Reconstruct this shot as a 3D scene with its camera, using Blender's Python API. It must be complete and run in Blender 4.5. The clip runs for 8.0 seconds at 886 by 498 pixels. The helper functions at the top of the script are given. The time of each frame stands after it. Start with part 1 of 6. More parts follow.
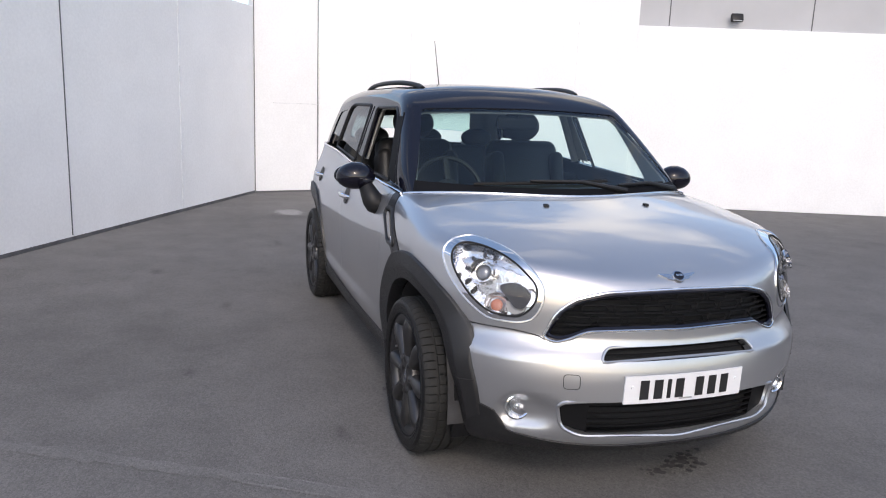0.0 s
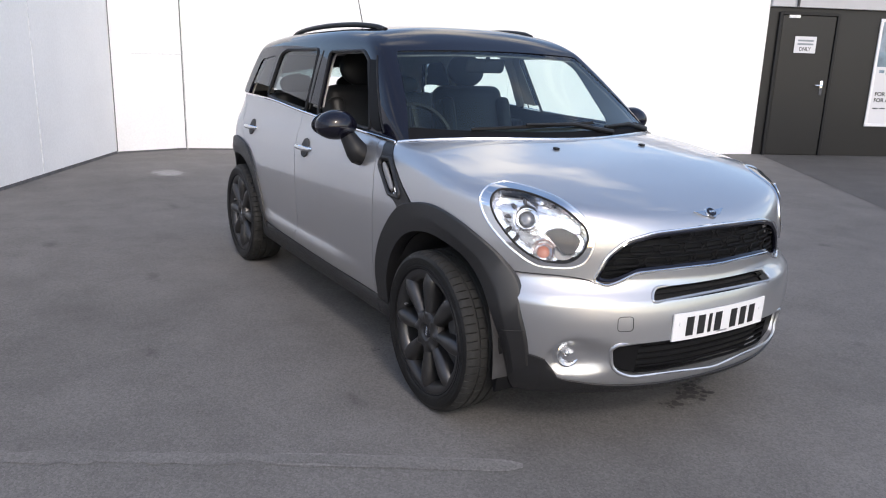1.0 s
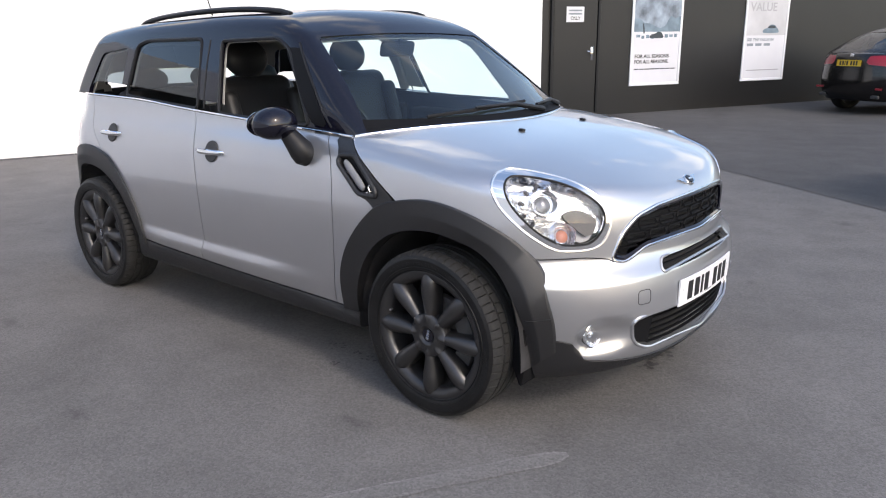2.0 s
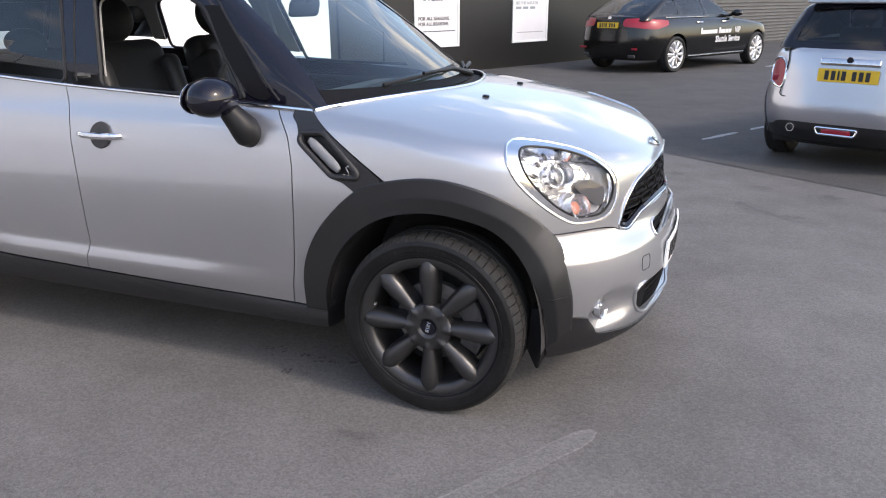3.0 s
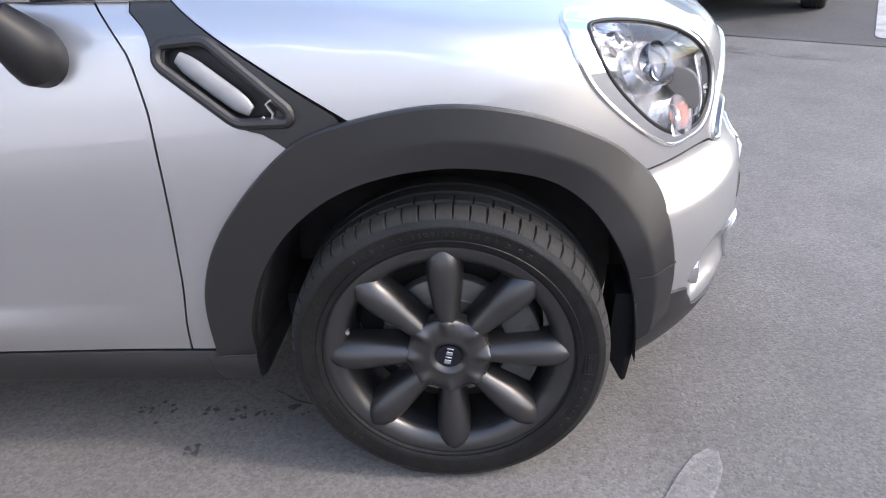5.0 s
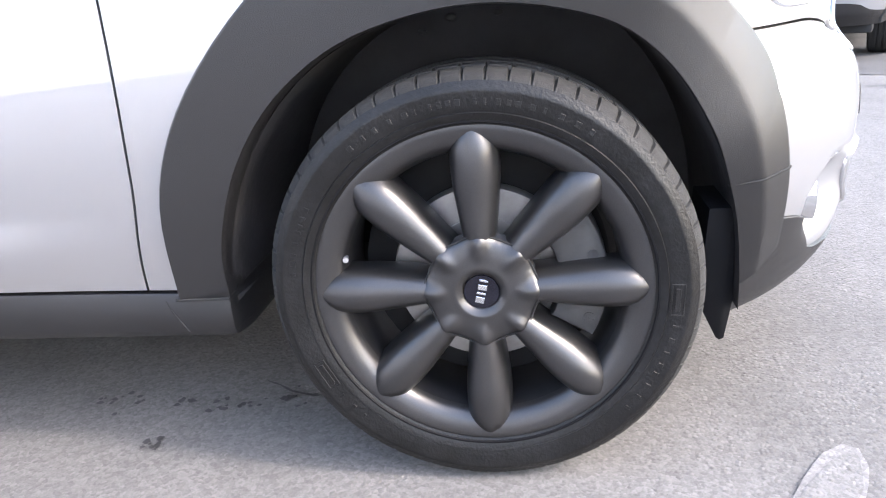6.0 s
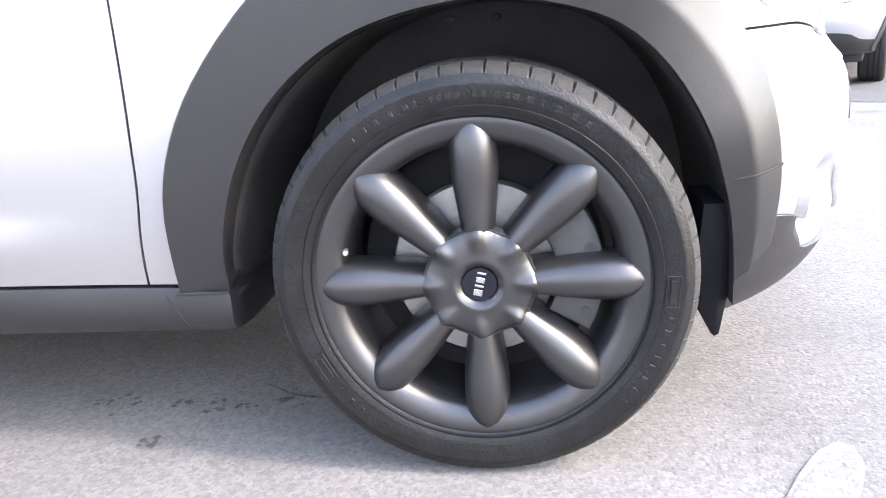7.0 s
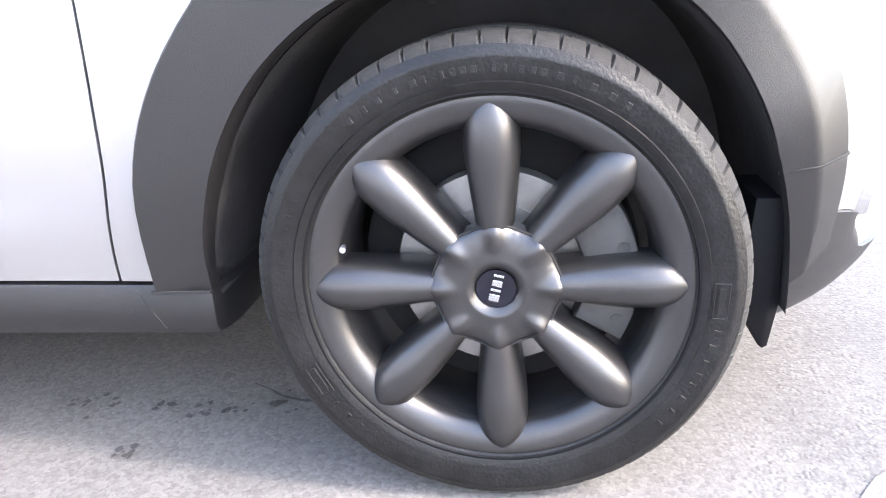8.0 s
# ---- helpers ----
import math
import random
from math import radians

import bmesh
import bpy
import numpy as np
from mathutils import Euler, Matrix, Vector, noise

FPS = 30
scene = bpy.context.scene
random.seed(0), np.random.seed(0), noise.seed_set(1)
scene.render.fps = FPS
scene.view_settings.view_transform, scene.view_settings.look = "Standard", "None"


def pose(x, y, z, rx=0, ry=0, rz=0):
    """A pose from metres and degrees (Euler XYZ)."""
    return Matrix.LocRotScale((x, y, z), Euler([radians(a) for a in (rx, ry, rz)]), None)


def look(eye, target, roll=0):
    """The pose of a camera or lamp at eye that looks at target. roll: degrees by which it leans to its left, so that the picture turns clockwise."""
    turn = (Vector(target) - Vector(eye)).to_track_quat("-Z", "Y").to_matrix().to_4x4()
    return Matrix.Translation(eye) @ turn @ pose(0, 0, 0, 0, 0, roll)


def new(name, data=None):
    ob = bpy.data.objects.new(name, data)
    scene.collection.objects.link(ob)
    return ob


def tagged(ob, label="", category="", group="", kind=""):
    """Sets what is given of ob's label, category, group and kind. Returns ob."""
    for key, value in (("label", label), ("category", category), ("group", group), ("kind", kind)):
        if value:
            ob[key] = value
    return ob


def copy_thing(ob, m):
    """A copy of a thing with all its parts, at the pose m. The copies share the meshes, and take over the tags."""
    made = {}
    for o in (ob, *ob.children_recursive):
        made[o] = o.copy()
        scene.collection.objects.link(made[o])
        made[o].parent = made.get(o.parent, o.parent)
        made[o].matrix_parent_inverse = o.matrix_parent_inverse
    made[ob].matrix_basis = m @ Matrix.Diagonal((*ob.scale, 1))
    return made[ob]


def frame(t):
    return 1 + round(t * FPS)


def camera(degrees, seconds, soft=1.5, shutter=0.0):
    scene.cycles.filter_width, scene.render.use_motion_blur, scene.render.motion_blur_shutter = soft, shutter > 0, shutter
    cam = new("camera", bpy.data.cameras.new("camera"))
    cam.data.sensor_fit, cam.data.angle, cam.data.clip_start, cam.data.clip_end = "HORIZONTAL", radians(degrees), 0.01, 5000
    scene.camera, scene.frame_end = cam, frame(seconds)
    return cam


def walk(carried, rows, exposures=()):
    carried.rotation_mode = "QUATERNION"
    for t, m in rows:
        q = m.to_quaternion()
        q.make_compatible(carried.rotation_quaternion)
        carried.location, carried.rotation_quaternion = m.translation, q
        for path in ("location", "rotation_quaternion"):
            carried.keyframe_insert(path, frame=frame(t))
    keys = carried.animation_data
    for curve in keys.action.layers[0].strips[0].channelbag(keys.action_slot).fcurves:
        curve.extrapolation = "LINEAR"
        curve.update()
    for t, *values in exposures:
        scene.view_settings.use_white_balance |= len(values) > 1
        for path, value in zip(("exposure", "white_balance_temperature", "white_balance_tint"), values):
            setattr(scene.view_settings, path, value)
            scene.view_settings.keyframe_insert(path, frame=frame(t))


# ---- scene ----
cam = camera(61.3, 8.0, soft=1.1)
PATH = [
    (0, (2.917, -1.699, 1.484), (1.059, -1.071, 1.093), 2.3),
    (0.5, (2.786, -1.986, 1.443), (1.0, -1.179, 1.042), 2.0),
    (1, (2.478, -2.303, 1.412), (0.823, -1.295, 0.916), 1.8),
    (1.5, (2.137, -2.59, 1.425), (0.678, -1.34, 0.87), 3.0),
    (1.7, (1.993, -2.72, 1.428), (0.617, -1.371, 0.894), 1.0),
    (2.8, (1.088, -3.022, 1.418), (0.278, -1.307, 0.784), 0.3),
    (3, (0.898, -3.059, 1.416), (0.221, -1.288, 0.779), -0.2),
    (3.5, (0.535, -3.015, 1.396), (0.127, -1.185, 0.7), -1.9),
    (4, (0.266, -2.82, 1.411), (0.011, -0.989, 0.648), -3.4),
    (4.5, (0.134, -2.497, 1.361), (0.013, -0.663, 0.572), -3.0),
    (5, (0.113, -2.112, 1.236), (-0.043, -0.346, 0.309), -3.8),
    (5.2, (0.103, -1.943, 1.137), (-0.14, -0.227, 0.138), -4.8),
    (6.3, (0.097, -1.892, 0.736), (-0.172, 0.002, 0.151), -4.6),
    (6.5, (0.102, -1.908, 0.736), (-0.165, -0.012, 0.158), -4.6),
    (7, (0.093, -1.927, 0.728), (-0.164, -0.037, 0.127), -4.3),
    (7.5, (0.089, -1.904, 0.711), (-0.166, -0.019, 0.095), -3.8),
    (8, (0.065, -1.775, 0.717), (-0.205, 0.089, 0.045), -3.8),
]
EXPOSURES = [(0.0, -0.13, 6900, 13), (0.5, -0.10, 6880, 11), (1.0, 0.01, 6880, 12), (1.7, 0.19, 6960, 12), (2.8, 0.41, 7160, 14), (3.5, 0.61, 7160, 14),
             (4.0, 0.79, 7120, 14), (5.0, 1.09, 6930, 13), (5.2, 1.24, 6920, 12), (6.3, 2.37, 6900, 13), (7.0, 2.54, 6890, 13), (8.0, 2.7, 6890, 13)]
walk(cam, [(t, look(eye, target, roll)) for t, eye, target, roll in PATH], EXPOSURES)


# ---------------------------------------------------------------- world, sun
SUN_AZ, SUN_EL = -15.0, 39.0          # azimuth from +x towards +y, and height, in degrees
world = bpy.data.worlds.new("sky")
scene.world = world
world.use_nodes = True
wn, wl = world.node_tree.nodes, world.node_tree.links
wn.clear()
w_out = wn.new("ShaderNodeOutputWorld")
w_bg = wn.new("ShaderNodeBackground")
w_sky = wn.new("ShaderNodeTexSky")
w_sky.sky_type = "NISHITA"
w_sky.sun_disc = False
w_sky.sun_elevation = radians(SUN_EL)
w_sky.sun_rotation = radians(90 - SUN_AZ)
w_sky.dust_density = 1.5
w_tc = wn.new("ShaderNodeTexCoord")
w_map = wn.new("ShaderNodeMapping")
w_map.inputs["Scale"].default_value = (1.6, 1.6, 4.2)
w_noise = wn.new("ShaderNodeTexNoise")
w_noise.inputs["Scale"].default_value = 2.0
w_noise.inputs["Detail"].default_value = 4
w_noise.inputs["Roughness"].default_value = 0.55
w_ramp = wn.new("ShaderNodeValToRGB")
w_ramp.color_ramp.elements[0].position = 0.55
w_ramp.color_ramp.elements[1].position = 0.69
w_mix = wn.new("ShaderNodeMixRGB")
w_mix.inputs["Color2"].default_value = (6.0, 5.85, 5.6, 1)
wl.new(w_tc.outputs["Generated"], w_map.inputs["Vector"])
wl.new(w_map.outputs["Vector"], w_noise.inputs["Vector"])
wl.new(w_noise.outputs["Fac"], w_ramp.inputs["Fac"])
w_sep = wn.new("ShaderNodeSeparateXYZ")
w_clear = wn.new("ShaderNodeMapRange")          # the cloud thins out overhead
w_clear.interpolation_type = "SMOOTHSTEP"
for key, v in (("From Min", 0.55), ("From Max", 0.92), ("To Min", 1.0), ("To Max", 0.12)):
    w_clear.inputs[key].default_value = v
w_cover = wn.new("ShaderNodeMath")
w_cover.operation = "MULTIPLY"
wl.new(w_tc.outputs["Generated"], w_sep.inputs["Vector"])
wl.new(w_sep.outputs["Z"], w_clear.inputs["Value"])
wl.new(w_ramp.outputs["Color"], w_cover.inputs[0])
wl.new(w_clear.outputs["Result"], w_cover.inputs[1])
wl.new(w_cover.outputs["Value"], w_mix.inputs["Fac"])
wl.new(w_sky.outputs["Color"], w_mix.inputs["Color1"])
wl.new(w_mix.outputs["Color"], w_bg.inputs["Color"])
w_bg.inputs["Strength"].default_value = 0.29
wl.new(w_bg.outputs["Background"], w_out.inputs["Surface"])

sun_data = bpy.data.lights.new("sun", "SUN")
sun_data.energy = 0.95
sun_data.angle = radians(6)
sun_data.color = (1.0, 0.955, 0.89)
sun = new("sun", sun_data)
sun.matrix_world = look((0, 0, 0), (-math.cos(radians(SUN_EL)) * math.cos(radians(SUN_AZ)),
                                    -math.cos(radians(SUN_EL)) * math.sin(radians(SUN_AZ)), -math.sin(radians(SUN_EL))))


# ---------------------------------------------------------------- materials
def material(name, color, rough=0.5, metal=0.0, coat=0.0, vary=0.0, scale=8.0, bump=0.0, bump_scale=120.0,
             fine=0.0, fine_scale=300.0, spec=0.5, emit=None, coat_rough=0.03):
    """A surface with two scales of colour variation and fine relief."""
    m = bpy.data.materials.new(name)
    m.use_nodes = True
    n, l = m.node_tree.nodes, m.node_tree.links
    b = n["Principled BSDF"]
    b.inputs["Base Color"].default_value = (*color, 1)
    b.inputs["Roughness"].default_value = rough
    b.inputs["Metallic"].default_value = metal
    b.inputs["Coat Weight"].default_value = coat
    b.inputs["Coat Roughness"].default_value = coat_rough
    b.inputs["Specular IOR Level"].default_value = spec
    tc = n.new("ShaderNodeTexCoord")
    if vary or fine:
        last = None
        for amount, s, d in ((vary, scale, 5), (fine, fine_scale, 2)):
            if not amount:
                continue
            t = n.new("ShaderNodeTexNoise")
            t.inputs["Scale"].default_value = s
            t.inputs["Detail"].default_value = d
            l.new(tc.outputs["Object"], t.inputs["Vector"])
            r = n.new("ShaderNodeMapRange")
            r.inputs["From Min"].default_value = 0.3
            r.inputs["From Max"].default_value = 0.7
            r.inputs["To Min"].default_value = 1 - amount
            r.inputs["To Max"].default_value = 1 + amount
            l.new(t.outputs["Fac"], r.inputs["Value"])
            if last is None:
                last = r.outputs["Result"]
            else:
                mul = n.new("ShaderNodeMath")
                mul.operation = "MULTIPLY"
                l.new(last, mul.inputs[0])
                l.new(r.outputs["Result"], mul.inputs[1])
                last = mul.outputs[0]
        mix = n.new("ShaderNodeVectorMath")
        mix.operation = "SCALE"
        mix.inputs[0].default_value = color
        l.new(last, mix.inputs["Scale"])
        l.new(mix.outputs["Vector"], b.inputs["Base Color"])
    if bump:
        t = n.new("ShaderNodeTexNoise")
        t.inputs["Scale"].default_value = bump_scale
        t.inputs["Detail"].default_value = 3
        l.new(tc.outputs["Object"], t.inputs["Vector"])
        bp = n.new("ShaderNodeBump")
        bp.inputs["Strength"].default_value = bump
        bp.inputs["Distance"].default_value = 0.004
        l.new(t.outputs["Fac"], bp.inputs["Height"])
        l.new(bp.outputs["Normal"], b.inputs["Normal"])
    if emit:
        b.inputs["Emission Color"].default_value = (*color, 1)
        b.inputs["Emission Strength"].default_value = emit
    return m


def glass(name, tint, ior=1.45, gloss=1.0):
    """A thin pane: tinted see-through with a mirror gloss that grows at grazing angles."""
    m = bpy.data.materials.new(name)
    m.use_nodes = True
    n, l = m.node_tree.nodes, m.node_tree.links
    n.clear()
    out = n.new("ShaderNodeOutputMaterial")
    tr = n.new("ShaderNodeBsdfTransparent")
    tr.inputs["Color"].default_value = (*tint, 1)
    gl = n.new("ShaderNodeBsdfGlossy")
    gl.inputs["Roughness"].default_value = 0.01
    gl.inputs["Color"].default_value = (gloss, gloss, gloss, 1)
    fr = n.new("ShaderNodeFresnel")
    fr.inputs["IOR"].default_value = ior
    mx = n.new("ShaderNodeMixShader")
    l.new(fr.outputs["Fac"], mx.inputs["Fac"])
    l.new(tr.outputs["BSDF"], mx.inputs[1])
    l.new(gl.outputs["BSDF"], mx.inputs[2])
    l.new(mx.outputs["Shader"], out.inputs["Surface"])
    return m


def paint(name, color, rough=0.25, flake=0.0):
    """Metallic car paint: flakes under a clear coat."""
    m = material(name, color, rough, 0.84, 1.0, vary=0.02, scale=3.0, fine=flake, fine_scale=1600.0, coat_rough=0.03)
    m.node_tree.nodes["Principled BSDF"].inputs["Coat IOR"].default_value = 1.9
    return m


SILVER = paint("silver_paint", (0.52, 0.522, 0.54), 0.33, 0.05)
PALE_SILVER = paint("pale_silver_paint", (0.43, 0.44, 0.475), 0.35)
GLOSS_BLACK = material("gloss_black_paint", (0.006, 0.006, 0.012), 0.08, 0.0, 0.0, spec=0.5)
DARK_PAINT = material("dark_metallic_paint", (0.003, 0.003, 0.0035), 0.2, 0.0, 0.2, vary=0.05)
PLASTIC = material("grained_black_plastic", (0.0125, 0.0123, 0.0135), 0.40, spec=0.6, vary=0.08, scale=5.0, bump=0.25, bump_scale=900.0)
TRIM_BLACK = material("satin_black_trim", (0.012, 0.012, 0.013), 0.45, spec=0.3)
MESH_BLACK = material("matt_black_mesh", (0.007, 0.007, 0.008), 0.6, spec=0.12)
VOID = material("dark_gap", (0.016, 0.016, 0.017), 0.9)
RUBBER = material("tyre_rubber", (0.006, 0.006, 0.0063), 0.44, spec=0.36, vary=0.6, scale=14.0, fine=0.4, fine_scale=110.0, bump=0.25, bump_scale=210.0)
LINER = material("dusty_arch_liner", (0.042, 0.041, 0.043), 0.65, spec=0.3, vary=0.5, scale=6.0, bump=0.3, bump_scale=60.0)
TREAD = material("dusty_tread_rubber", (0.015, 0.0147, 0.0144), 0.8, vary=0.3, scale=9.0, fine=0.25, fine_scale=120.0, bump=0.2, bump_scale=400.0)
ALLOY = material("anthracite_alloy", (0.074, 0.073, 0.075), 0.33, 0.8, vary=0.06, scale=12.0, fine=0.1, fine_scale=700.0)
BRIGHT_ALLOY = material("silver_alloy", (0.62, 0.62, 0.64), 0.3, 0.8)
BARREL = material("shade_toned_wheel_barrel", (0.022, 0.022, 0.024), 0.45, 0.2, vary=0.3, scale=25.0)
STEEL = material("brake_steel", (0.32, 0.312, 0.305), 0.42, 0.8, vary=0.2, scale=30.0)
IRON = material("cast_iron_grey", (0.055, 0.055, 0.056), 0.6, 0.3, vary=0.25, scale=30.0)
CALIPER = material("dark_caliper_casting", (0.05, 0.05, 0.052), 0.55, 0.4, vary=0.3, scale=60.0, bump=0.2, bump_scale=300.0)
CHROME = material("chrome", (0.86, 0.87, 0.89), 0.06, 1.0)
SATIN_CHROME = material("satin_chrome", (0.7, 0.71, 0.73), 0.24, 1.0)
WINDSCREEN = glass("windscreen_glass", (0.72, 0.90, 0.87), 1.55)
TINTED = glass("tinted_side_glass", (0.27, 0.34, 0.36), 1.55)
LENS = glass("clear_lamp_lens", (0.94, 0.95, 0.97), 1.35)
REFLECTOR = material("lamp_reflector", (0.88, 0.885, 0.90), 0.11, 0.8, bump=0.9, bump_scale=42.0)
PROJECTOR = material("smoky_projector_lens", (0.22, 0.23, 0.25), 0.06, 0.3, 1.0)
LAMP_DARK = material("lamp_dark_slot_reflection", (0.035, 0.036, 0.042), 0.4, 0.0)
AMBER = material("orange_bulb_glass", (0.62, 0.27, 0.19), 0.2)
WHITE_LAMP = material("frosted_white_lens", (0.38, 0.38, 0.39), 0.4)
REPEATER = material("milky_repeater_lens", (0.24, 0.24, 0.25), 0.3, vary=0.1, scale=40.0)
RED_LENS = material("red_lamp_lens", (0.30, 0.010, 0.026), 0.3, 0.0, 0.15, vary=0.15, scale=60.0)
PLATE_WHITE = material("white_reflective_plate", (0.76, 0.76, 0.78), 0.35)
PLATE_YELLOW = material("yellow_reflective_plate", (0.70, 0.44, 0.03), 0.35)
PLATE_INK = material("black_ink", (0.015, 0.015, 0.016), 0.5)
SEAT = material("black_leather", (0.018, 0.018, 0.02), 0.5, bump=0.2, bump_scale=200.0)
DASH = material("dark_dashboard_plastic", (0.012, 0.0125, 0.0135), 0.6, bump=0.2, bump_scale=400.0)
PILLAR_TRIM = material("light_grey_cloth_trim", (0.46, 0.45, 0.43), 0.8, fine=0.08, fine_scale=400.0)


# ---------------------------------------------------------------- mesh helpers
def link(name, data, parent=None, label=""):
    ob = new(name, data)
    if parent is not None:
        ob.parent = parent
    if label:
        ob["label"] = label
    return ob


def mesh_of(name, verts, faces, mat, normals=None, smooth=True):
    me = bpy.data.meshes.new(name)
    me.from_pydata([tuple(map(float, v)) for v in verts], [], [tuple(map(int, f)) for f in faces])
    me.materials.append(mat)
    me.polygons.foreach_set("use_smooth", [smooth] * len(me.polygons))
    me.update()
    if normals is not None:
        me.normals_split_custom_set_from_vertices([tuple(map(float, v)) for v in normals])
    return me


def part(name, bm, mat, parent=None, label="", smooth=True, angle=35.0):
    """Links a bmesh as one mesh object."""
    bmesh.ops.recalc_face_normals(bm, faces=bm.faces[:])
    for f in bm.faces:
        f.smooth = smooth
    if smooth:
        for e in bm.edges:
            if len(e.link_faces) == 2 and e.calc_face_angle(0) > radians(angle):
                e.smooth = False
    me = bpy.data.meshes.new(name)
    bm.to_mesh(me)
    bm.free()
    me.materials.append(mat)
    return link(name, me, parent, label)


def box(bm, size, m=Matrix(), bevel=0.0, seg=2):
    """A box with rounded edges, centred on m."""
    made = bmesh.ops.create_cube(bm, size=1.0, matrix=m @ Matrix.Diagonal((*size, 1)))
    if bevel:
        es = {e for v in made["verts"] for e in v.link_edges}
        bmesh.ops.bevel(bm, geom=list(es), offset=bevel, segments=seg, affect="EDGES", profile=0.5)
    return bm


def lathe(bm, profile, n=48, m=Matrix(), close=False, wave=None):
    """Turns a profile of (radius, along) round the y axis."""
    rings = []
    for i in range(n):
        a = 2 * math.pi * i / n
        rings.append([bm.verts.new(m @ Vector(((r + (wave(i, j) if wave else 0)) * math.cos(a), y, (r + (wave(i, j) if wave else 0)) * math.sin(a))))
                      for j, (r, y) in enumerate(profile)])
    k = len(profile)
    for i in range(n):
        a, b = rings[i], rings[(i + 1) % n]
        for j in range(k - (0 if close else 1)):
            jj = (j + 1) % k
            bm.faces.new((a[j], a[jj], b[jj], b[j]))
    return bm


def tube(bm, pts, radius, n=8, closed=False, caps=True, squash=1.0):
    """A round bar through points; radius may be one number or one for each point."""
    pts = [Vector(p) for p in pts]
    rad = radius if isinstance(radius, (list, tuple)) else [radius] * len(pts)
    rings, side = [], None
    k = len(pts)
    for i, p in enumerate(pts):
        a, b = (pts[(i - 1) % k], pts[(i + 1) % k]) if closed else (pts[max(i - 1, 0)], pts[min(i + 1, k - 1)])
        d = (b - a).normalized()
        ref = side if side is not None else (Vector((0, 0, 1)) if abs(d.z) < 0.9 else Vector((1, 0, 0)))
        s = (ref - d * ref.dot(d)).normalized()
        side = s
        t = d.cross(s)
        rings.append([bm.verts.new(p + (s * math.cos(2 * math.pi * j / n) + t * math.sin(2 * math.pi * j / n) * squash) * rad[i]) for j in range(n)])
    for i in range(k if closed else k - 1):
        a, b = rings[i], rings[(i + 1) % k]
        for j in range(n):
            bm.faces.new((a[j], a[(j + 1) % n], b[(j + 1) % n], b[j]))
    if caps and not closed:
        bm.faces.new(rings[0])
        bm.faces.new(rings[-1])
    return bm


def prism(bm, outline, depth, m=Matrix(), bevel=0.0):
    """A flat outline in x, y pushed out along z."""
    vs = [bm.verts.new(m @ Vector((x, y, 0))) for x, y in outline]
    f = bm.faces.new(vs)
    out = bmesh.ops.extrude_face_region(bm, geom=[f])
    top = [g for g in out["geom"] if isinstance(g, bmesh.types.BMVert)]
    up = (m.to_3x3() @ Vector((0, 0, 1))) * depth
    for v in top:
        v.co += up
    if bevel:
        es = [e for e in {e for v in top for e in v.link_edges} if all(v in top for v in e.verts)]
        bmesh.ops.bevel(bm, geom=es, offset=bevel, segments=2, affect="EDGES", profile=0.5)
    return bm


def ball(bm, m, n=24):
    bmesh.ops.create_uvsphere(bm, u_segments=n, v_segments=n * 2 // 3, radius=1.0, matrix=m)
    return bm


def rounded(points, steps=6, closed=True):
    """A smooth outline through a few points."""
    p = np.array(points, float)
    k = len(p)
    out = []
    for i in range(k if closed else k - 1):
        if closed:
            a, b, c, d = p[(i - 1) % k], p[i], p[(i + 1) % k], p[(i + 2) % k]
        else:
            a, b, c, d = p[max(i - 1, 0)], p[i], p[i + 1], p[min(i + 2, k - 1)]
        for t in np.arange(steps) / steps:
            out.append(0.5 * ((2 * b) + (c - a) * t + (2 * a - 5 * b + 4 * c - d) * t**2 + (3 * b - a - 3 * c + d) * t**3))
    if not closed:
        out.append(p[-1])
    return np.array(out)


def round_corners(pts, r, steps=4):
    """A polygon with its corners cut to arcs of about radius r."""
    p = np.array(pts, float)
    out = []
    for i in range(len(p)):
        a, b, c = p[i - 1], p[i], p[(i + 1) % len(p)]
        u, v = a - b, c - b
        q = min(r, 0.45 * np.linalg.norm(u), 0.45 * np.linalg.norm(v))
        s, e = b + u / np.linalg.norm(u) * q, b + v / np.linalg.norm(v) * q
        for t in np.linspace(0, 1, steps + 1):
            out.append((1 - t) ** 2 * s + 2 * t * (1 - t) * b + t * t * e)
    return np.array(out)


def inside(px, py, outline):
    """Signed distance to a closed outline, negative within."""
    px, py = np.asarray(px, float), np.asarray(py, float)
    o = np.asarray(outline, float)
    best, odd = np.full(px.shape, 1e9), np.zeros(px.shape, bool)
    for a, b in zip(o, np.roll(o, -1, 0)):
        e = b - a
        t = np.clip(((px - a[0]) * e[0] + (py - a[1]) * e[1]) / (e @ e + 1e-12), 0, 1)
        best = np.minimum(best, np.hypot(px - a[0] - t * e[0], py - a[1] - t * e[1]))
        hit = (a[1] > py) != (b[1] > py)
        odd ^= hit & (px < e[0] * (py - a[1]) / (e[1] if abs(e[1]) > 1e-12 else 1e-12) + a[0])
    return np.where(odd, -best, best)


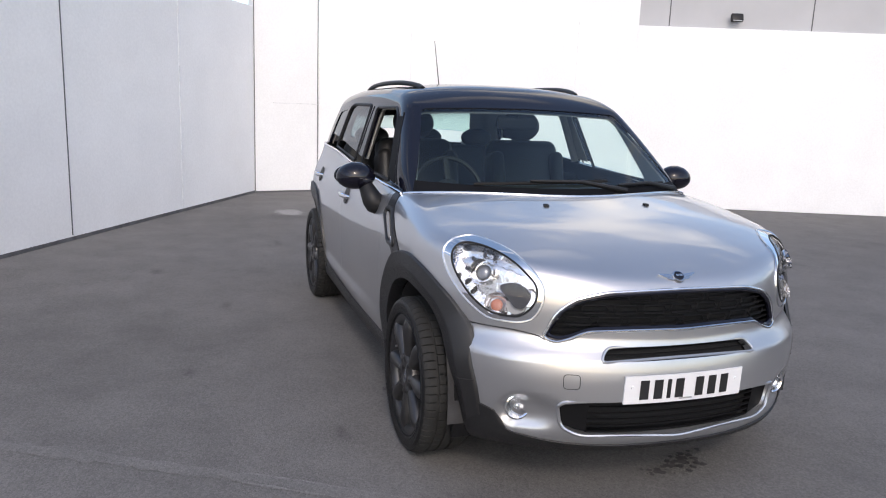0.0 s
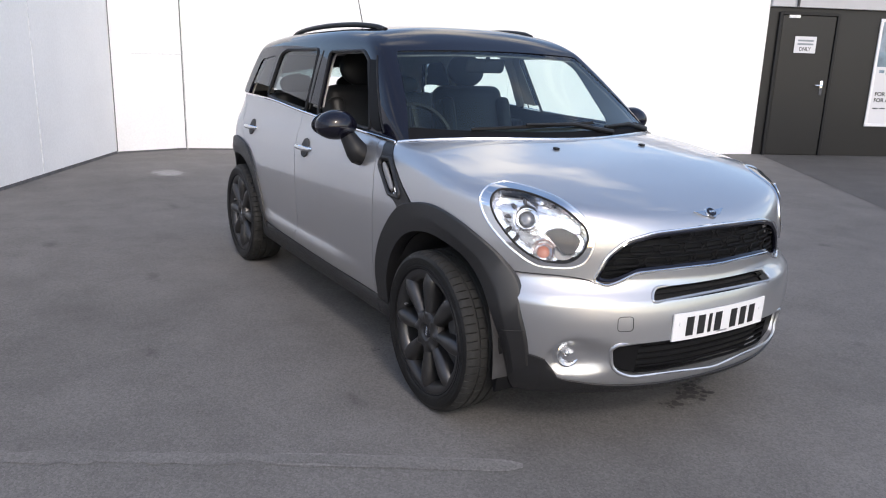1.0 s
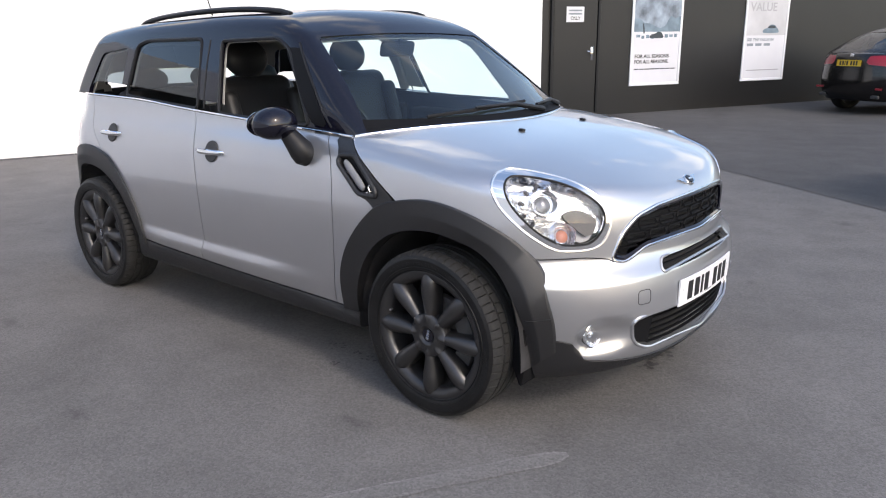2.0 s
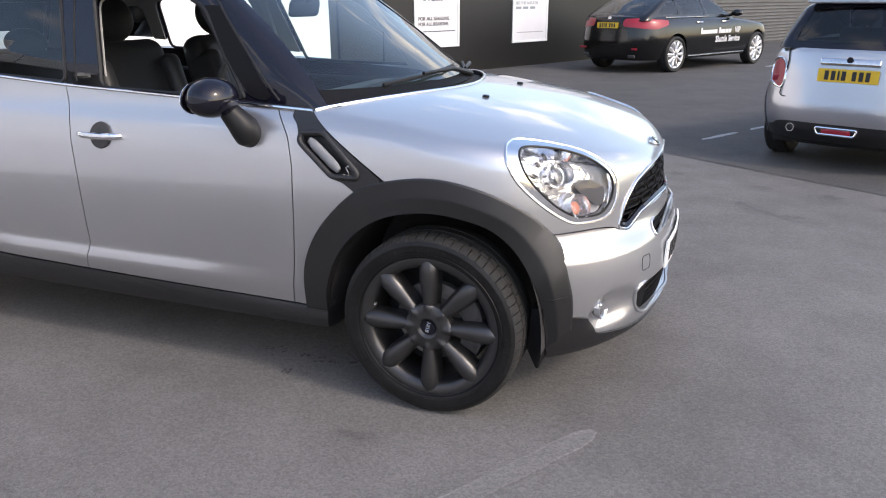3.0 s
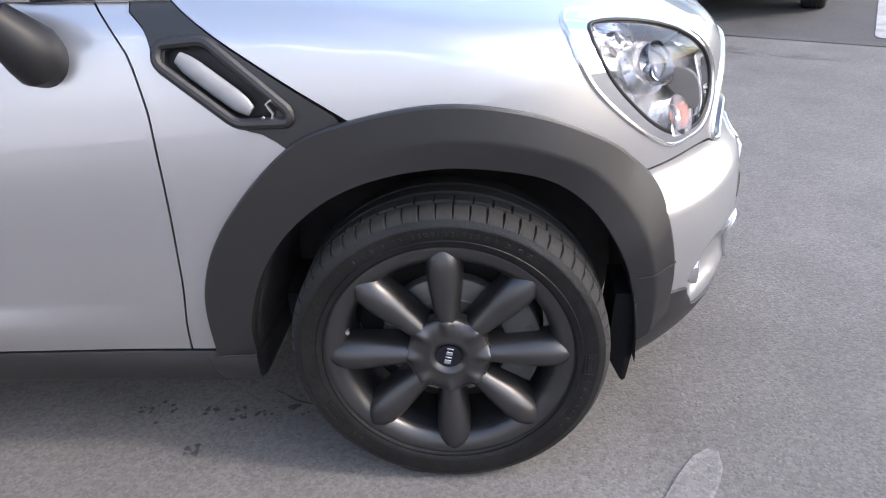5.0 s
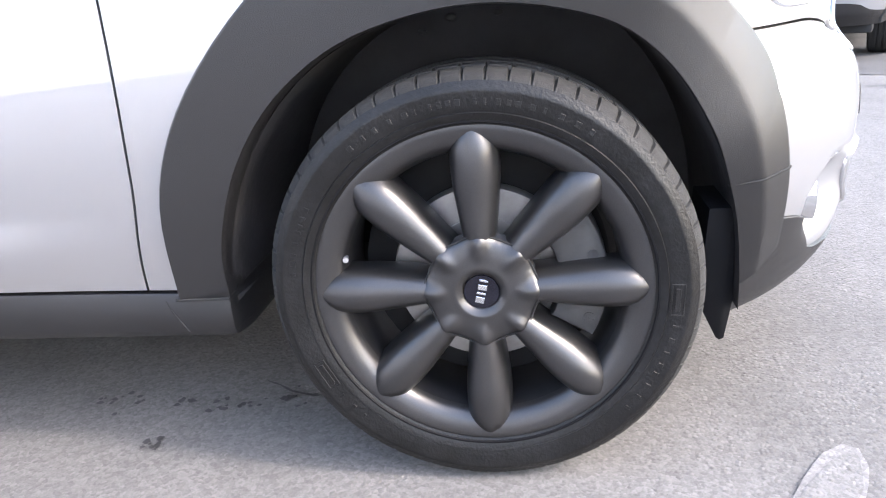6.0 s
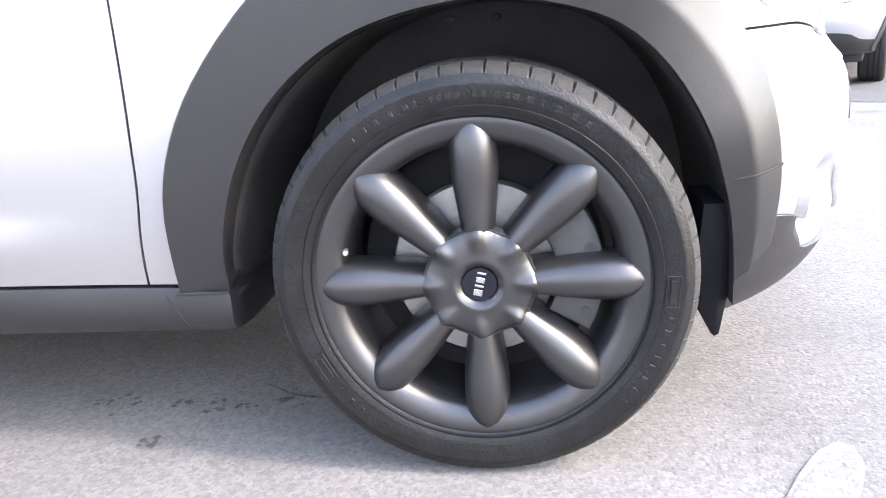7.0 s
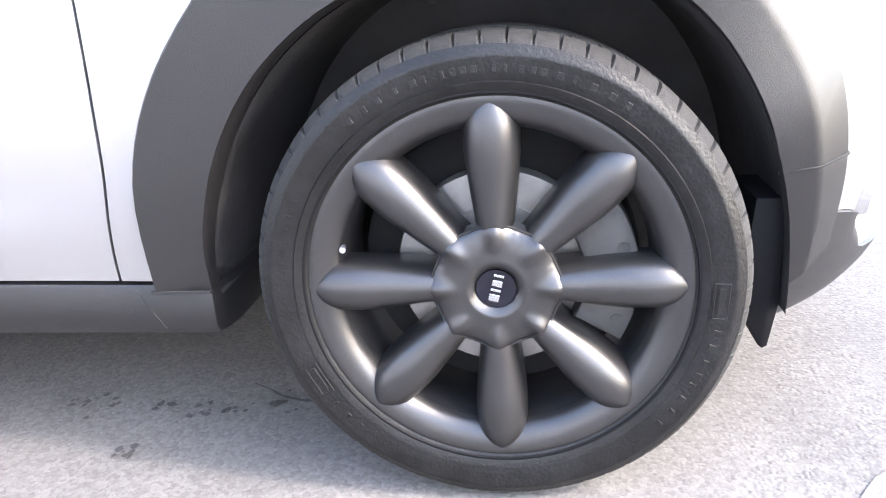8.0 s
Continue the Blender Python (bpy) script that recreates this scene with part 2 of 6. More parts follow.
def tab(x, xs, ys):
    """A smooth curve through a few stations."""
    xs, ys = np.asarray(xs, float), np.asarray(ys, float)
    d = np.diff(ys) / np.diff(xs)
    m = np.empty_like(ys)
    m[1:-1] = np.where(d[1:] * d[:-1] > 0, 2 * d[1:] * d[:-1] / (d[1:] + d[:-1] + 1e-12), 0)
    m[0], m[-1] = d[0], d[-1]
    x = np.clip(x, xs[0], xs[-1])
    i = np.clip(np.searchsorted(xs, x) - 1, 0, len(xs) - 2)
    h = xs[i + 1] - xs[i]
    t = (x - xs[i]) / h
    return ((2 * t**3 - 3 * t**2 + 1) * ys[i] + (t**3 - 2 * t**2 + t) * h * m[i]
            + (-2 * t**3 + 3 * t**2) * ys[i + 1] + (t**3 - t**2) * h * m[i + 1])


def smax(a, b, k):
    h = np.clip(0.5 + 0.5 * (a - b) / k, 0, 1)
    return b + (a - b) * h + k * h * (1 - h)


def cast(o, d, f, far=1.9):
    """Where rays from inside a form leave it."""
    o, d = np.broadcast_arrays(np.asarray(o, float), np.asarray(d, float))
    lo, hi = np.zeros(o.shape[:-1]), np.full(o.shape[:-1], far)
    for _ in range(34):
        mid = (lo + hi) / 2
        within = f(o + d * mid[..., None]) < 0
        lo, hi = np.where(within, mid, lo), np.where(within, hi, mid)
    return o + d * hi[..., None]


def slope(p, f):
    """Outward unit normals of a form at points."""
    g = np.stack([f(p + e) - f(p - e) for e in np.eye(3) * 2e-3], -1)
    return g / (np.linalg.norm(g, axis=-1, keepdims=True) + 1e-12)


def shell(f, x0, x1, zc, low, mid_n, cap_n, el_n):
    """The half of a form on the side y < 0: a grid of rays from a line along x at height zc."""
    el = np.radians(np.linspace(low, 90, el_n))
    az = [*np.linspace(180, 270, cap_n, endpoint=False), *[270.0] * mid_n, *np.linspace(270, 360, cap_n + 1)[1:]]
    ax = [*[x0] * cap_n, *np.linspace(x0, x1, mid_n), *[x1] * cap_n]
    o = np.zeros((len(az), el_n, 3))
    o[..., 0], o[..., 2] = np.array(ax)[:, None], zc
    a = np.radians(az)[:, None]
    d = np.stack([np.cos(el) * np.cos(a), np.cos(el) * np.sin(a), np.sin(el) + 0 * a], -1)
    v = cast(o, d, f).reshape(-1, 3)
    v[np.abs(v[:, 1]) < 1e-6, 1] = 0.0
    faces = [(i * el_n + j, (i + 1) * el_n + j, (i + 1) * el_n + j + 1, i * el_n + j + 1)
             for i in range(len(az) - 1) for j in range(el_n - 1)]
    return v, faces


def clip(v, faces, g):
    """The piece of a mesh on which g, one value for each vertex, is negative, with a clean edge."""
    v, g = list(map(tuple, v)), np.asarray(g, float).tolist()
    out, cut = [], {}

    def cross(a, b):
        key = (a, b) if a < b else (b, a)
        if key not in cut:
            t = g[key[0]] / (g[key[0]] - g[key[1]])
            p, q = v[key[0]], v[key[1]]
            cut[key] = len(v)
            v.append(tuple(p[k] + t * (q[k] - p[k]) for k in range(3)))
        return cut[key]

    for f in faces:
        s = [g[i] < 0 for i in f]
        if all(s):
            out.append(f)
        elif any(s):
            poly = []
            for k, a in enumerate(f):
                b = f[(k + 1) % len(f)]
                if s[k]:
                    poly.append(a)
                if s[k] != s[(k + 1) % len(f)]:
                    poly.append(cross(a, b))
            if len(poly) > 2:
                out.append(tuple(poly))
    used = sorted({i for f in out for i in f})
    back = {i: k for k, i in enumerate(used)}
    return np.array([v[i] for i in used]).reshape(-1, 3), [tuple(back[i] for i in f) for f in out]


def cut(mesh, *tests):
    """Clips a mesh by functions of its points, one after the other."""
    v, f = mesh
    for t in tests:
        if not len(v):
            break
        v, f = clip(v, f, t(v))
    return v, f


def panel(name, mesh, form, mat, parent, label="", depth=0.012, side="right", proud=0.0):
    """Links a piece of a form as a sheet-metal panel with folded edges. side: right, left or both."""
    v, f = mesh
    if not len(f):
        return None
    n = slope(v, form)
    v = v + n * proud
    a = np.array([v[q[1]] - v[q[0]] for q in f])
    b = np.array([v[q[2]] - v[q[0]] for q in f])
    turn = np.einsum("ij,ij->i", np.cross(a, b), np.array([n[q[0]] for q in f])).sum() < 0
    if turn:
        f = [q[::-1] for q in f]
    edges = {}
    for q in f:
        for i, p in enumerate(q):
            r = q[(i + 1) % len(q)]
            edges[(p, r)] = edges.get((p, r), 0) + 1
    rim = [(p, r) for p, r in edges if (r, p) not in edges
           and not (side == "both" and abs(v[p][1]) < 1e-4 and abs(v[r][1]) < 1e-4)]
    ids = sorted({i for e in rim for i in e})
    k = len(v)
    at = {i: k + 2 * j for j, i in enumerate(ids)}
    v2 = list(v)
    for i in ids:
        v2 += [v[i], v[i] - n[i] * depth]
    f2 = list(f) + [(at[r], at[p], at[p] + 1, at[r] + 1) for p, r in rim]
    v2, nn = np.array(v2), np.concatenate([n, np.zeros((len(v2) - k, 3))])
    if side in ("left", "both"):
        vm, nm, fm = v2 * (1, -1, 1), nn * (1, -1, 1), [q[::-1] for q in f2]
        if side == "left":
            v2, nn, f2 = vm, nm, fm
        else:
            o = len(v2)
            v2, nn = np.concatenate([v2, vm]), np.concatenate([nn, nm])
            f2 = f2 + [tuple(i + o for i in q) for q in fm]
    return link(name, mesh_of(name, v2, f2, mat, nn), parent, label)


def sweep(name, line, form, mat, parent, label="", width=0.01, lift=0.004, side="right", closed=False):
    """A strip of half-round bead laid along a line of points on a form."""
    p = np.array(line, float)
    n = slope(p, form)
    bm = bmesh.new()
    tube(bm, p + n * lift, width / 2, 6, closed)
    if side == "left":
        for q in bm.verts:
            q.co.y = -q.co.y
    return part(name, bm, mat, parent, label)


def text_mesh(words, height, mat, name, m, parent=None, bold=0.0, width=None):
    """Words in the built-in font as thin raised letters, standing on the x axis of m."""
    cu = bpy.data.curves.new(name, "FONT")
    cu.body, cu.size, cu.extrude, cu.offset = words, height / 0.7, 0.001, bold
    tmp = bpy.data.objects.new(name, cu)
    scene.collection.objects.link(tmp)
    dg = bpy.context.evaluated_depsgraph_get()
    me = bpy.data.meshes.new_from_object(tmp.evaluated_get(dg))
    bpy.data.objects.remove(tmp)
    bpy.data.curves.remove(cu)
    xs = [v.co.x for v in me.vertices]
    k = width / (max(xs) - min(xs)) if width else 1.0
    me.transform(m @ Matrix.Diagonal((k, 1, 1, 1)))
    me.materials.clear()
    me.materials.append(mat)
    return link(name, me, parent)


# ---------------------------------------------------------------- ground and walls
def tarmac(name, base, patchy, seed):
    """Asphalt: pale stone chips in dark binder, broad worn patches and small stains."""
    m = bpy.data.materials.new(name)
    m.use_nodes = True
    n, l = m.node_tree.nodes, m.node_tree.links
    b = n["Principled BSDF"]
    b.inputs["Roughness"].default_value = 0.85
    b.inputs["Specular IOR Level"].default_value = 0.3
    tc = n.new("ShaderNodeTexCoord")

    def noise_node(scale, detail, lo, hi, a, z):
        t = n.new("ShaderNodeTexNoise")
        t.noise_dimensions = "4D"
        t.inputs["W"].default_value = seed
        t.inputs["Scale"].default_value = scale
        t.inputs["Detail"].default_value = detail
        l.new(tc.outputs["Object"], t.inputs["Vector"])
        r = n.new("ShaderNodeMapRange")
        for key, v in (("From Min", lo), ("From Max", hi), ("To Min", a), ("To Max", z)):
            r.inputs[key].default_value = v
        l.new(t.outputs["Fac"], r.inputs["Value"])
        return r.outputs["Result"]

    def times(a, c):
        k = n.new("ShaderNodeMath")
        k.operation = "MULTIPLY"
        l.new(a, k.inputs[0])
        l.new(c, k.inputs[1])
        return k.outputs[0]

    broad = noise_node(0.55, 5, 0.3, 0.7, 1 - patchy, 1 + patchy)
    mid = noise_node(3.5, 6, 0.3, 0.7, 0.87, 1.13)
    # stone chips of two sizes, laid bare in places and smoothed over with binder in others
    bare = noise_node(1.7, 4, 0.35, 0.65, 0.35, 1.0)

    def stones(scale, spread):
        v = n.new("ShaderNodeTexVoronoi")
        v.inputs["Scale"].default_value = scale
        v.inputs["Randomness"].default_value = 1.0
        l.new(tc.outputs["Object"], v.inputs["Vector"])
        sep = n.new("ShaderNodeSeparateColor")
        l.new(v.outputs["Color"], sep.inputs["Color"])
        r = n.new("ShaderNodeMapRange")
        r.inputs["To Min"].default_value = 1 - spread
        r.inputs["To Max"].default_value = 1 + spread
        l.new(sep.outputs["Red"], r.inputs["Value"])
        h = n.new("ShaderNodeMapRange")
        for key, q in (("From Min", 0.1), ("From Max", 0.75), ("To Min", 1.0), ("To Max", 0.0)):
            h.inputs[key].default_value = q
        l.new(v.outputs["Distance"], h.inputs["Value"])
        return r.outputs["Result"], times(times(h.outputs["Result"], sep.outputs["Green"]), bare)

    tone, height = stones(125.0, 0.17)
    tone2, _ = stones(300.0, 0.11)
    spots = noise_node(16.0, 3, 0.235, 0.285, 0.6, 1.0)
    total = times(times(times(times(broad, mid), tone), tone2), spots)
    sc = n.new("ShaderNodeVectorMath")
    sc.operation = "SCALE"
    sc.inputs[0].default_value = base
    l.new(total, sc.inputs["Scale"])
    l.new(sc.outputs["Vector"], b.inputs["Base Color"])
    bp = n.new("ShaderNodeBump")
    bp.inputs["Strength"].default_value = 1.0
    bp.inputs["Distance"].default_value = 0.0022
    l.new(height, bp.inputs["Height"])
    l.new(bp.outputs["Normal"], b.inputs["Normal"])
    return m


YARD_GREY = (0.147, 0.141, 0.136)
TARMAC = tarmac("worn_grey_tarmac", YARD_GREY, 0.13, 1.0)
DARK_TARMAC = tarmac("dark_tarmac", (0.082, 0.079, 0.078), 0.14, 5.0)
WHITE_WALL = material("white_painted_render", (0.84, 0.835, 0.84), 0.75, vary=0.035, scale=1.3, fine=0.03, fine_scale=40.0, bump=0.15, bump_scale=60.0)
BLACK_WALL = material("black_painted_cladding", (0.009, 0.0086, 0.0086), 0.42, spec=0.5, vary=0.15, scale=1.2, bump=0.1, bump_scale=40.0)
GREY_CLAD = material("grey_metal_cladding", (0.45, 0.45, 0.47), 0.55, vary=0.06, scale=1.5)
SHUTTER = material("grey_roller_shutter", (0.085, 0.083, 0.083), 0.5, vary=0.1, scale=2.0)
ROAD_PAINT = material("worn_white_road_paint", (0.32, 0.32, 0.32), 0.8, vary=0.3, scale=9.0, fine=0.25, fine_scale=120.0)
SEALER = tarmac("pale_worn_sealer", (0.166, 0.160, 0.155), 0.10, 8.0)
PALE_END = tarmac("bare_pale_sealer", (0.212, 0.205, 0.200), 0.12, 9.0)
PALE_MIDDLE = tarmac("smooth_pale_sealer", (0.178, 0.172, 0.167), 0.10, 11.0)
STAIN = material("dark_oil_stain", (0.045, 0.043, 0.043), 0.6, vary=0.3, scale=30.0)


def soften(m, solid, rim):
    """Lets a stain fade unevenly from its middle into the colour round it."""
    n, l = m.node_tree.nodes, m.node_tree.links
    tint = next(q for q in n if q.bl_idname == "ShaderNodeVectorMath" and q.operation == "SCALE").inputs[0]
    tc = n.new("ShaderNodeTexCoord")
    flat = n.new("ShaderNodeVectorMath")
    flat.operation = "MULTIPLY_ADD"
    flat.inputs[1].default_value, flat.inputs[2].default_value = (2, 2, 0), (-1, -1, 0)
    far = n.new("ShaderNodeVectorMath")
    far.operation = "LENGTH"
    uneven = n.new("ShaderNodeTexNoise")
    uneven.inputs["Scale"].default_value = 14.0
    uneven.inputs["Detail"].default_value = 4
    add = n.new("ShaderNodeMath")
    add.operation = "MULTIPLY_ADD"
    add.inputs[1].default_value = 0.9
    fade = n.new("ShaderNodeMapRange")
    fade.interpolation_type = "SMOOTHSTEP"
    for key, v in (("From Min", solid + 0.4), ("From Max", 1.1)):
        fade.inputs[key].default_value = v
    mix = n.new("ShaderNodeMixRGB")
    mix.inputs["Color1"].default_value = (*tint.default_value, 1)
    mix.inputs["Color2"].default_value = (*rim, 1)
    l.new(tc.outputs["Generated"], flat.inputs[0])
    l.new(flat.outputs["Vector"], far.inputs[0])
    l.new(tc.outputs["Object"], uneven.inputs["Vector"])
    l.new(uneven.outputs["Fac"], add.inputs[0])
    l.new(far.outputs["Value"], add.inputs[2])
    l.new(add.outputs["Value"], fade.inputs["Value"])
    l.new(fade.outputs["Result"], mix.inputs["Fac"])
    l.new(mix.outputs["Color"], tint)
    return m


def sheet(name, outline, z, mat, label, category, kind="structure", thick=0.0):
    bm = bmesh.new()
    if thick:
        prism(bm, outline, thick, pose(0, 0, z))
    else:
        bm.faces.new([bm.verts.new((x, y, z)) for x, y in outline])
    ob = part(name, bm, mat, None, "", smooth=False)
    return tagged(ob, label, category, "", kind)


sheet("ground", [(-600, -600), (600, -600), (600, 600), (-600, 600)], 0.0, TARMAC,
      "worn grey tarmac yard with fine stone chips", "ground")
sheet("road", [(9.0, -1.35), (40.0, -16.0), (60, 60), (7.0, 36.0), (-5.55, 8.72), (-1.6, 5.60), (0.89, 3.95), (1.60, 3.47), (2.56, 2.87)], 0.004, DARK_TARMAC,
      "darker newer tarmac of the parking bays", "ground")

WALL_H = 3.5


def wall(name, a, b, z0, z1, mat, label, thick=0.25, seams=(), seam_mat=None):
    """An upright slab from a to b whose face looks to the right of the way from a to b."""
    a, b = Vector((*a, 0)), Vector((*b, 0))
    d = (b - a).normalized()
    n = Vector((d.y, -d.x, 0))
    m = Matrix.Translation((a + b) / 2 - n * thick / 2 + Vector((0, 0, (z0 + z1) / 2))) @ Matrix(((d.x, n.x, 0, 0), (d.y, n.y, 0, 0), (0, 0, 1, 0), (0, 0, 0, 1)))
    bm = bmesh.new()
    box(bm, ((b - a).length, thick, z1 - z0), m, 0.006, 1)
    ob = part(name, bm, mat, None, "", smooth=False)
    tagged(ob, label, "wall", "", "structure")
    return ob


def on_wall(a, b, s, z, out=0.0):
    """A pose at s metres along a wall, z up and a little in front: x along it, y up, z out of it."""
    a, b = Vector((*a, 0)), Vector((*b, 0))
    d = (b - a).normalized()
    n = Vector((d.y, -d.x, 0))
    p = a + d * s + n * out
    return Matrix(((d.x, 0, n.x, p.x), (d.y, 0, n.y, p.y), (0, 1, 0, z), (0, 0, 0, 1)))


LEFT_A, LEFT_B = (7.0, -9.50), (-8.615, -0.835)
SEG_B = (-8.80, 0.15)
BACK_B = (-5.6, 8.6)
DARK_B = (-1.582, 17.209)
FAR_B = (6.0, 33.46)
wall("wall_west", LEFT_A, LEFT_B, 0, 2.7, WHITE_WALL, "long white painted wall with faint panel joints")
wall("wall_corner", LEFT_B, SEG_B, 0, WALL_H, WHITE_WALL, "narrow white panel wall in the yard corner")
wall("wall_back", SEG_B, on_wall(SEG_B, BACK_B, 4.77, 0).translation.to_2d(), 0, WALL_H, WHITE_WALL, "white painted wall behind the silver car")
wall("wall_back_low", on_wall(SEG_B, BACK_B, 4.77, 0).translation.to_2d(), BACK_B, 0, 2.68, WHITE_WALL, "white painted wall under grey cladding")
wall("wall_fascia", on_wall(SEG_B, BACK_B, 4.77, 0, -0.05).translation.to_2d(), on_wall(SEG_B, BACK_B, 9.03, 0, -0.05).translation.to_2d(), 2.683, WALL_H, GREY_CLAD, "grey metal cladding above the white wall")
wall("wall_black", BACK_B, DARK_B, 0, 2.36, BLACK_WALL, "black painted workshop wall")
wall("wall_black_fascia", on_wall(BACK_B, DARK_B, 0, 0, 0.06).translation.to_2d(), on_wall(BACK_B, DARK_B, 9.49, 0, 0.06).translation.to_2d(), 2.363, WALL_H, GREY_CLAD, "grey metal cladding above the black wall")
far_wall = wall("wall_shutter", DARK_B, FAR_B, 0, WALL_H, SHUTTER, "grey ribbed roller shutter wall")
bm = bmesh.new()
for i in range(34):
    box(bm, (18.2, 0.03, 0.05), on_wall(DARK_B, FAR_B, 9.15, 0.06 + i * 0.1, 0.012) @ pose(0, 0, 0, 90), 0.012, 1)
tagged(part("shutter_slats", bm, SHUTTER, far_wall), "", "", "", "stuff")

# dark joints and edging of the white walls
def wall_strip(name, a, b, s, z0, z1, w, mat, parent, out=0.0):
    bm = bmesh.new()
    box(bm, (w, z1 - z0, 0.006), on_wall(a, b, s, (z0 + z1) / 2, out + 0.002))
    return part(name, bm, mat, parent, smooth=False)


JOINT = material("dark_joint_sealant", (0.10, 0.10, 0.105), 0.8, vary=0.3, scale=12.0)
FAINT = material("faint_grey_joint", (0.72, 0.72, 0.73), 0.8, vary=0.2, scale=12.0)
W_WEST, W_CORNER, W_BACK, W_LOW, W_FASCIA = (bpy.data.objects[k] for k in ("wall_west", "wall_corner", "wall_back", "wall_back_low", "wall_fascia"))
west_len = (Vector(LEFT_B) - Vector(LEFT_A)).length
for s in (2.06, 4.12, 6.18, 8.24, 10.3, 12.36):
    wall_strip("joint", LEFT_A, LEFT_B, west_len - s, 0.05, 2.7, 0.012 if s == 4.12 else 0.006, JOINT if s == 4.12 else FAINT, W_WEST)
wall_strip("base_gap", LEFT_A, LEFT_B, west_len / 2, 0.0, 0.035, west_len, JOINT, W_WEST, 0.004)
wall_strip("joint", LEFT_B, SEG_B, 0.012, 0.03, WALL_H, 0.012, JOINT, W_CORNER)
wall_strip("joint", LEFT_B, SEG_B, 0.985, 0.03, WALL_H, 0.012, JOINT, W_CORNER)
wall_strip("joint", LEFT_B, SEG_B, 0.64, 1.335, 1.347, 0.7, FAINT, W_CORNER, 0.001)
wall_strip("base_gap", LEFT_B, SEG_B, 0.5, 0.0, 0.025, 0.98, JOINT, W_CORNER, 0.004)
for s in (1.4, 3.89):
    wall_strip("joint", SEG_B, BACK_B, s, 0.05, 2.7, 0.005, FAINT, W_BACK)
wall_strip("base_gap", SEG_B, BACK_B, 2.39, 0.0, 0.02, 4.76, JOINT, W_BACK, 0.004)
for s in (5.22, 7.30):
    wall_strip("joint", SEG_B, BACK_B, s, 2.69, WALL_H, 0.015, JOINT, W_FASCIA, -0.05)

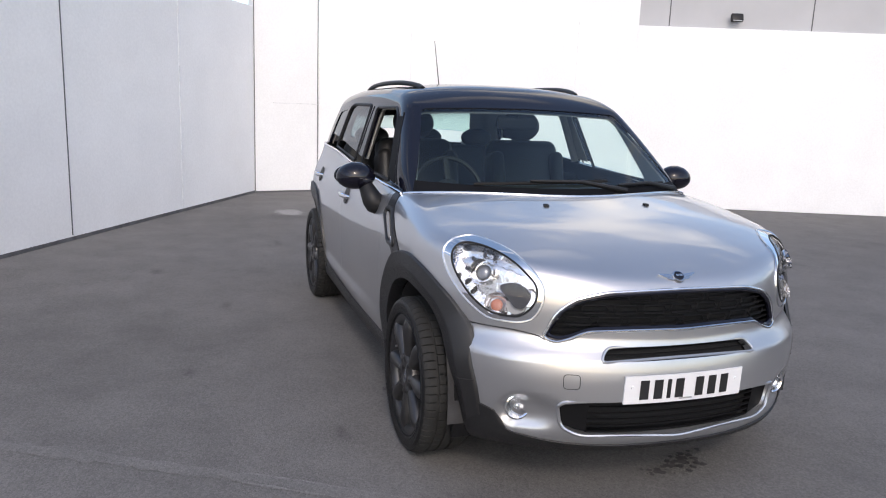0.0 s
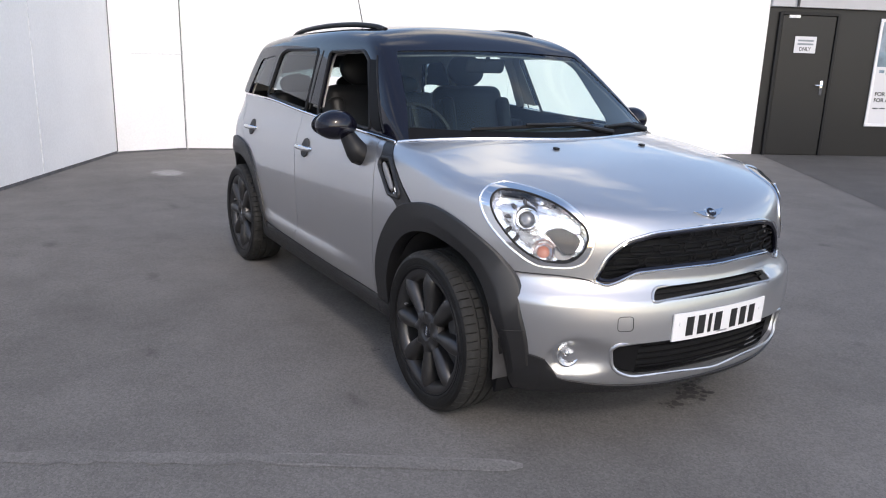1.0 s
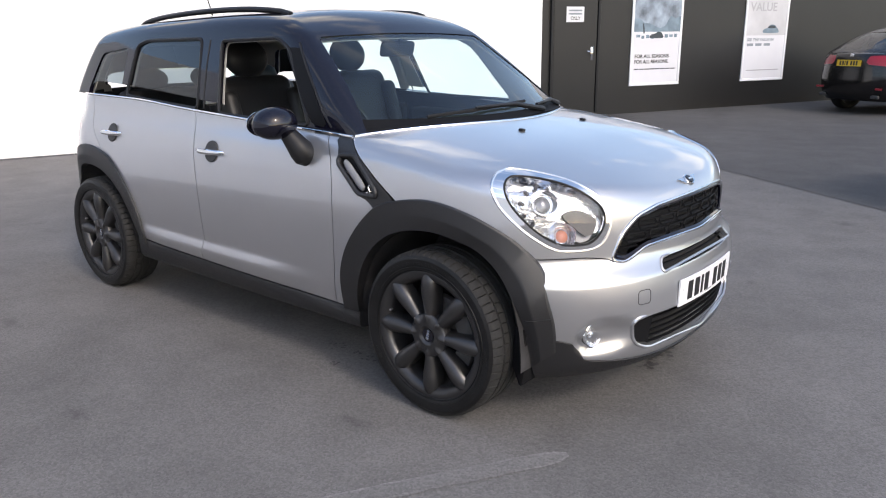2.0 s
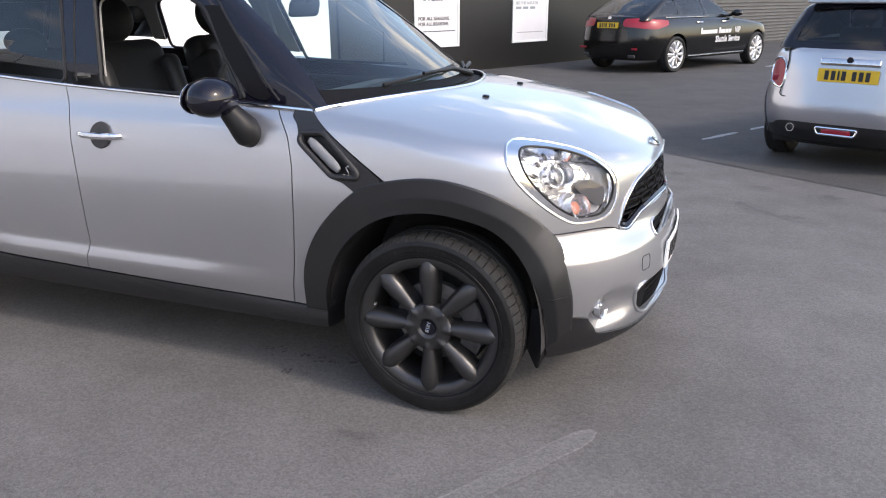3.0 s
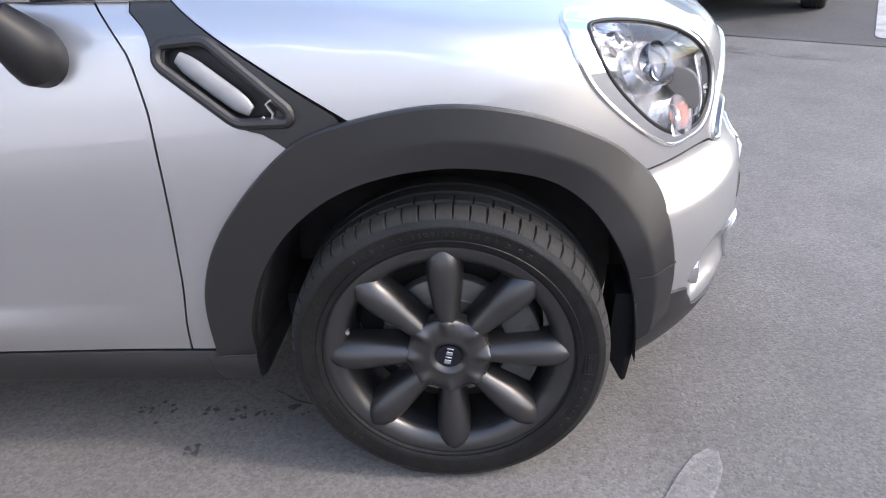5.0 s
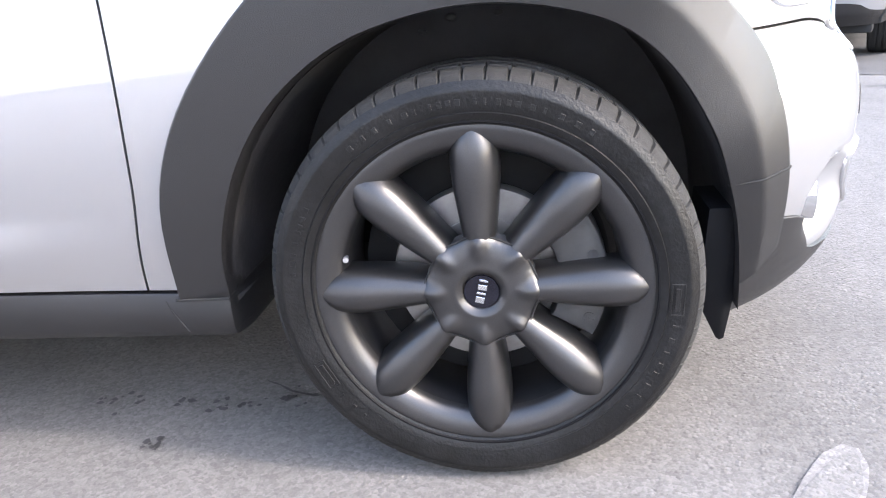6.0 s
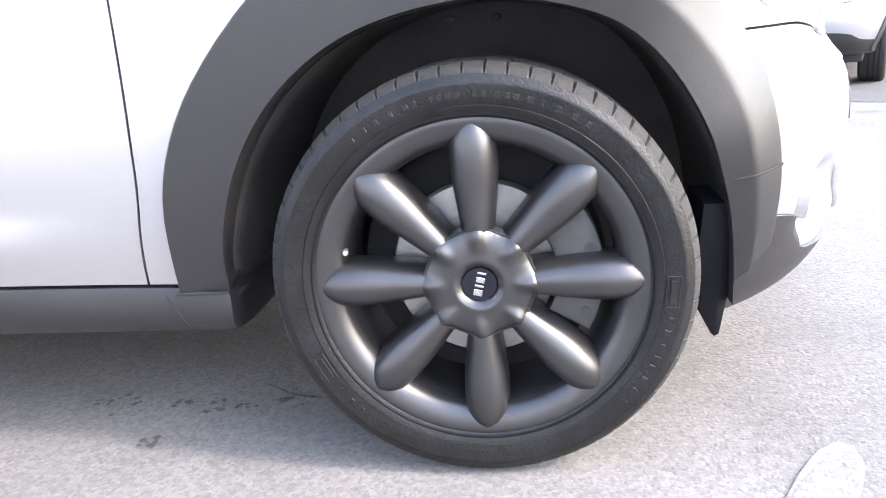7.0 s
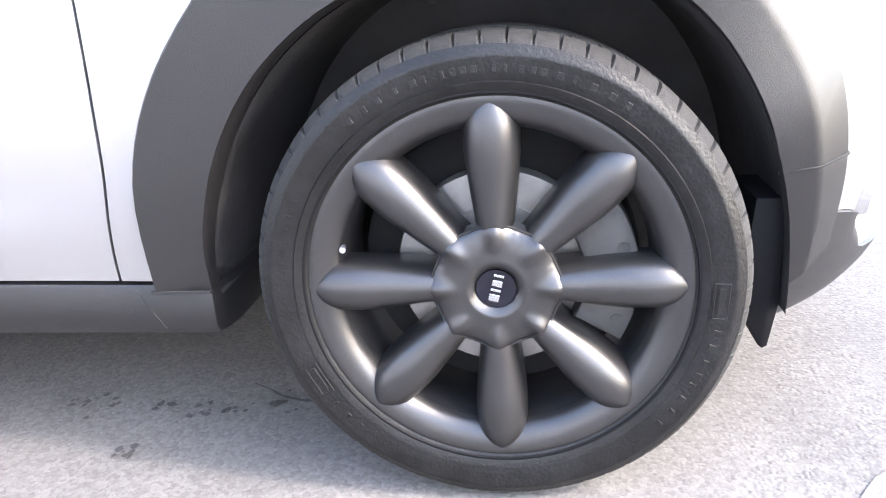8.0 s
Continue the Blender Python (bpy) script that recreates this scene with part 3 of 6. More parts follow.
# the black door, its notice and handle, and the two posters
def poster(s, w, z0, z1, label, second):
    m = on_wall(BACK_B, DARK_B, s, (z0 + z1) / 2, 0.0)
    h = z1 - z0
    e = new("poster")
    e.matrix_world = m
    tagged(e, label, "poster", "posters on the black wall")
    bm = bmesh.new()
    for sx, sy, px, py in ((w, 0.05, 0, h / 2 - 0.025), (w, 0.05, 0, -h / 2 + 0.025), (0.05, h - 0.1, -w / 2 + 0.025, 0), (0.05, h - 0.1, w / 2 - 0.025, 0)):
        box(bm, (sx, sy, 0.03), pose(px, py, 0.015), 0.006, 1)
    part("frame", bm, POSTER_FRAME, e, smooth=False)
    bm = bmesh.new()
    box(bm, (w - 0.1, h - 0.1, 0.012), pose(0, 0, 0.008))
    part("sheet", bm, POSTER_PAPER, e, smooth=False)
    top_z = h / 2 - 0.05
    pic_h = h * (0.50 if not second else 0.46)
    bm = bmesh.new()
    box(bm, (w - 0.1, pic_h, 0.004), pose(0, top_z - pic_h / 2, 0.016))
    part("picture", bm, PALE_PICTURE if second else PICTURE, e, smooth=False)
    rng = random.Random(7 if second else 3)
    if not second:
        bm = bmesh.new()
        base = top_z - pic_h
        ridge = [(-w / 2 + 0.05, base + 0.12)] + [(-w / 2 + 0.05 + (w - 0.1) * i / 9, base + 0.16 + rng.random() * 0.16 + 0.05 * abs(i - 4)) for i in range(10)] + [(w / 2 - 0.05, base + 0.12)]
        prism(bm, ridge, 0.003, pose(0, 0, 0.0175))
        part("mountain_shape", bm, PIC_HILL, e, smooth=False)
        bm = bmesh.new()
        box(bm, (w - 0.1, 0.17, 0.003), pose(0, base + 0.075, 0.0195))
        part("snow_shape", bm, POSTER_PAPER, e, smooth=False)
        bm = bmesh.new()
        prism(bm, rounded([(-0.14, 0.0), (-0.12, 0.06), (-0.03, 0.075), (0.03, 0.11), (0.11, 0.10), (0.15, 0.05), (0.15, 0.0)], 4), 0.003, pose(-0.02, base + 0.05, 0.0215))
        part("car_shape", bm, PIC_CAR, e, smooth=False)
        for i in range(9):
            bm = bmesh.new()
            box(bm, (0.05 + rng.random() * 0.04, 0.035 + rng.random() * 0.03, 0.003), pose(-0.44 + i * 0.11, base + 0.06 + rng.random() * 0.03, 0.0205), 0.001, 1)
            part("small_shape", bm, PIC_HILL, e, smooth=False)
        bm = bmesh.new()
        box(bm, (0.03, 0.18, 0.003), pose(-0.32, base + 0.22, 0.0215, 0, 0, 8))
        part("mast_shape", bm, PIC_CAR, e, smooth=False)
        bm = bmesh.new()
        box(bm, (0.19, 0.13, 0.003), pose(w / 2 - 0.16, top_z - 0.08, 0.0195))
        part("white_tab", bm, POSTER_PAPER, e, smooth=False)
        bm = bmesh.new()
        bmesh.ops.create_cone(bm, cap_ends=True, segments=20, radius1=0.035, radius2=0.035, depth=0.003, matrix=pose(w / 2 - 0.10, top_z - 0.08, 0.0225))
        part("round_mark", bm, PIC_CAR, e, smooth=False)
        text_mesh("FOR ALL SEASONS.", 0.062, PLATE_INK, "headline", pose(-w / 2 + 0.10, -0.36, 0.0165), e, 0.002, 0.82)
        text_mesh("FOR ALL REASONS.", 0.062, PLATE_INK, "headline", pose(-w / 2 + 0.10, -0.46, 0.0165), e, 0.002, 0.80)
        bm = bmesh.new()
        for i in range(8):
            box(bm, (0.09 + 0.025 * rng.random(), 0.020, 0.002), pose(-w / 2 + 0.15 + i * 0.125, -0.565, 0.0155))
        part("small_print", bm, PIC_CAR, e, smooth=False)
    else:
        text_mesh("VALUE", 0.16, PIC_PALE, "headline", pose(-w / 2 + 0.12, top_z - 0.33, 0.0195), e, 0.004, 0.72)
        bm = bmesh.new()
        prism(bm, rounded([(-0.19, 0.0), (-0.18, 0.07), (-0.09, 0.09), (-0.03, 0.15), (0.10, 0.15), (0.17, 0.09), (0.2, 0.07), (0.2, 0.0)], 4), 0.003, pose(0.12, top_z - pic_h + 0.05, 0.0195))
        part("car_shape", bm, PIC_HILL, e, smooth=False)
        bm = bmesh.new()
        prism(bm, rounded([(-0.08, 0.0), (-0.03, 0.045), (0.09, 0.045), (0.13, 0.0)], 4), 0.003, pose(0.12, top_z - pic_h + 0.14, 0.0225))
        part("window_shape", bm, PIC_CAR, e, smooth=False)
        text_mesh("SEE THE VALUE IN", 0.055, PIC_BLUE, "headline", pose(-w / 2 + 0.10, -0.09, 0.0165), e, 0.002, 0.72)
        bm = bmesh.new()
        for i in range(3):
            box(bm, (0.17, 0.05, 0.002), pose(-w / 2 + 0.19 + i * 0.23, -0.16, 0.0155))
        part("small_print", bm, PIC_BLUE, e, smooth=False)
        bm = bmesh.new()
        box(bm, (w - 0.3, 0.02, 0.002), pose(0, -0.66, 0.0155))
        part("footer_line", bm, PIC_PALE, e, smooth=False)


POSTER_FRAME = material("pale_poster_frame", (0.74, 0.74, 0.76), 0.4)
POSTER_PAPER = material("white_poster_paper", (0.64, 0.64, 0.67), 0.5, vary=0.02, scale=3.0)
PICTURE = material("grey_blue_poster_picture", (0.24, 0.29, 0.35), 0.45, vary=0.75, scale=3.2)
PALE_PICTURE = material("pale_grey_poster_picture", (0.50, 0.50, 0.52), 0.45, vary=0.15, scale=1.6)
PIC_HILL = material("slate_blue_print", (0.16, 0.22, 0.27), 0.5, vary=0.3, scale=5.0)
PIC_CAR = material("dark_print", (0.035, 0.045, 0.055), 0.5)
PIC_PALE = material("pale_grey_print", (0.36, 0.36, 0.38), 0.5)
PIC_BLUE = material("grey_print", (0.22, 0.25, 0.28), 0.5)
poster(2.51, 1.19, 0.505, 2.24, "framed poster with a snowy mountain picture and two-line slogan", False)
poster(5.29, 1.18, 0.50, 2.24, "framed poster with a pale car picture and grey wording", True)

door = new("door_1")
door.matrix_world = on_wall(BACK_B, DARK_B, 0.68, 0.0, 0.0) @ Matrix.Diagonal((1.06, 1.05, 1, 1))
tagged(door, "closed black steel door with lever handle", "door", "", "structure")
bm = bmesh.new()
box(bm, (0.86, 2.12, 0.03), pose(0, 1.075, 0.012), 0.004, 1)
part("leaf", bm, BLACK_WALL, door, smooth=False)
bm = bmesh.new()
for x, y, sx, sy in ((-0.465, 1.09, 0.05, 2.18), (0.465, 1.09, 0.05, 2.18), (0, 2.165, 0.88, 0.05)):
    box(bm, (sx, sy, 0.05), pose(x, y, 0.02), 0.004, 1)
part("door_frame", bm, TRIM_BLACK, door, smooth=False)
bm = bmesh.new()
box(bm, (0.045, 0.22, 0.012), pose(0.335, 1.06, 0.033), 0.004)
tube(bm, [(0.335, 1.10, 0.035), (0.335, 1.10, 0.075), (0.32, 1.10, 0.08), (0.21, 1.10, 0.08)], 0.011)
part("door_handle", bm, CHROME, door, "chrome lever handle")
bm = bmesh.new()
box(bm, (0.18, 0.05, 0.02), pose(-0.25, 2.12, 0.03), 0.004)
part("closer", bm, POSTER_FRAME, door)
notice = new("notice")
notice.matrix_world = on_wall(BACK_B, DARK_B, 0.655, 1.79, 0.032)
tagged(notice, "small white notice fixed to the black door", "sign")
bm = bmesh.new()
box(bm, (0.37, 0.26, 0.006), pose(0, 0, 0.003), 0.001, 1)
part("board", bm, POSTER_PAPER, notice, smooth=False)
for y, w in ((0.065, 0.27), (0.01, 0.27)):
    bm = bmesh.new()
    box(bm, (w, 0.028, 0.002), pose(0, y, 0.007))
    part("line_of_print", bm, PIC_BLUE, notice, smooth=False)
text_mesh("ONLY", 0.06, PLATE_INK, "wording", pose(-0.1, -0.095, 0.0068), notice, 0.001, 0.2)

# flood lamp on the grey cladding, and a pipe
lamp = new("flood_light")
lamp.matrix_world = on_wall(SEG_B, BACK_B, 6.17, 2.83, -0.05)
tagged(lamp, "small dark flood light on grey cladding", "lamp")
bm = bmesh.new()
box(bm, (0.17, 0.11, 0.07), pose(0, 0, 0.10, -25), 0.012)
part("housing", bm, TRIM_BLACK, lamp)
bm = bmesh.new()
box(bm, (0.13, 0.075, 0.006), pose(0, -0.016, 0.136, -25), 0.002, 1)
part("front_glass", bm, WHITE_LAMP, lamp)
bm = bmesh.new()
tube(bm, [(-0.05, -0.01, 0.0), (-0.05, -0.01, 0.09)], 0.01)
tube(bm, [(0.05, -0.01, 0.0), (0.05, -0.01, 0.09)], 0.01)
part("bracket", bm, IRON, lamp)
bm = bmesh.new()
tube(bm, [on_wall(BACK_B, DARK_B, 0.42, 2.37, 0.09).translation, on_wall(BACK_B, DARK_B, 0.42, 2.85, 0.09).translation], 0.02)
tagged(part("drain_pipe", bm, IRON), "short grey pipe on the cladding", "pipe")


# ---------------------------------------------------------------- marks on the ground
def ribbon(name, pts, width, z, mat, label, category, rough=0.012, seed=1, kind="structure"):
    """A flat painted or worn line with uneven edges."""
    rng = random.Random(seed)
    p = [Vector(q) for q in pts]
    total = sum((b - a).length for a, b in zip(p, p[1:]))
    k = max(8, int(total / 0.04))
    lefts, rights = [], []
    for i in range(k + 1):
        s = total * i / k
        for a, b in zip(p, p[1:]):
            if s <= (b - a).length + 1e-6:
                break
            s -= (b - a).length
        d = (b - a).normalized()
        c = a + d * s
        nn = Vector((-d.y, d.x))
        end = min(1.0, math.sqrt(0.1 + min(i, k - i) * 0.45))
        lefts.append(c + nn * (width / 2 * end + rng.uniform(-rough, rough)))
        rights.append(c - nn * (width / 2 * end + rng.uniform(-rough, rough)))
    bm = bmesh.new()
    L, R = ([bm.verts.new((q.x, q.y, z)) for q in side] for side in (lefts, rights))
    for i in range(k):
        bm.faces.new((R[i], R[i + 1], L[i + 1], L[i]))
    return tagged(part(name, bm, mat, None, smooth=False), label, category, "", kind)


def blot(name, x, y, rx, ry, turn, z, mat, label, category, seed, rough=0.3):
    rng = random.Random(seed)
    pts = []
    for i in range(22):
        a = 2 * math.pi * i / 22
        r = 1 + rng.uniform(-rough, rough)
        u, v = rx * r * math.cos(a), ry * r * math.sin(a)
        c, s = math.cos(radians(turn)), math.sin(radians(turn))
        pts.append((x + u * c - v * s, y + u * s + v * c))
    bm = bmesh.new()
    bm.faces.new([bm.verts.new((px, py, z)) for px, py in rounded(pts, 4)])
    return tagged(part(name, bm, mat, None, smooth=False), label, category, "", "structure")


ribbon("sealed_crack", [(0.575, -0.80), (0.44, -1.02), (0.22, -1.38), (-0.1, -1.95), (-1.2, -4.0)], 0.08, 0.0022, SEALER, "pale worn line on the tarmac ending beside the wheel", "line", 0.012, 4)
ribbon("worn_line_end", [(0.585, -0.785), (0.44, -1.02), (0.22, -1.38), (0.10, -1.59)], 0.084, 0.0032, PALE_END, "paler bare end of the worn line beside the wheel", "line", 0.004, 14)
ribbon("worn_line_middle", [(0.574, -0.803), (0.44, -1.02), (0.22, -1.38), (0.08, -1.63)], 0.064, 0.0044, PALE_MIDDLE, "smooth grey middle of the worn line end", "line", 0.005, 15)
ribbon("bay_line", [(2.665, 3.07), (6.02, 10.4)], 0.10, 0.008, ROAD_PAINT, "worn white painted parking bay line", "line", 0.0025, 5)
ribbon("bay_line", [(3.4, 6.79), (6.5, 5.23)], 0.09, 0.0085, ROAD_PAINT, "worn white painted cross line of the bays", "line", 0.006, 6)
ribbon("bay_line", [(0.66, 5.14), (1.0, 5.74)], 0.07, 0.008, ROAD_PAINT, "worn white dash of a bay line", "line", 0.008, 7)
ribbon("bay_line", [(1.13, 5.97), (1.8, 7.15)], 0.07, 0.008, ROAD_PAINT, "worn white dash of a bay line", "line", 0.008, 8)
ribbon("bay_line", [(1.5, 14.66), (2.7, 16.6)], 0.12, 0.008, ROAD_PAINT, "worn white painted line beyond the dark car", "line", 0.006, 9)
WET = soften(tarmac("pale_dried_puddle", (0.275, 0.268, 0.262), 0.13, 1.0), 0.35, YARD_GREY)
blot("puddle_mark", -6.63, -0.55, 0.45, 0.26, 30, 0.003, WET, "pale dried puddle mark on the tarmac", "stain", 3, 0.22)
rng = random.Random(21)
def oil_spots(name, x, y, dx, dy, count, lo, hi, label, turn=0.0):
    """A scatter of small oil drops, joined."""
    bm = bmesh.new()
    for _ in range(count):
        u, v = rng.gauss(0, dx), rng.gauss(0, dy)
        c, s = math.cos(radians(turn)), math.sin(radians(turn))
        px, py, r = x + u * c - v * s, y + u * s + v * c, rng.uniform(lo, hi)
        bm.faces.new([bm.verts.new((px + r * rng.uniform(0.6, 1.3) * math.cos(a), py + r * rng.uniform(0.6, 1.3) * math.sin(a), 0.0022 + rng.random() * 0.0012)) for a in np.linspace(0, 2 * math.pi, 10)[:-1]])
    return tagged(part(name, bm, STAIN, None, smooth=False), label, "stain", "", "structure")


oil_spots("oil_stain", 0.44, 0.22, 0.09, 0.03, 70, 0.004, 0.018, "dark oil drips under the front bumper", 105)
for i, (x, y, n, d) in enumerate(((-0.435, -0.613, 5, 0.010), (-0.793, -0.623, 12, 0.022), (-0.642, -0.777, 10, 0.014), (-0.569, -0.647, 6, 0.02), (-0.50, -0.638, 6, 0.014), (-0.647, -0.624, 5, 0.012), (-0.37, -0.609, 5, 0.03), (1.9, 1.2, 8, 0.05), (1.2, 2.4, 12, 0.09))):
    oil_spots("oil_spot", x, y, d, d * 0.7, n, 0.003, 0.009 if y < 1 else 0.014, "small dark spots on the tarmac")

ribbon("hairline_crack", [(-.498, -.547), (-.455, -.572), (-.42, -.598), (-.39, -.606), (-.355, -.610)], 0.007, 0.0026, STAIN, "fine dark crack in the tarmac", "crack", 0.003, 31)
oil_spots("oil_spot", 1.16, -1.0, .012, .008, 6, .004, .010, "small dark spots on the tarmac")
DAMP = soften(tarmac("darker_worn_tarmac", (0.106, 0.102, 0.099), 0.13, 1.0), 0.05, YARD_GREY)
for i, (x, y, rx, ry, a) in enumerate(((-.17, -1.10, .13, .055, 20), (-1.1, -1.75, .16, .06, 10), (-2.4, -1.5, .2, .07, -15), (-3.5, -2.0, .25, .09, 25), (-4.6, -.9, .3, .1, 5), (1.04, 2.60, .10, .06, -25), (1.38, 2.33, .16, .07, -30), (1.22, 3.16, .18, .12, -30), (1.65, 2.97, .22, .10, -28), (2.05, 2.72, .2, .08, -28), (.55, 3.45, .2, .13, -30), (.44, 1.55, .10, .035, 40), (-1.03, 3.53, .16, .07, 40))):
    blot("worn_patch", x, y, rx, ry, a, 0.0018, DAMP, "darker worn patch in the tarmac", "stain", 40 + i, .32)


# ---------------------------------------------------------------- the silver car
# Car axes: x ahead, y to its left, z up; the origin lies on the ground under the middle of the front axle.
def smooth01(t):
    t = np.clip(t, 0, 1)
    return t * t * (3 - 2 * t)


def half_width(x, z):
    w = tab(z, (.15, .25, .33, .45, .6, .75, .88, .96, 1.05, 1.15, 1.3), (.77, .805, .82, .845, .858, .864, .858, .84, .80, .77, .72))
    # the doors roll outwards above the sill
    w = w + .021 * np.where(z > .40, smooth01((.475 - z) / .075), smooth01((z - .27) / .13)) * smooth01((-.52 - x) / .55) * smooth01((x + 2.35) / .5)
    return w * tab(x, (-3.3, -3.0, -2.6, -1.5, -.6, 0, .3), (.93, .97, 1.0, 1.01, 1.0, 1.0, 1.0))


def nose(z):
    return tab(z, (.15, .2, .25, .3, .4, .5, .58, .62, .66, .75, .8, .85, .9, 1.0, 1.2),
               (.58, .645, .701, .726, .740, .737, .723, .699, .689, .685, .678, .665, .65, .62, .55))


def body_form(p):
    x, y, z = p[..., 0], p[..., 1], p[..., 2]
    ay = np.abs(y)
    fx = np.clip(x, 0, None) / nose(z)
    rx = np.clip(-2.6 - x, 0, None) / tab(z, (.15, .3, .5, .8, 1.0, 1.2), (.62, .70, .72, .68, .64, .60))
    k = 2.44 + .06 * smooth01((z - .36) / .2) - .32 * smooth01((z - .58) / .085)
    side = (((ay / half_width(x, z)) ** k + fx**k + rx**k) ** (1 / k) - 1) * .75
    scoop = np.exp(-(((ay - .585) / np.where(ay > .585, .058, .115)) ** 2 + ((z - .378) / .062) ** 2) ** 2) * np.clip((x - .3) / .1, 0, 1)
    roof = tab(x, (-3.3, -2.5, -1.5, -1.0, -.6, -.5, -.2, 0, .2, .4, .5, .6, .66, .72, .8), (1.26, 1.26, 1.22, 1.17, 1.115, 1.105, 1.08, 1.052, 1.018, .966, .932, .888, .852, .785, .66))
    return smax(side + .034 * scoop, z - roof + .05 * (ay / .75) ** 3, .05)


def cabin_form(p):
    x, y, z = p[..., 0], p[..., 1], p[..., 2]
    ay = np.abs(y)
    wy = tab(z, (1.0, 1.1, 1.25, 1.45, 1.6), (.775, .765, .718, .642, .578)) * tab(x, (-3.2, -2.9, -2.2, -1.4, -.9, -.4), (.88, .93, .985, 1.0, .998, .982))
    k = np.clip((z - 1.05) / .41, 0, 1)
    screen = x + .2 + (z - 1.067) * 1.73 + (.436 * (1 - k) + .10 * k) * y * y
    rear = -x - tab(z, (1.0, 1.15, 1.3, 1.45, 1.6), (3.17, 3.12, 3.04, 2.93, 2.8)) + .15 * y * y
    roof = z - tab(x, (-3.1, -2.8, -2.2, -1.5, -1.15, -.9, -.6), (1.46, 1.52, 1.565, 1.582, 1.570, 1.540, 1.49)) + .045 * (ay / .6) ** 2.5
    return smax(smax(smax((ay - wy) * .9, screen * .45, .05), rear * .9, .08), roof, .06)


def side_at(x, z, form=body_form):
    """Points of the right flank above (x, z)."""
    x, z = np.broadcast_arrays(np.asarray(x, float), np.asarray(z, float))
    o = np.stack([x, np.zeros_like(x), z], -1)
    return cast(o, np.array([0, -1.0, 0]), form)


def front_at(y, z):
    """Points of the nose ahead of (y, z)."""
    y, z = np.broadcast_arrays(np.asarray(y, float), np.asarray(z, float))
    o = np.stack([np.zeros_like(y) + .1, y, z], -1)
    return cast(o, np.array([1.0, 0, 0]), body_form)


NEAR = np.array((-.055, 0, .055))
car = new("silver_car")
tagged(car, "silver compact crossover car with black roof and arches", "car")

BELT = ((-3.2, -2.66, -2.18, -1.555, -1.034, -.591, -.4), (1.14, 1.138, 1.132, 1.10, 1.077, 1.055, 1.045))
SILL = ((-2.2, -2.03, -.53, -.3), (.372, .369, .331, .325))
DOOR_F = ((.2, .328, .525, .76, .85, .953, 1.0, 1.06, 1.2), (-.56, -.556, -.524, -.507, -.506, -.524, -.552, -.600, -.7))
DOOR_B = ((.2, .35, .49, .726, .922, 1.0, 1.10, 1.2), (-1.53, -1.523, -1.487, -1.483, -1.497, -1.515, -1.555, -1.6))
DOOR_R = ((.3, .8, .98, 1.13, 1.2), (-2.30, -2.42, -2.56, -2.63, -2.66))
ARCH_OUT = rounded([(-.500, .318), (-.482, .495), (-.408, .648), (-.262, .795), (-.125, .843), (.033, .86), (.183, .829), (.309, .764), (.376, .702), (.432, .627), (.465, .50), (.474, .42), (.470, .33)], 5, False)
ARCH_IN = rounded([(-.414, .318), (-.405, .405), (-.354, .535), (-.268, .642), (-.146, .714), (.02, .742), (.176, .713), (.270, .648), (.340, .541), (.376, .43), (.387, .33), (.388, .262)], 5, False)
ARCH_HOLE = np.array([*(ARCH_OUT - (0, .012)) * (.985, 1), (.445, -.2), (-.49, -.2)])
REAR_HOLE = ARCH_HOLE * (-1, 1) + (-2.595, 0)
VENT = round_corners([(-.541, 1.046), (-.487, .998), (-.486, .966), (-.356, .833), (-.30, .821), (-.256, .784), (-.20, .76), (-.152, .832), (-.467, 1.048)], .015, 2)
VENT_IN = round_corners([(-.462, .972), (-.385, .976), (-.262, .866), (-.262, .846), (-.348, .846), (-.466, .945)], .014, 3)
LAMP_C, LAMP_N = Vector((.44, -.68, .845)), Vector((.721, -.551, .421)).normalized()
LAMP_U = Vector((0, 0, 1)).cross(LAMP_N).normalized()
LAMP_V = LAMP_N.cross(LAMP_U)
RING = rounded([(-.207, .105), (-.184, .152), (-.148, .174), (-.105, .181), (-.02, .157), (.07, .116), (.145, .058), (.186, .018), (.206, -.022), (.203, -.07), (.178, -.114), (.135, -.134), (.078, -.138), (.0, -.129), (-.08, -.08), (-.145, -.018), (-.19, .045)], 4)
LENS_O = rounded([(-.166, .093), (-.150, .130), (-.113, .144), (-.03, .128), (.065, .086), (.137, .036), (.176, -.002), (.185, -.042), (.168, -.082), (.137, -.110), (.097, -.120), (.018, -.113), (-.055, -.072), (-.115, -.012), (-.154, .045)], 4)
GRILLE_O = round_corners([(-.515, .655), (-.475, .640), (-.425, .655), (-.365, .686), (0, .690), (.365, .686), (.425, .655), (.475, .640), (.515, .655), (.475, .750), (.41, .802), (.30, .828), (0, .836), (-.30, .828), (-.41, .802), (-.475, .750)], .03, 3)
SLOT_O = round_corners([(-.335, .586), (.335, .586), (.30, .632), (-.30, .632)], .022, 3)
LOWER_O = round_corners([(-.474, .42), (-.457, .335), (-.395, .305), (0, .287), (.395, .305), (.457, .335), (.474, .42), (.457, .437), (0, .445), (-.457, .437)], .025, 3)
SEAM_Y = ((0, .357, .45, .507, .53, .63, .745, .82, .95), (.69, .684, .652, .648, .660, .673, .673, .669, .662))
SKIRT_Y = ((0, .3, .45, .55, .60, .625, .642, .66, .70, .77, .80, .9), (.258, .264, .272, .283, .290, .302, .345, .364, .378, .392, .40, .41))
GAP = .0022


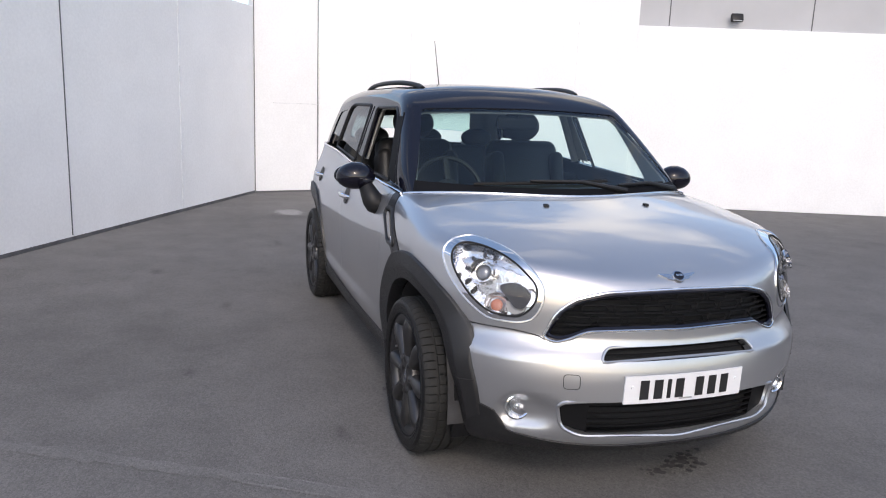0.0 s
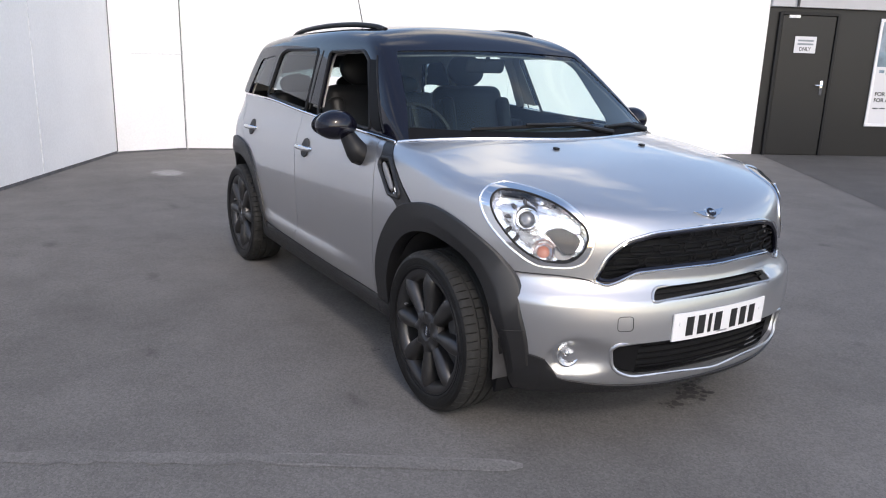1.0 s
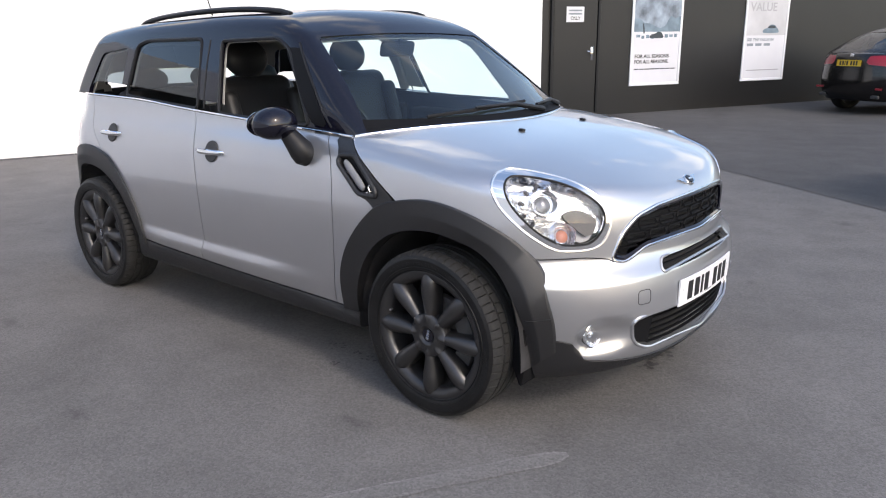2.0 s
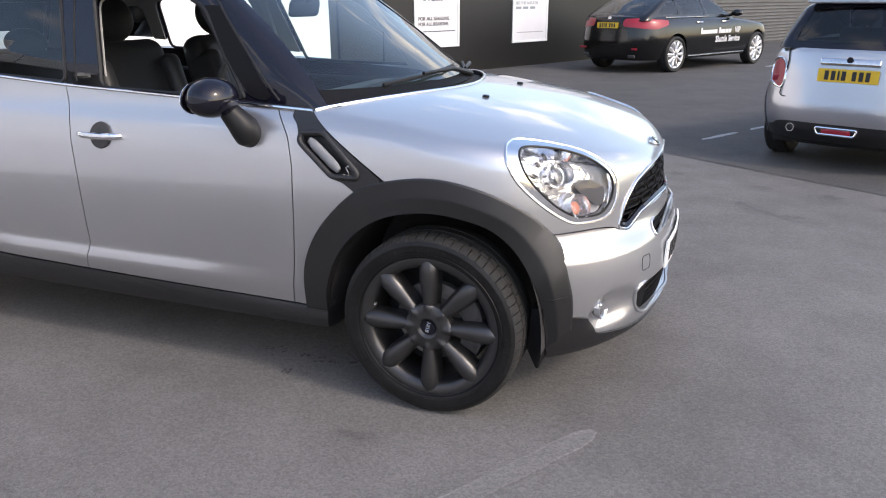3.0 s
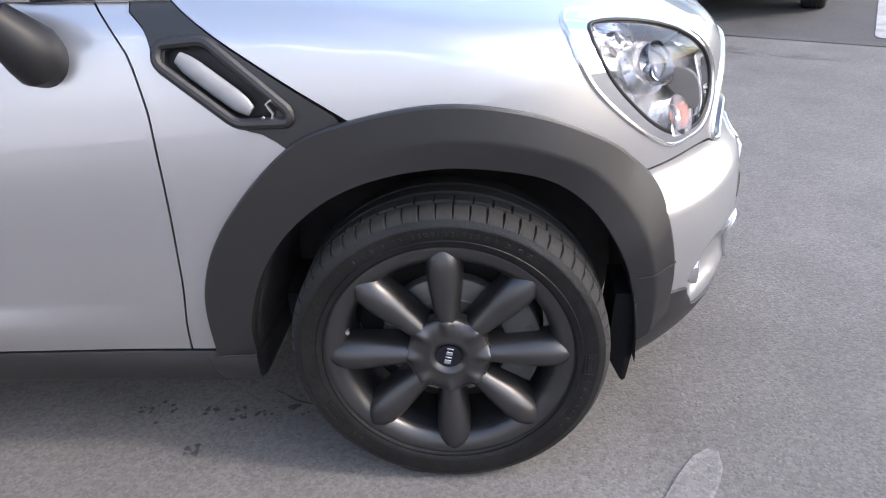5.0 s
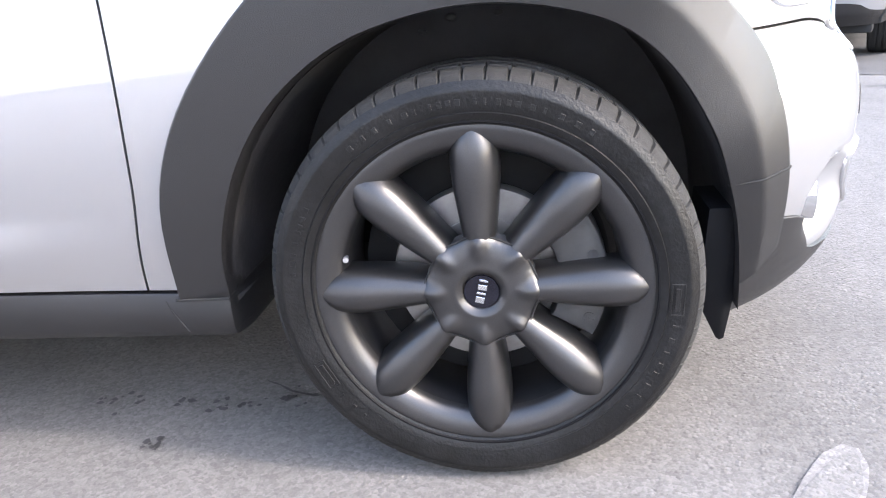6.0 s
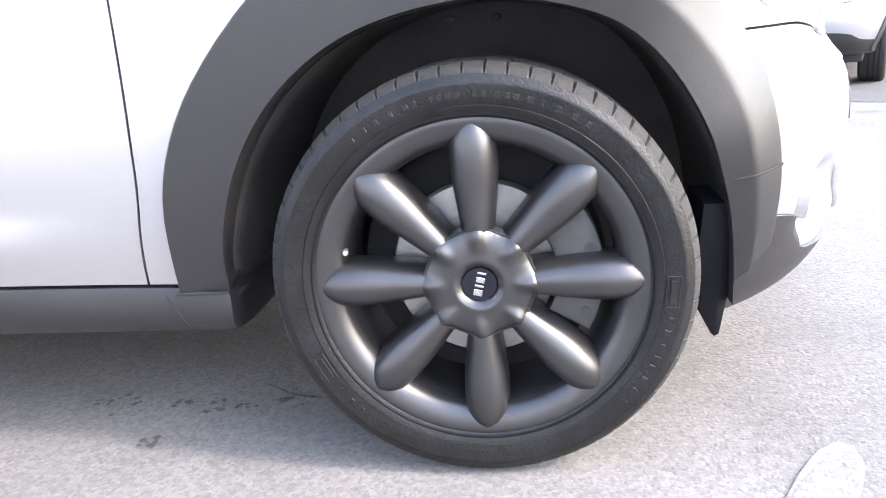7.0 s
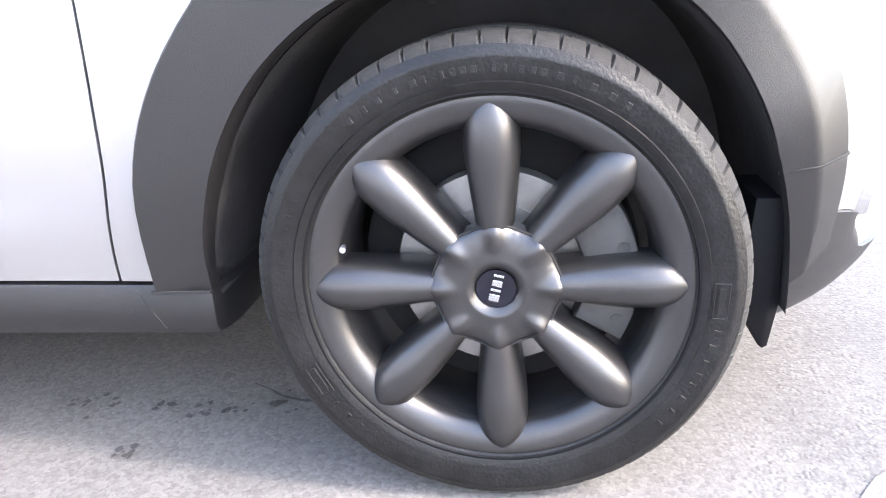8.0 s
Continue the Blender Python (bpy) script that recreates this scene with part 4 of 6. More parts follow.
def lamp_uv(v):
    d = np.stack([v[:, 0], -np.abs(v[:, 1]), v[:, 2]], -1) - np.array(LAMP_C)
    return d @ np.array(LAMP_U), d @ np.array(LAMP_V)


def in_lamp(v, outline, grow=0.0):
    u, w = lamp_uv(v)
    far = (v - np.array(LAMP_C)) @ np.array(LAMP_N)
    return np.where(far > -.25, inside(u, w, outline), 1.0) - grow


def in_front(v, outline):
    return np.where(v[:, 0] > .3, inside(v[:, 1], v[:, 2], outline), 1.0)


def x_of(v, table):
    return tab(v[:, 2], *table)


hull = shell(body_form, -2.5, .1, .62, -62, 110, 56, 100)
belt_cut = lambda v: np.where(v[:, 0] < -.47, v[:, 2] - tab(v[:, 0], *BELT), -1.0)  # noqa: E731
screen_x = lambda v: -.13 - .55 * v[:, 1] ** 2  # noqa: E731
off_arch = lambda v: -np.where(np.abs(v[:, 1]) > .3, np.minimum(inside(v[:, 0], v[:, 2], ARCH_HOLE), inside(v[:, 0], v[:, 2], REAR_HOLE)), 1.0)  # noqa: E731
seam_z = lambda v: tab(np.abs(v[:, 1]), *SEAM_Y)  # noqa: E731
skirt_z = lambda v: tab(np.abs(v[:, 1]), *SKIRT_Y)  # noqa: E731
vent_edge = lambda v: np.where(np.abs(v[:, 1]) > .5, (v[:, 0] + .467) * .212 + (v[:, 2] - 1.048) * .315, 1.0) / .38  # noqa: E731

upper = cut(hull, belt_cut)
# bonnet: a clamshell that reaches down to the arch and the bumper
bonnet_m = cut(upper, lambda v: -(v[:, 0] - screen_x(v)), lambda v: -(v[:, 0] + .75), lambda v: -(v[:, 2] - seam_z(v) - GAP),
               lambda v: -(vent_edge(v) - GAP), off_arch, lambda v: -in_lamp(v, RING, .004), lambda v: -in_front(v, GRILLE_O))
bonnet = panel("bonnet", bonnet_m, body_form, SILVER, car, "silver clamshell bonnet", side="both")
bumper_m = cut(upper, lambda v: -(v[:, 0] - .3), lambda v: v[:, 2] - seam_z(v) + GAP, lambda v: -(v[:, 2] - skirt_z(v)), off_arch,
               lambda v: -in_front(v, GRILLE_O), lambda v: -in_front(v, SLOT_O), lambda v: -in_front(v, LOWER_O))
bumper = panel("front_bumper", bumper_m, body_form, SILVER, car, "silver front bumper", side="both", depth=.03)
chin_m = cut(upper, lambda v: -(v[:, 0] - .3), lambda v: v[:, 2] - skirt_z(v) + .001, lambda v: -(v[:, 2] - tab(np.abs(v[:, 1]), (0, .3, .45, .6, .7, .85), (.236, .237, .235, .224, .214, .206))),
             lambda v: -inside(v[:, 0], v[:, 2], np.array([*ARCH_IN, (.372, -.2), (-.398, -.2)])))
panel("bumper_skirt", chin_m, body_form, PLASTIC, car, "black plastic lower bumper", side="both", depth=.03, proud=.006)

sides = cut(upper, lambda v: v[:, 0] - .2)
for which in ("right", "left"):
    wing_m = cut(sides, lambda v: -(v[:, 0] - x_of(v, DOOR_F) - GAP), lambda v: -(v[:, 2] - tab(v[:, 0], *SILL)), off_arch,
                 lambda v: -inside(v[:, 0], v[:, 2], VENT) + GAP, lambda v: vent_edge(v) + .02, lambda v: v[:, 0] + .1)
    panel("front_wing", wing_m, body_form, SILVER, car, side=which)
    door_m = cut(sides, lambda v: v[:, 0] - x_of(v, DOOR_F) + GAP, lambda v: -(v[:, 0] - x_of(v, DOOR_B) - GAP), lambda v: -(v[:, 2] - tab(v[:, 0], *SILL)))
    fdoor = panel("front_door", door_m, body_form, SILVER, car, side=which)
    rdoor_m = cut(sides, lambda v: v[:, 0] - x_of(v, DOOR_B) + GAP, lambda v: -(v[:, 0] - x_of(v, DOOR_R) - GAP), lambda v: -(v[:, 2] - tab(v[:, 0], *SILL)), off_arch)
    rdoor = panel("rear_door", rdoor_m, body_form, SILVER, car, side=which)
    quarter_m = cut(sides, lambda v: v[:, 0] - x_of(v, DOOR_R) + GAP, off_arch, lambda v: -(v[:, 2] - .33))
    panel("rear_quarter", quarter_m, body_form, SILVER, car, side=which)
    vent_m = cut(sides, lambda v: inside(v[:, 0], v[:, 2], VENT), lambda v: -inside(v[:, 0], v[:, 2], VENT_IN))
    scuttle = panel("side_scuttle", vent_m, body_form, PLASTIC, car, "black plastic wing vent", side=which, depth=.02, proud=.003)
    recess_m = cut(sides, lambda v: inside(v[:, 0], v[:, 2], VENT_IN) - .004)
    panel("recess", recess_m, body_form, TRIM_BLACK, scuttle, side=which, depth=.002, proud=-.014)
    sgn = 1 if which == "right" else -1
    # long frosted side repeater in the vent, with a small curled badge at its foot
    bm = bmesh.new()
    a, b = side_at(-.437, .957)[..., :], side_at(-.318, .862)
    line = [a + (b - a) * t for t in np.linspace(0, 1, 9)]
    tube(bm, [(p[0], sgn * (p[1] - .002), p[2]) for p in line], [.012, .0175, .019, .019, .019, .019, .019, .0175, .011], 14, squash=.55)
    part("side_repeater", bm, REPEATER, scuttle, "frosted white side repeater")
    bm = bmesh.new()
    q = side_at(-.283, .862)
    curl = [(.014, .014), (.004, .020), (-.006, .013), (-.001, .003), (.004, -.004), (.001, -.014), (-.010, -.016), (-.016, -.010)]
    tube(bm, [(q[0] + u, sgn * (q[1] - .006), q[2] + w) for u, w in curl], .0032, 6)
    part("curled_badge", bm, SATIN_CHROME, scuttle)
    # bead round the vent mouth
    bm = bmesh.new()
    grown = VENT_IN + (VENT_IN - VENT_IN.mean(0)) * .10
    loop = side_at(grown[:, 0], grown[:, 1])
    tube(bm, [(p[0], sgn * (p[1] - .002), p[2]) for p in loop], .011, 10, True)
    part("mouth_bead", bm, PLASTIC, scuttle)
    # sill
    bm = bmesh.new()
    xs = np.append(np.linspace(-2.19, -.436, 30), (-.420, -.413, -.410))
    rows = []
    for x in xs:
        zt = float(tab(x, *SILL))
        prof = []
        for dz, out in ((-.004, -.012), (-.008, .001), (-.012, .004), (-.05, .0125), (-.085, .016), (-.103, .006), (-.11, -.035), (-.1105, -.12)):
            y = side_at(x, max(zt + dz, .26))[1] - out + {-.420: .006, -.413: .022, -.410: .36}.get(float(x), 0)
            prof.append(bm.verts.new((x, sgn * y, zt - (zt - .238) * (dz / -.11))))
        rows.append(prof)
    for r0, r1 in zip(rows, rows[1:]):
        for j in range(len(r0) - 1):
            bm.faces.new((r0[j], r0[j + 1], r1[j + 1], r1[j]))
    sill = part("sill", bm, PLASTIC, car, "black plastic sill")
    # joint between the foot of the arch and the sill, and the sill's own end joint
    bm = bmesh.new()
    tube(bm, [(x, sgn * (side_at(x, .318)[1] - .0125), .3165) for x in np.linspace(-.505, -.414, 8)], .0028, 6)
    part("foot_joint", bm, VOID, sill)
    bm = bmesh.new()
    tube(bm, [(x, sgn * (side_at(x, max(z, .26))[1] - o), z) for x, z, o in ((-.528, .312, .005), (-.520, .292, .010), (-.505, .268, .0145), (-.497, .255, .015))], .0014, 6)
    part("end_joint", bm, VOID, sill)
    # wheel arch cladding, front and rear
    for fore in (True, False):
        bm = bmesh.new()
        k = 64
        pick = lambda c, t: np.array([np.interp(t, np.linspace(0, 1, len(c)), c[:, i]) for i in (0, 1)])  # noqa: E731
        rows = []
        for i in range(k + 1):
            t = i / k
            po, pi_ = pick(ARCH_OUT, t), pick(ARCH_IN, t)
            row = []
            for w, out in ((-.0, -.004), (0.0, .010), (.03, .014), (.44, .023), (.50, .0235), (.56, .0215), (.98, .004), (1.0, -.002), (1.0, -.055)):
                c = po + (pi_ - po) * w
                x, z = (c if fore else (-2.595 - c[0], c[1]))
                if .03 < w < .98:       # the crease fades out towards the sill
                    crisp = float(smooth01((t - .3) / .35))
                    out = out * crisp + (.0145 - .0105 * w) * (1 - crisp)
                y = side_at(np.full(3, x), np.maximum(z + NEAR, .25))[:, 1].mean() - out
                row.append(bm.verts.new((x, sgn * y, z)))
            rows.append(row)
        for r0, r1 in zip(rows, rows[1:]):
            for j in range(len(r0) - 1):
                bm.faces.new((r0[j], r0[j + 1], r1[j + 1], r1[j]))
        arch = part("arch_cladding", bm, PLASTIC, car, "grained black plastic arch", angle=22)
        if fore:
            # joint where the cladding meets the bumper corner
            bm = bmesh.new()
            tj = next(t for t in np.linspace(.7, 1, 200) if pick(ARCH_OUT, t)[1] < .468)
            seam = []
            for w, out in ((0.0, .0105), (.03, .0145), (.44, .0235), (.50, .024), (.56, .022), (1.0, -.0015)):
                c = np.array((pick(ARCH_OUT, tj)[0] * (1 - w) + .368 * w, .468 - .014 * w))
                seam.append((c[0], sgn * (side_at(np.full(3, c[0]), c[1] + NEAR)[:, 1].mean() - out), c[1]))
            tube(bm, seam, .0022, 6)
            part("corner_joint", bm, VOID, arch)
        # liner behind the wheel
        bm = bmesh.new()
        rows = []
        for i in range(-1, 33):
            c = pick(ARCH_IN, i / 32) if i >= 0 else np.array((-.412, .300))
            x, z = (c if fore else (-2.595 - c[0], c[1]))
            rows.append([bm.verts.new((x, sgn * y, z)) for y in (-.80, -.60, -.40)])
        for r0, r1 in zip(rows, rows[1:]):
            for j in range(2):
                bm.faces.new((r0[j], r0[j + 1], r1[j + 1], r1[j]))
        wallv = [bm.verts.new((x, sgn * -.401, z)) for x, z in ([((c if fore else (-2.595 - c[0], c[1]))) for c in ARCH_IN] + [((.372, .2) if fore else (-2.967, .2)), ((-.398, .2) if fore else (-2.197, .2))])]
        bm.faces.new(wallv)
        part("arch_liner", bm, LINER, arch)
        if fore:
            for x, y, z, r in ((-.045, -.60, .716, .007), (-.11, -.50, .69, .005), (.03, -.52, .715, .006)):
                bm = bmesh.new()
                ball(bm, Matrix.Translation((x, sgn * y, z)) @ Matrix.Diagonal((r * 1.6, r, r, 1)), 10)
                part("liner_clip", bm, IRON, arch)
    # rubber flap ahead of the front wheel
    bm = bmesh.new()
    prism(bm, [(.332, .268), (.363, .202), (.369, .197), (.376, .201), (.387, .268), (.384, .42), (.345, .42)], .125, Matrix.Translation((0, -.65 if sgn == 1 else .775, 0)) @ pose(0, 0, 0, 90), .003)
    part("spoiler_flap", bm, MESH_BLACK, car, "black rubber air flap")
    # chrome strip at the foot of the windows
    xs = np.linspace(-2.78, -.455, 60)
    pts = side_at(xs, tab(xs, *BELT) - .006)
    bm = bmesh.new()
    tube(bm, [(p[0], sgn * (p[1] - .004), p[2] + .004) for p in pts], .0062, 8, squash=.8)
    part("belt_moulding", bm, CHROME, car, "chrome strip below the side windows")
    # door handles
    for host, hx, hz in ((fdoor, -1.345, .922), (rdoor, -2.31, .945)):
        p = side_at(hx, hz)
        bm = bmesh.new()
        bmesh.ops.create_cone(bm, cap_ends=True, segments=28, radius1=.052, radius2=.050, depth=.004, matrix=look(Vector(p), Vector(p) - Vector(slope(p[None], body_form)[0])) @ Matrix.Translation((0, 0, .003)))
        for v in bm.verts:
            v.co.y *= sgn
        part("handle_dish", bm, IRON, host)
        bm = bmesh.new()
        tube(bm, [(p[0] + u, sgn * (p[1] - o), p[2] + .002) for u, o in ((-.105, .006), (-.09, .022), (-.05, .034), (0, .037), (.05, .034), (.09, .022), (.105, .006))], [.008, .012, .013, .0135, .013, .012, .008], 10, squash=.75)
        part("handle", bm, CHROME, host, "chrome pull handle")

# dark shell inside the panel gaps
inner = cut(upper, off_arch, lambda v: -(v[:, 2] - .24), lambda v: -in_lamp(v, RING, -.004), lambda v: -in_front(v, GRILLE_O), lambda v: -in_front(v, LOWER_O), lambda v: -in_front(v, SLOT_O))
panel("inner_shell", inner, body_form, VOID, car, side="both", depth=.001, proud=-.016)
bm = bmesh.new()
box(bm, (2.9, 1.15, .10), pose(-1.3, 0, .27), .02)
box(bm, (.40, .80, .05), pose(.38, 0, .265), .02)
box(bm, (.55, 1.2, .06), pose(-2.95, 0, .30), .02)
part("underbody", bm, VOID, car)

# ---- cabin: black roof and pillars, glass
glasshouse = shell(cabin_form, -2.5, -1.15, 1.02, -4, 70, 46, 60)
glasshouse = cut(glasshouse, lambda v: -(v[:, 2] - np.where(v[:, 0] < -.47, tab(v[:, 0], *BELT) - .008, 1.0)), lambda v: -(body_form(v) + .012))
WIN_F = round_corners([(-1.392, 1.088), (-1.485, 1.425), (-1.06, 1.435), (-.955, 1.385), (-.735, 1.074)], .03, 4)
WIN_B = round_corners([(-2.315, 1.138), (-2.30, 1.405), (-2.20, 1.432), (-1.66, 1.438), (-1.575, 1.102)], .04, 4)
WIN_Q = round_corners([(-2.83, 1.150), (-2.72, 1.365), (-2.40, 1.395), (-2.39, 1.146)], .04, 4)
SCREEN_T = ((1.0, 1.06, 1.2, 1.43, 1.6), (.745, .728, .666, .568, .50))
in_screen = lambda v: np.maximum.reduce([np.abs(v[:, 1]) - tab(v[:, 2], *SCREEN_T), v[:, 2] - 1.452 + .05 * v[:, 1] ** 2, -1.25 - v[:, 0]])  # noqa: E731
REAR_O = round_corners([(-.52, 1.17), (.52, 1.17), (.46, 1.42), (-.46, 1.42)], .05, 4)
in_rear = lambda v: np.where(v[:, 0] < -2.8, inside(v[:, 1], v[:, 2], REAR_O), 1.0)  # noqa: E731
side_win = lambda o: (lambda v: np.where(np.abs(v[:, 1]) > .45, inside(v[:, 0], v[:, 2], o), 1.0))  # noqa: E731
frame_m = cut(glasshouse, lambda v: -in_screen(v), lambda v: -in_rear(v), *[(lambda o: (lambda v: -side_win(o)(v)))(o) for o in (WIN_F, WIN_B, WIN_Q)])
panel("roof", frame_m, cabin_form, GLOSS_BLACK, car, "gloss black roof and pillars", side="both", depth=.022)
panel("inner_trim", frame_m, cabin_form, PILLAR_TRIM, car, "light grey headlining and pillar trim", side="both", depth=.004, proud=-.030)
screen = panel("windscreen", cut(glasshouse, in_screen), cabin_form, WINDSCREEN, car, "green-tinted windscreen", side="both", depth=.004, proud=-.004)
screen.visible_shadow = False
rear_glass = panel("rear_window", cut(glasshouse, in_rear), cabin_form, WINDSCREEN, car, side="both", depth=.004, proud=-.004)
rear_glass.visible_shadow = False
for which in ("right", "left"):
    for o in (WIN_B, WIN_Q):
        if o is WIN_B and which == "left":
            continue            # this pane is wound down
        g = panel("rear_side_window", cut(glasshouse, side_win(o)), cabin_form, TINTED, car, "tinted side window", side=which, depth=.004, proud=-.006)
        g.visible_shadow = False
SAIL = round_corners([(-.715, 1.079), (-.615, 1.068), (-.885, 1.392), (-.985, 1.392)], .01, 2)
for which in ("right", "left"):
    panel("sail_panel", cut(glasshouse, side_win(SAIL)), cabin_form, MESH_BLACK, car, "matt black panel before the door window", side=which, depth=.006, proud=.003)
    bm = bmesh.new()
    pts = side_at(np.linspace(-.60, -.905, 12), np.linspace(1.072, 1.412, 12), cabin_form)
    tube(bm, [(p[0], (1 if which == "right" else -1) * p[1], p[2]) for p in pts], .005, 6)
    part("pillar_seal", bm, TRIM_BLACK, car)
# black frit along the foot of the windscreen
frit = cut(glasshouse, in_screen, lambda v: v[:, 2] - 1.092 - .03 * v[:, 1] ** 2)
panel("cowl", frit, cabin_form, MESH_BLACK, car, "black plastic cowl under the windscreen", side="both", depth=.004, proud=.002)
# chrome line between bonnet and windscreen
ys = np.linspace(-.768, .768, 60)
xs = -.128 - .55 * ys**2
o = np.stack([xs, ys, np.full_like(xs, .7)], -1)
pts = cast(o, np.array([0, 0, 1.0]), body_form)
bm = bmesh.new()
tube(bm, [tuple(p + (0, 0, .001)) for p in pts], .0068, 8)
part("cowl_moulding", bm, SATIN_CHROME, car, "chrome strip behind the bonnet")
# door seam and window frame beads in rubber
for sgn in (1, -1):
    for o in (WIN_F, WIN_B):
        pts = side_at(o[:, 0], o[:, 1], cabin_form)
        bm = bmesh.new()
        tube(bm, [(p[0], sgn * (p[1] + .001), p[2]) for p in pts], .009, 6, True)
        part("window_seal", bm, TRIM_BLACK, car)
    pts = side_at(*np.array([(x, z) for z, x in ((1.11, -1.525), (1.2, -1.545), (1.3, -1.565), (1.43, -1.585))]).T, cabin_form)
    bm = bmesh.new()
    tube(bm, [(p[0], sgn * (p[1] - .0), p[2]) for p in pts], .004, 6)
    part("pillar_joint", bm, VOID, car)
    # roof rail
    bm = bmesh.new()
    rail = []
    for t in np.linspace(0, 1, 24):
        x = -1.17 - 1.35 * t
        yy = -.475 - .045 * math.sin(math.pi * t)
        z = float(cast(np.array([x, yy, 1.2]), np.array([0, 0, 1.0]), cabin_form)[2]) + .030 * math.sin(math.pi * t) ** .45 - .004
        rail.append((x, sgn * yy, z))
    tube(bm, rail, .014, 10, squash=1.2)
    part("roof_rail", bm, TRIM_BLACK, car, "black roof rail")
bm = bmesh.new()
tube(bm, [(-2.62, .11, 1.512), (-2.66, .11, 1.545), (-2.70, .11, 1.60)], [.018, .010, .005], 8)
tube(bm, [(-2.68, .11, 1.565), (-2.84, .11, 1.93)], [.004, .0025], 6)
part("antenna", bm, TRIM_BLACK, car, "thin black roof antenna")

# ---- wheels
def make_wheel(name, parent, m, detail=True, rim_mat=ALLOY, spokes=8, radius=.33):
    """A tyre on a cast wheel; local -y looks outwards. The wheel is the rim with its parts under it."""
    bm = bmesh.new()
    lathe(bm, [(.2525, -.096), (.2562, -.0995), (.2560, -.1015), (.2535, -.1025), (.246, -.1018), (.237, -.1000), (.2285, -.0960), (.2205, -.0890), (.2160, -.0815), (.2135, -.074)], 96)
    wheel = part(name, bm, rim_mat, parent, angle=28)
    wheel.matrix_basis = m
    # inner barrel: the shade behind the flange is painted in as a darker tone
    bm = bmesh.new()
    lathe(bm, [(.2135, -.074), (.2120, -.068), (.2112, -.05), (.2105, .0), (.22, .08), (.25, .10)], 72)
    part("barrel", bm, BARREL, wheel, "inner barrel with its shade painted dark", angle=28)
    bm = bmesh.new()
    prof = [(.2545, -.092), (.2545, -.103), (.262, -.1085), (.272, -.1115), (.2735, -.1095), (.288, -.1135), (.298, -.1132), (.301, -.1140), (.304, -.1136), (.308, -.1112), (.316, -.107),
            (.3225, -.100), (.3275, -.090), (.3295, -.078), (.330, -.062), (.3235, -.060), (.3235, -.052), (.3302, -.050), (.3305, -.022), (.3235, -.020), (.3235, -.011), (.3305, -.009), (.3305, .022),
            (.3235, .024), (.3235, .033), (.330, .035), (.3295, .07), (.322, .095), (.30, .112), (.27, .11), (.25, .098)]
    n = 756 if detail else 60
    k = radius / .33

    lathe(bm, prof[:11], n if detail else 60)
    lathe(bm, prof[27:], 60)
    part("tyre", bm, RUBBER, wheel, "black low-profile tyre", angle=50)
    bm = bmesh.new()
    lathe(bm, prof[10:28], n)
    if detail:
        # thin curved sipes cut over the shoulder and across the ribs
        bm.verts.ensure_lookup_table()
        rows = len(prof[10:28])
        for i in range(n):
            for j in range(rows):
                v = bm.verts[i * rows + j]
                lead = i + (2 if j == 0 else 0)
                deep = (.003, .008, .011, .011, .010, 0, 0, 0, 0)[j] if j < 9 and lead % 12 == 0 else 0.0
                if j in (7, 8) and (i + 2) % 14 == 0:
                    deep = .008
                if deep:
                    r = math.hypot(v.co.x, v.co.z)
                    flat = (.85, .7, .45, .2, 0)[j] if j < 5 else 0.0
                    v.co.y += deep * flat
                    v.co.x *= 1 - deep * (1 - flat) / r
                    v.co.z *= 1 - deep * (1 - flat) / r
    part("tread", bm, TREAD, wheel, "dusty block tread", angle=35)
    bm = bmesh.new()
    tube(bm, [(.2600 * math.cos(radians(a)), -.1060, .2600 * math.sin(radians(a))) for a in range(0, 360, 3)], .0028, 6, True)
    part("bead_groove", bm, MESH_BLACK, wheel)
    if detail:
        # raised marks on the sidewall
        bm = bmesh.new()
        rng2 = random.Random(5)
        for a0, a1, step in ((55, 128, 4.2), (150, 172, 4.0), (205, 228, 5.0), (318, 352, 4.2)):
            a = a0
            while a < a1:
                w = rng2.uniform(.004, .009)
                box(bm, (w, .0016, .009), pose(0, 0, 0, 0, -a, 0) @ pose(.288, -.1130, 0, 0, 90, 0), .0004, 1)
                a += step * rng2.uniform(.5, 1.2)
        for a in (-3, 207):
            for w, h, du, dv in ((.05, .0022, 0, .009), (.05, .0022, 0, -.009), (.0022, .018, .024, 0), (.0022, .018, -.024, 0), (.036, .008, 0, 0)):
                box(bm, (w, .0018, h), pose(0, 0, 0, 0, -a, 0) @ pose(.285, -.1130, 0, 0, 90, 0) @ pose(du, 0, dv), .0005, 1)
        tagged(part("sidewall_lettering", bm, RUBBER, wheel), kind="stuff")
    for i in range(spokes):
        bm = bmesh.new()
        turn = pose(0, 0, 0, 0, -360 / spokes * i, 0)
        rows = []
        for r in np.linspace(.055, .2475, 20):
            w = float(tab(r, (.05, .085, .12, .17, .195, .215, .232, .243, .2475), (.0235, .0262, .0305, .0358, .0366, .0362, .0335, .0285, .0200)))
            crest = float(tab(r, (.05, .06, .085, .13, .19, .215, .232, .2475), (.092, .099, .1042, .108, .1130, .1115, .1072, .1010)))
            row = []
            for a in np.linspace(-100, 100, 15):
                s, c = math.sin(radians(a)), math.cos(radians(a))
                row.append(bm.verts.new(turn @ Vector((r, -(crest - .046) - .046 * max(c, -.2) ** (1 if c < 0 else .8) if c > 0 else -(crest - .046) - .12 * c, w * s * (1 if abs(a) < 90 else 1.02)))))
            rows.append(row)
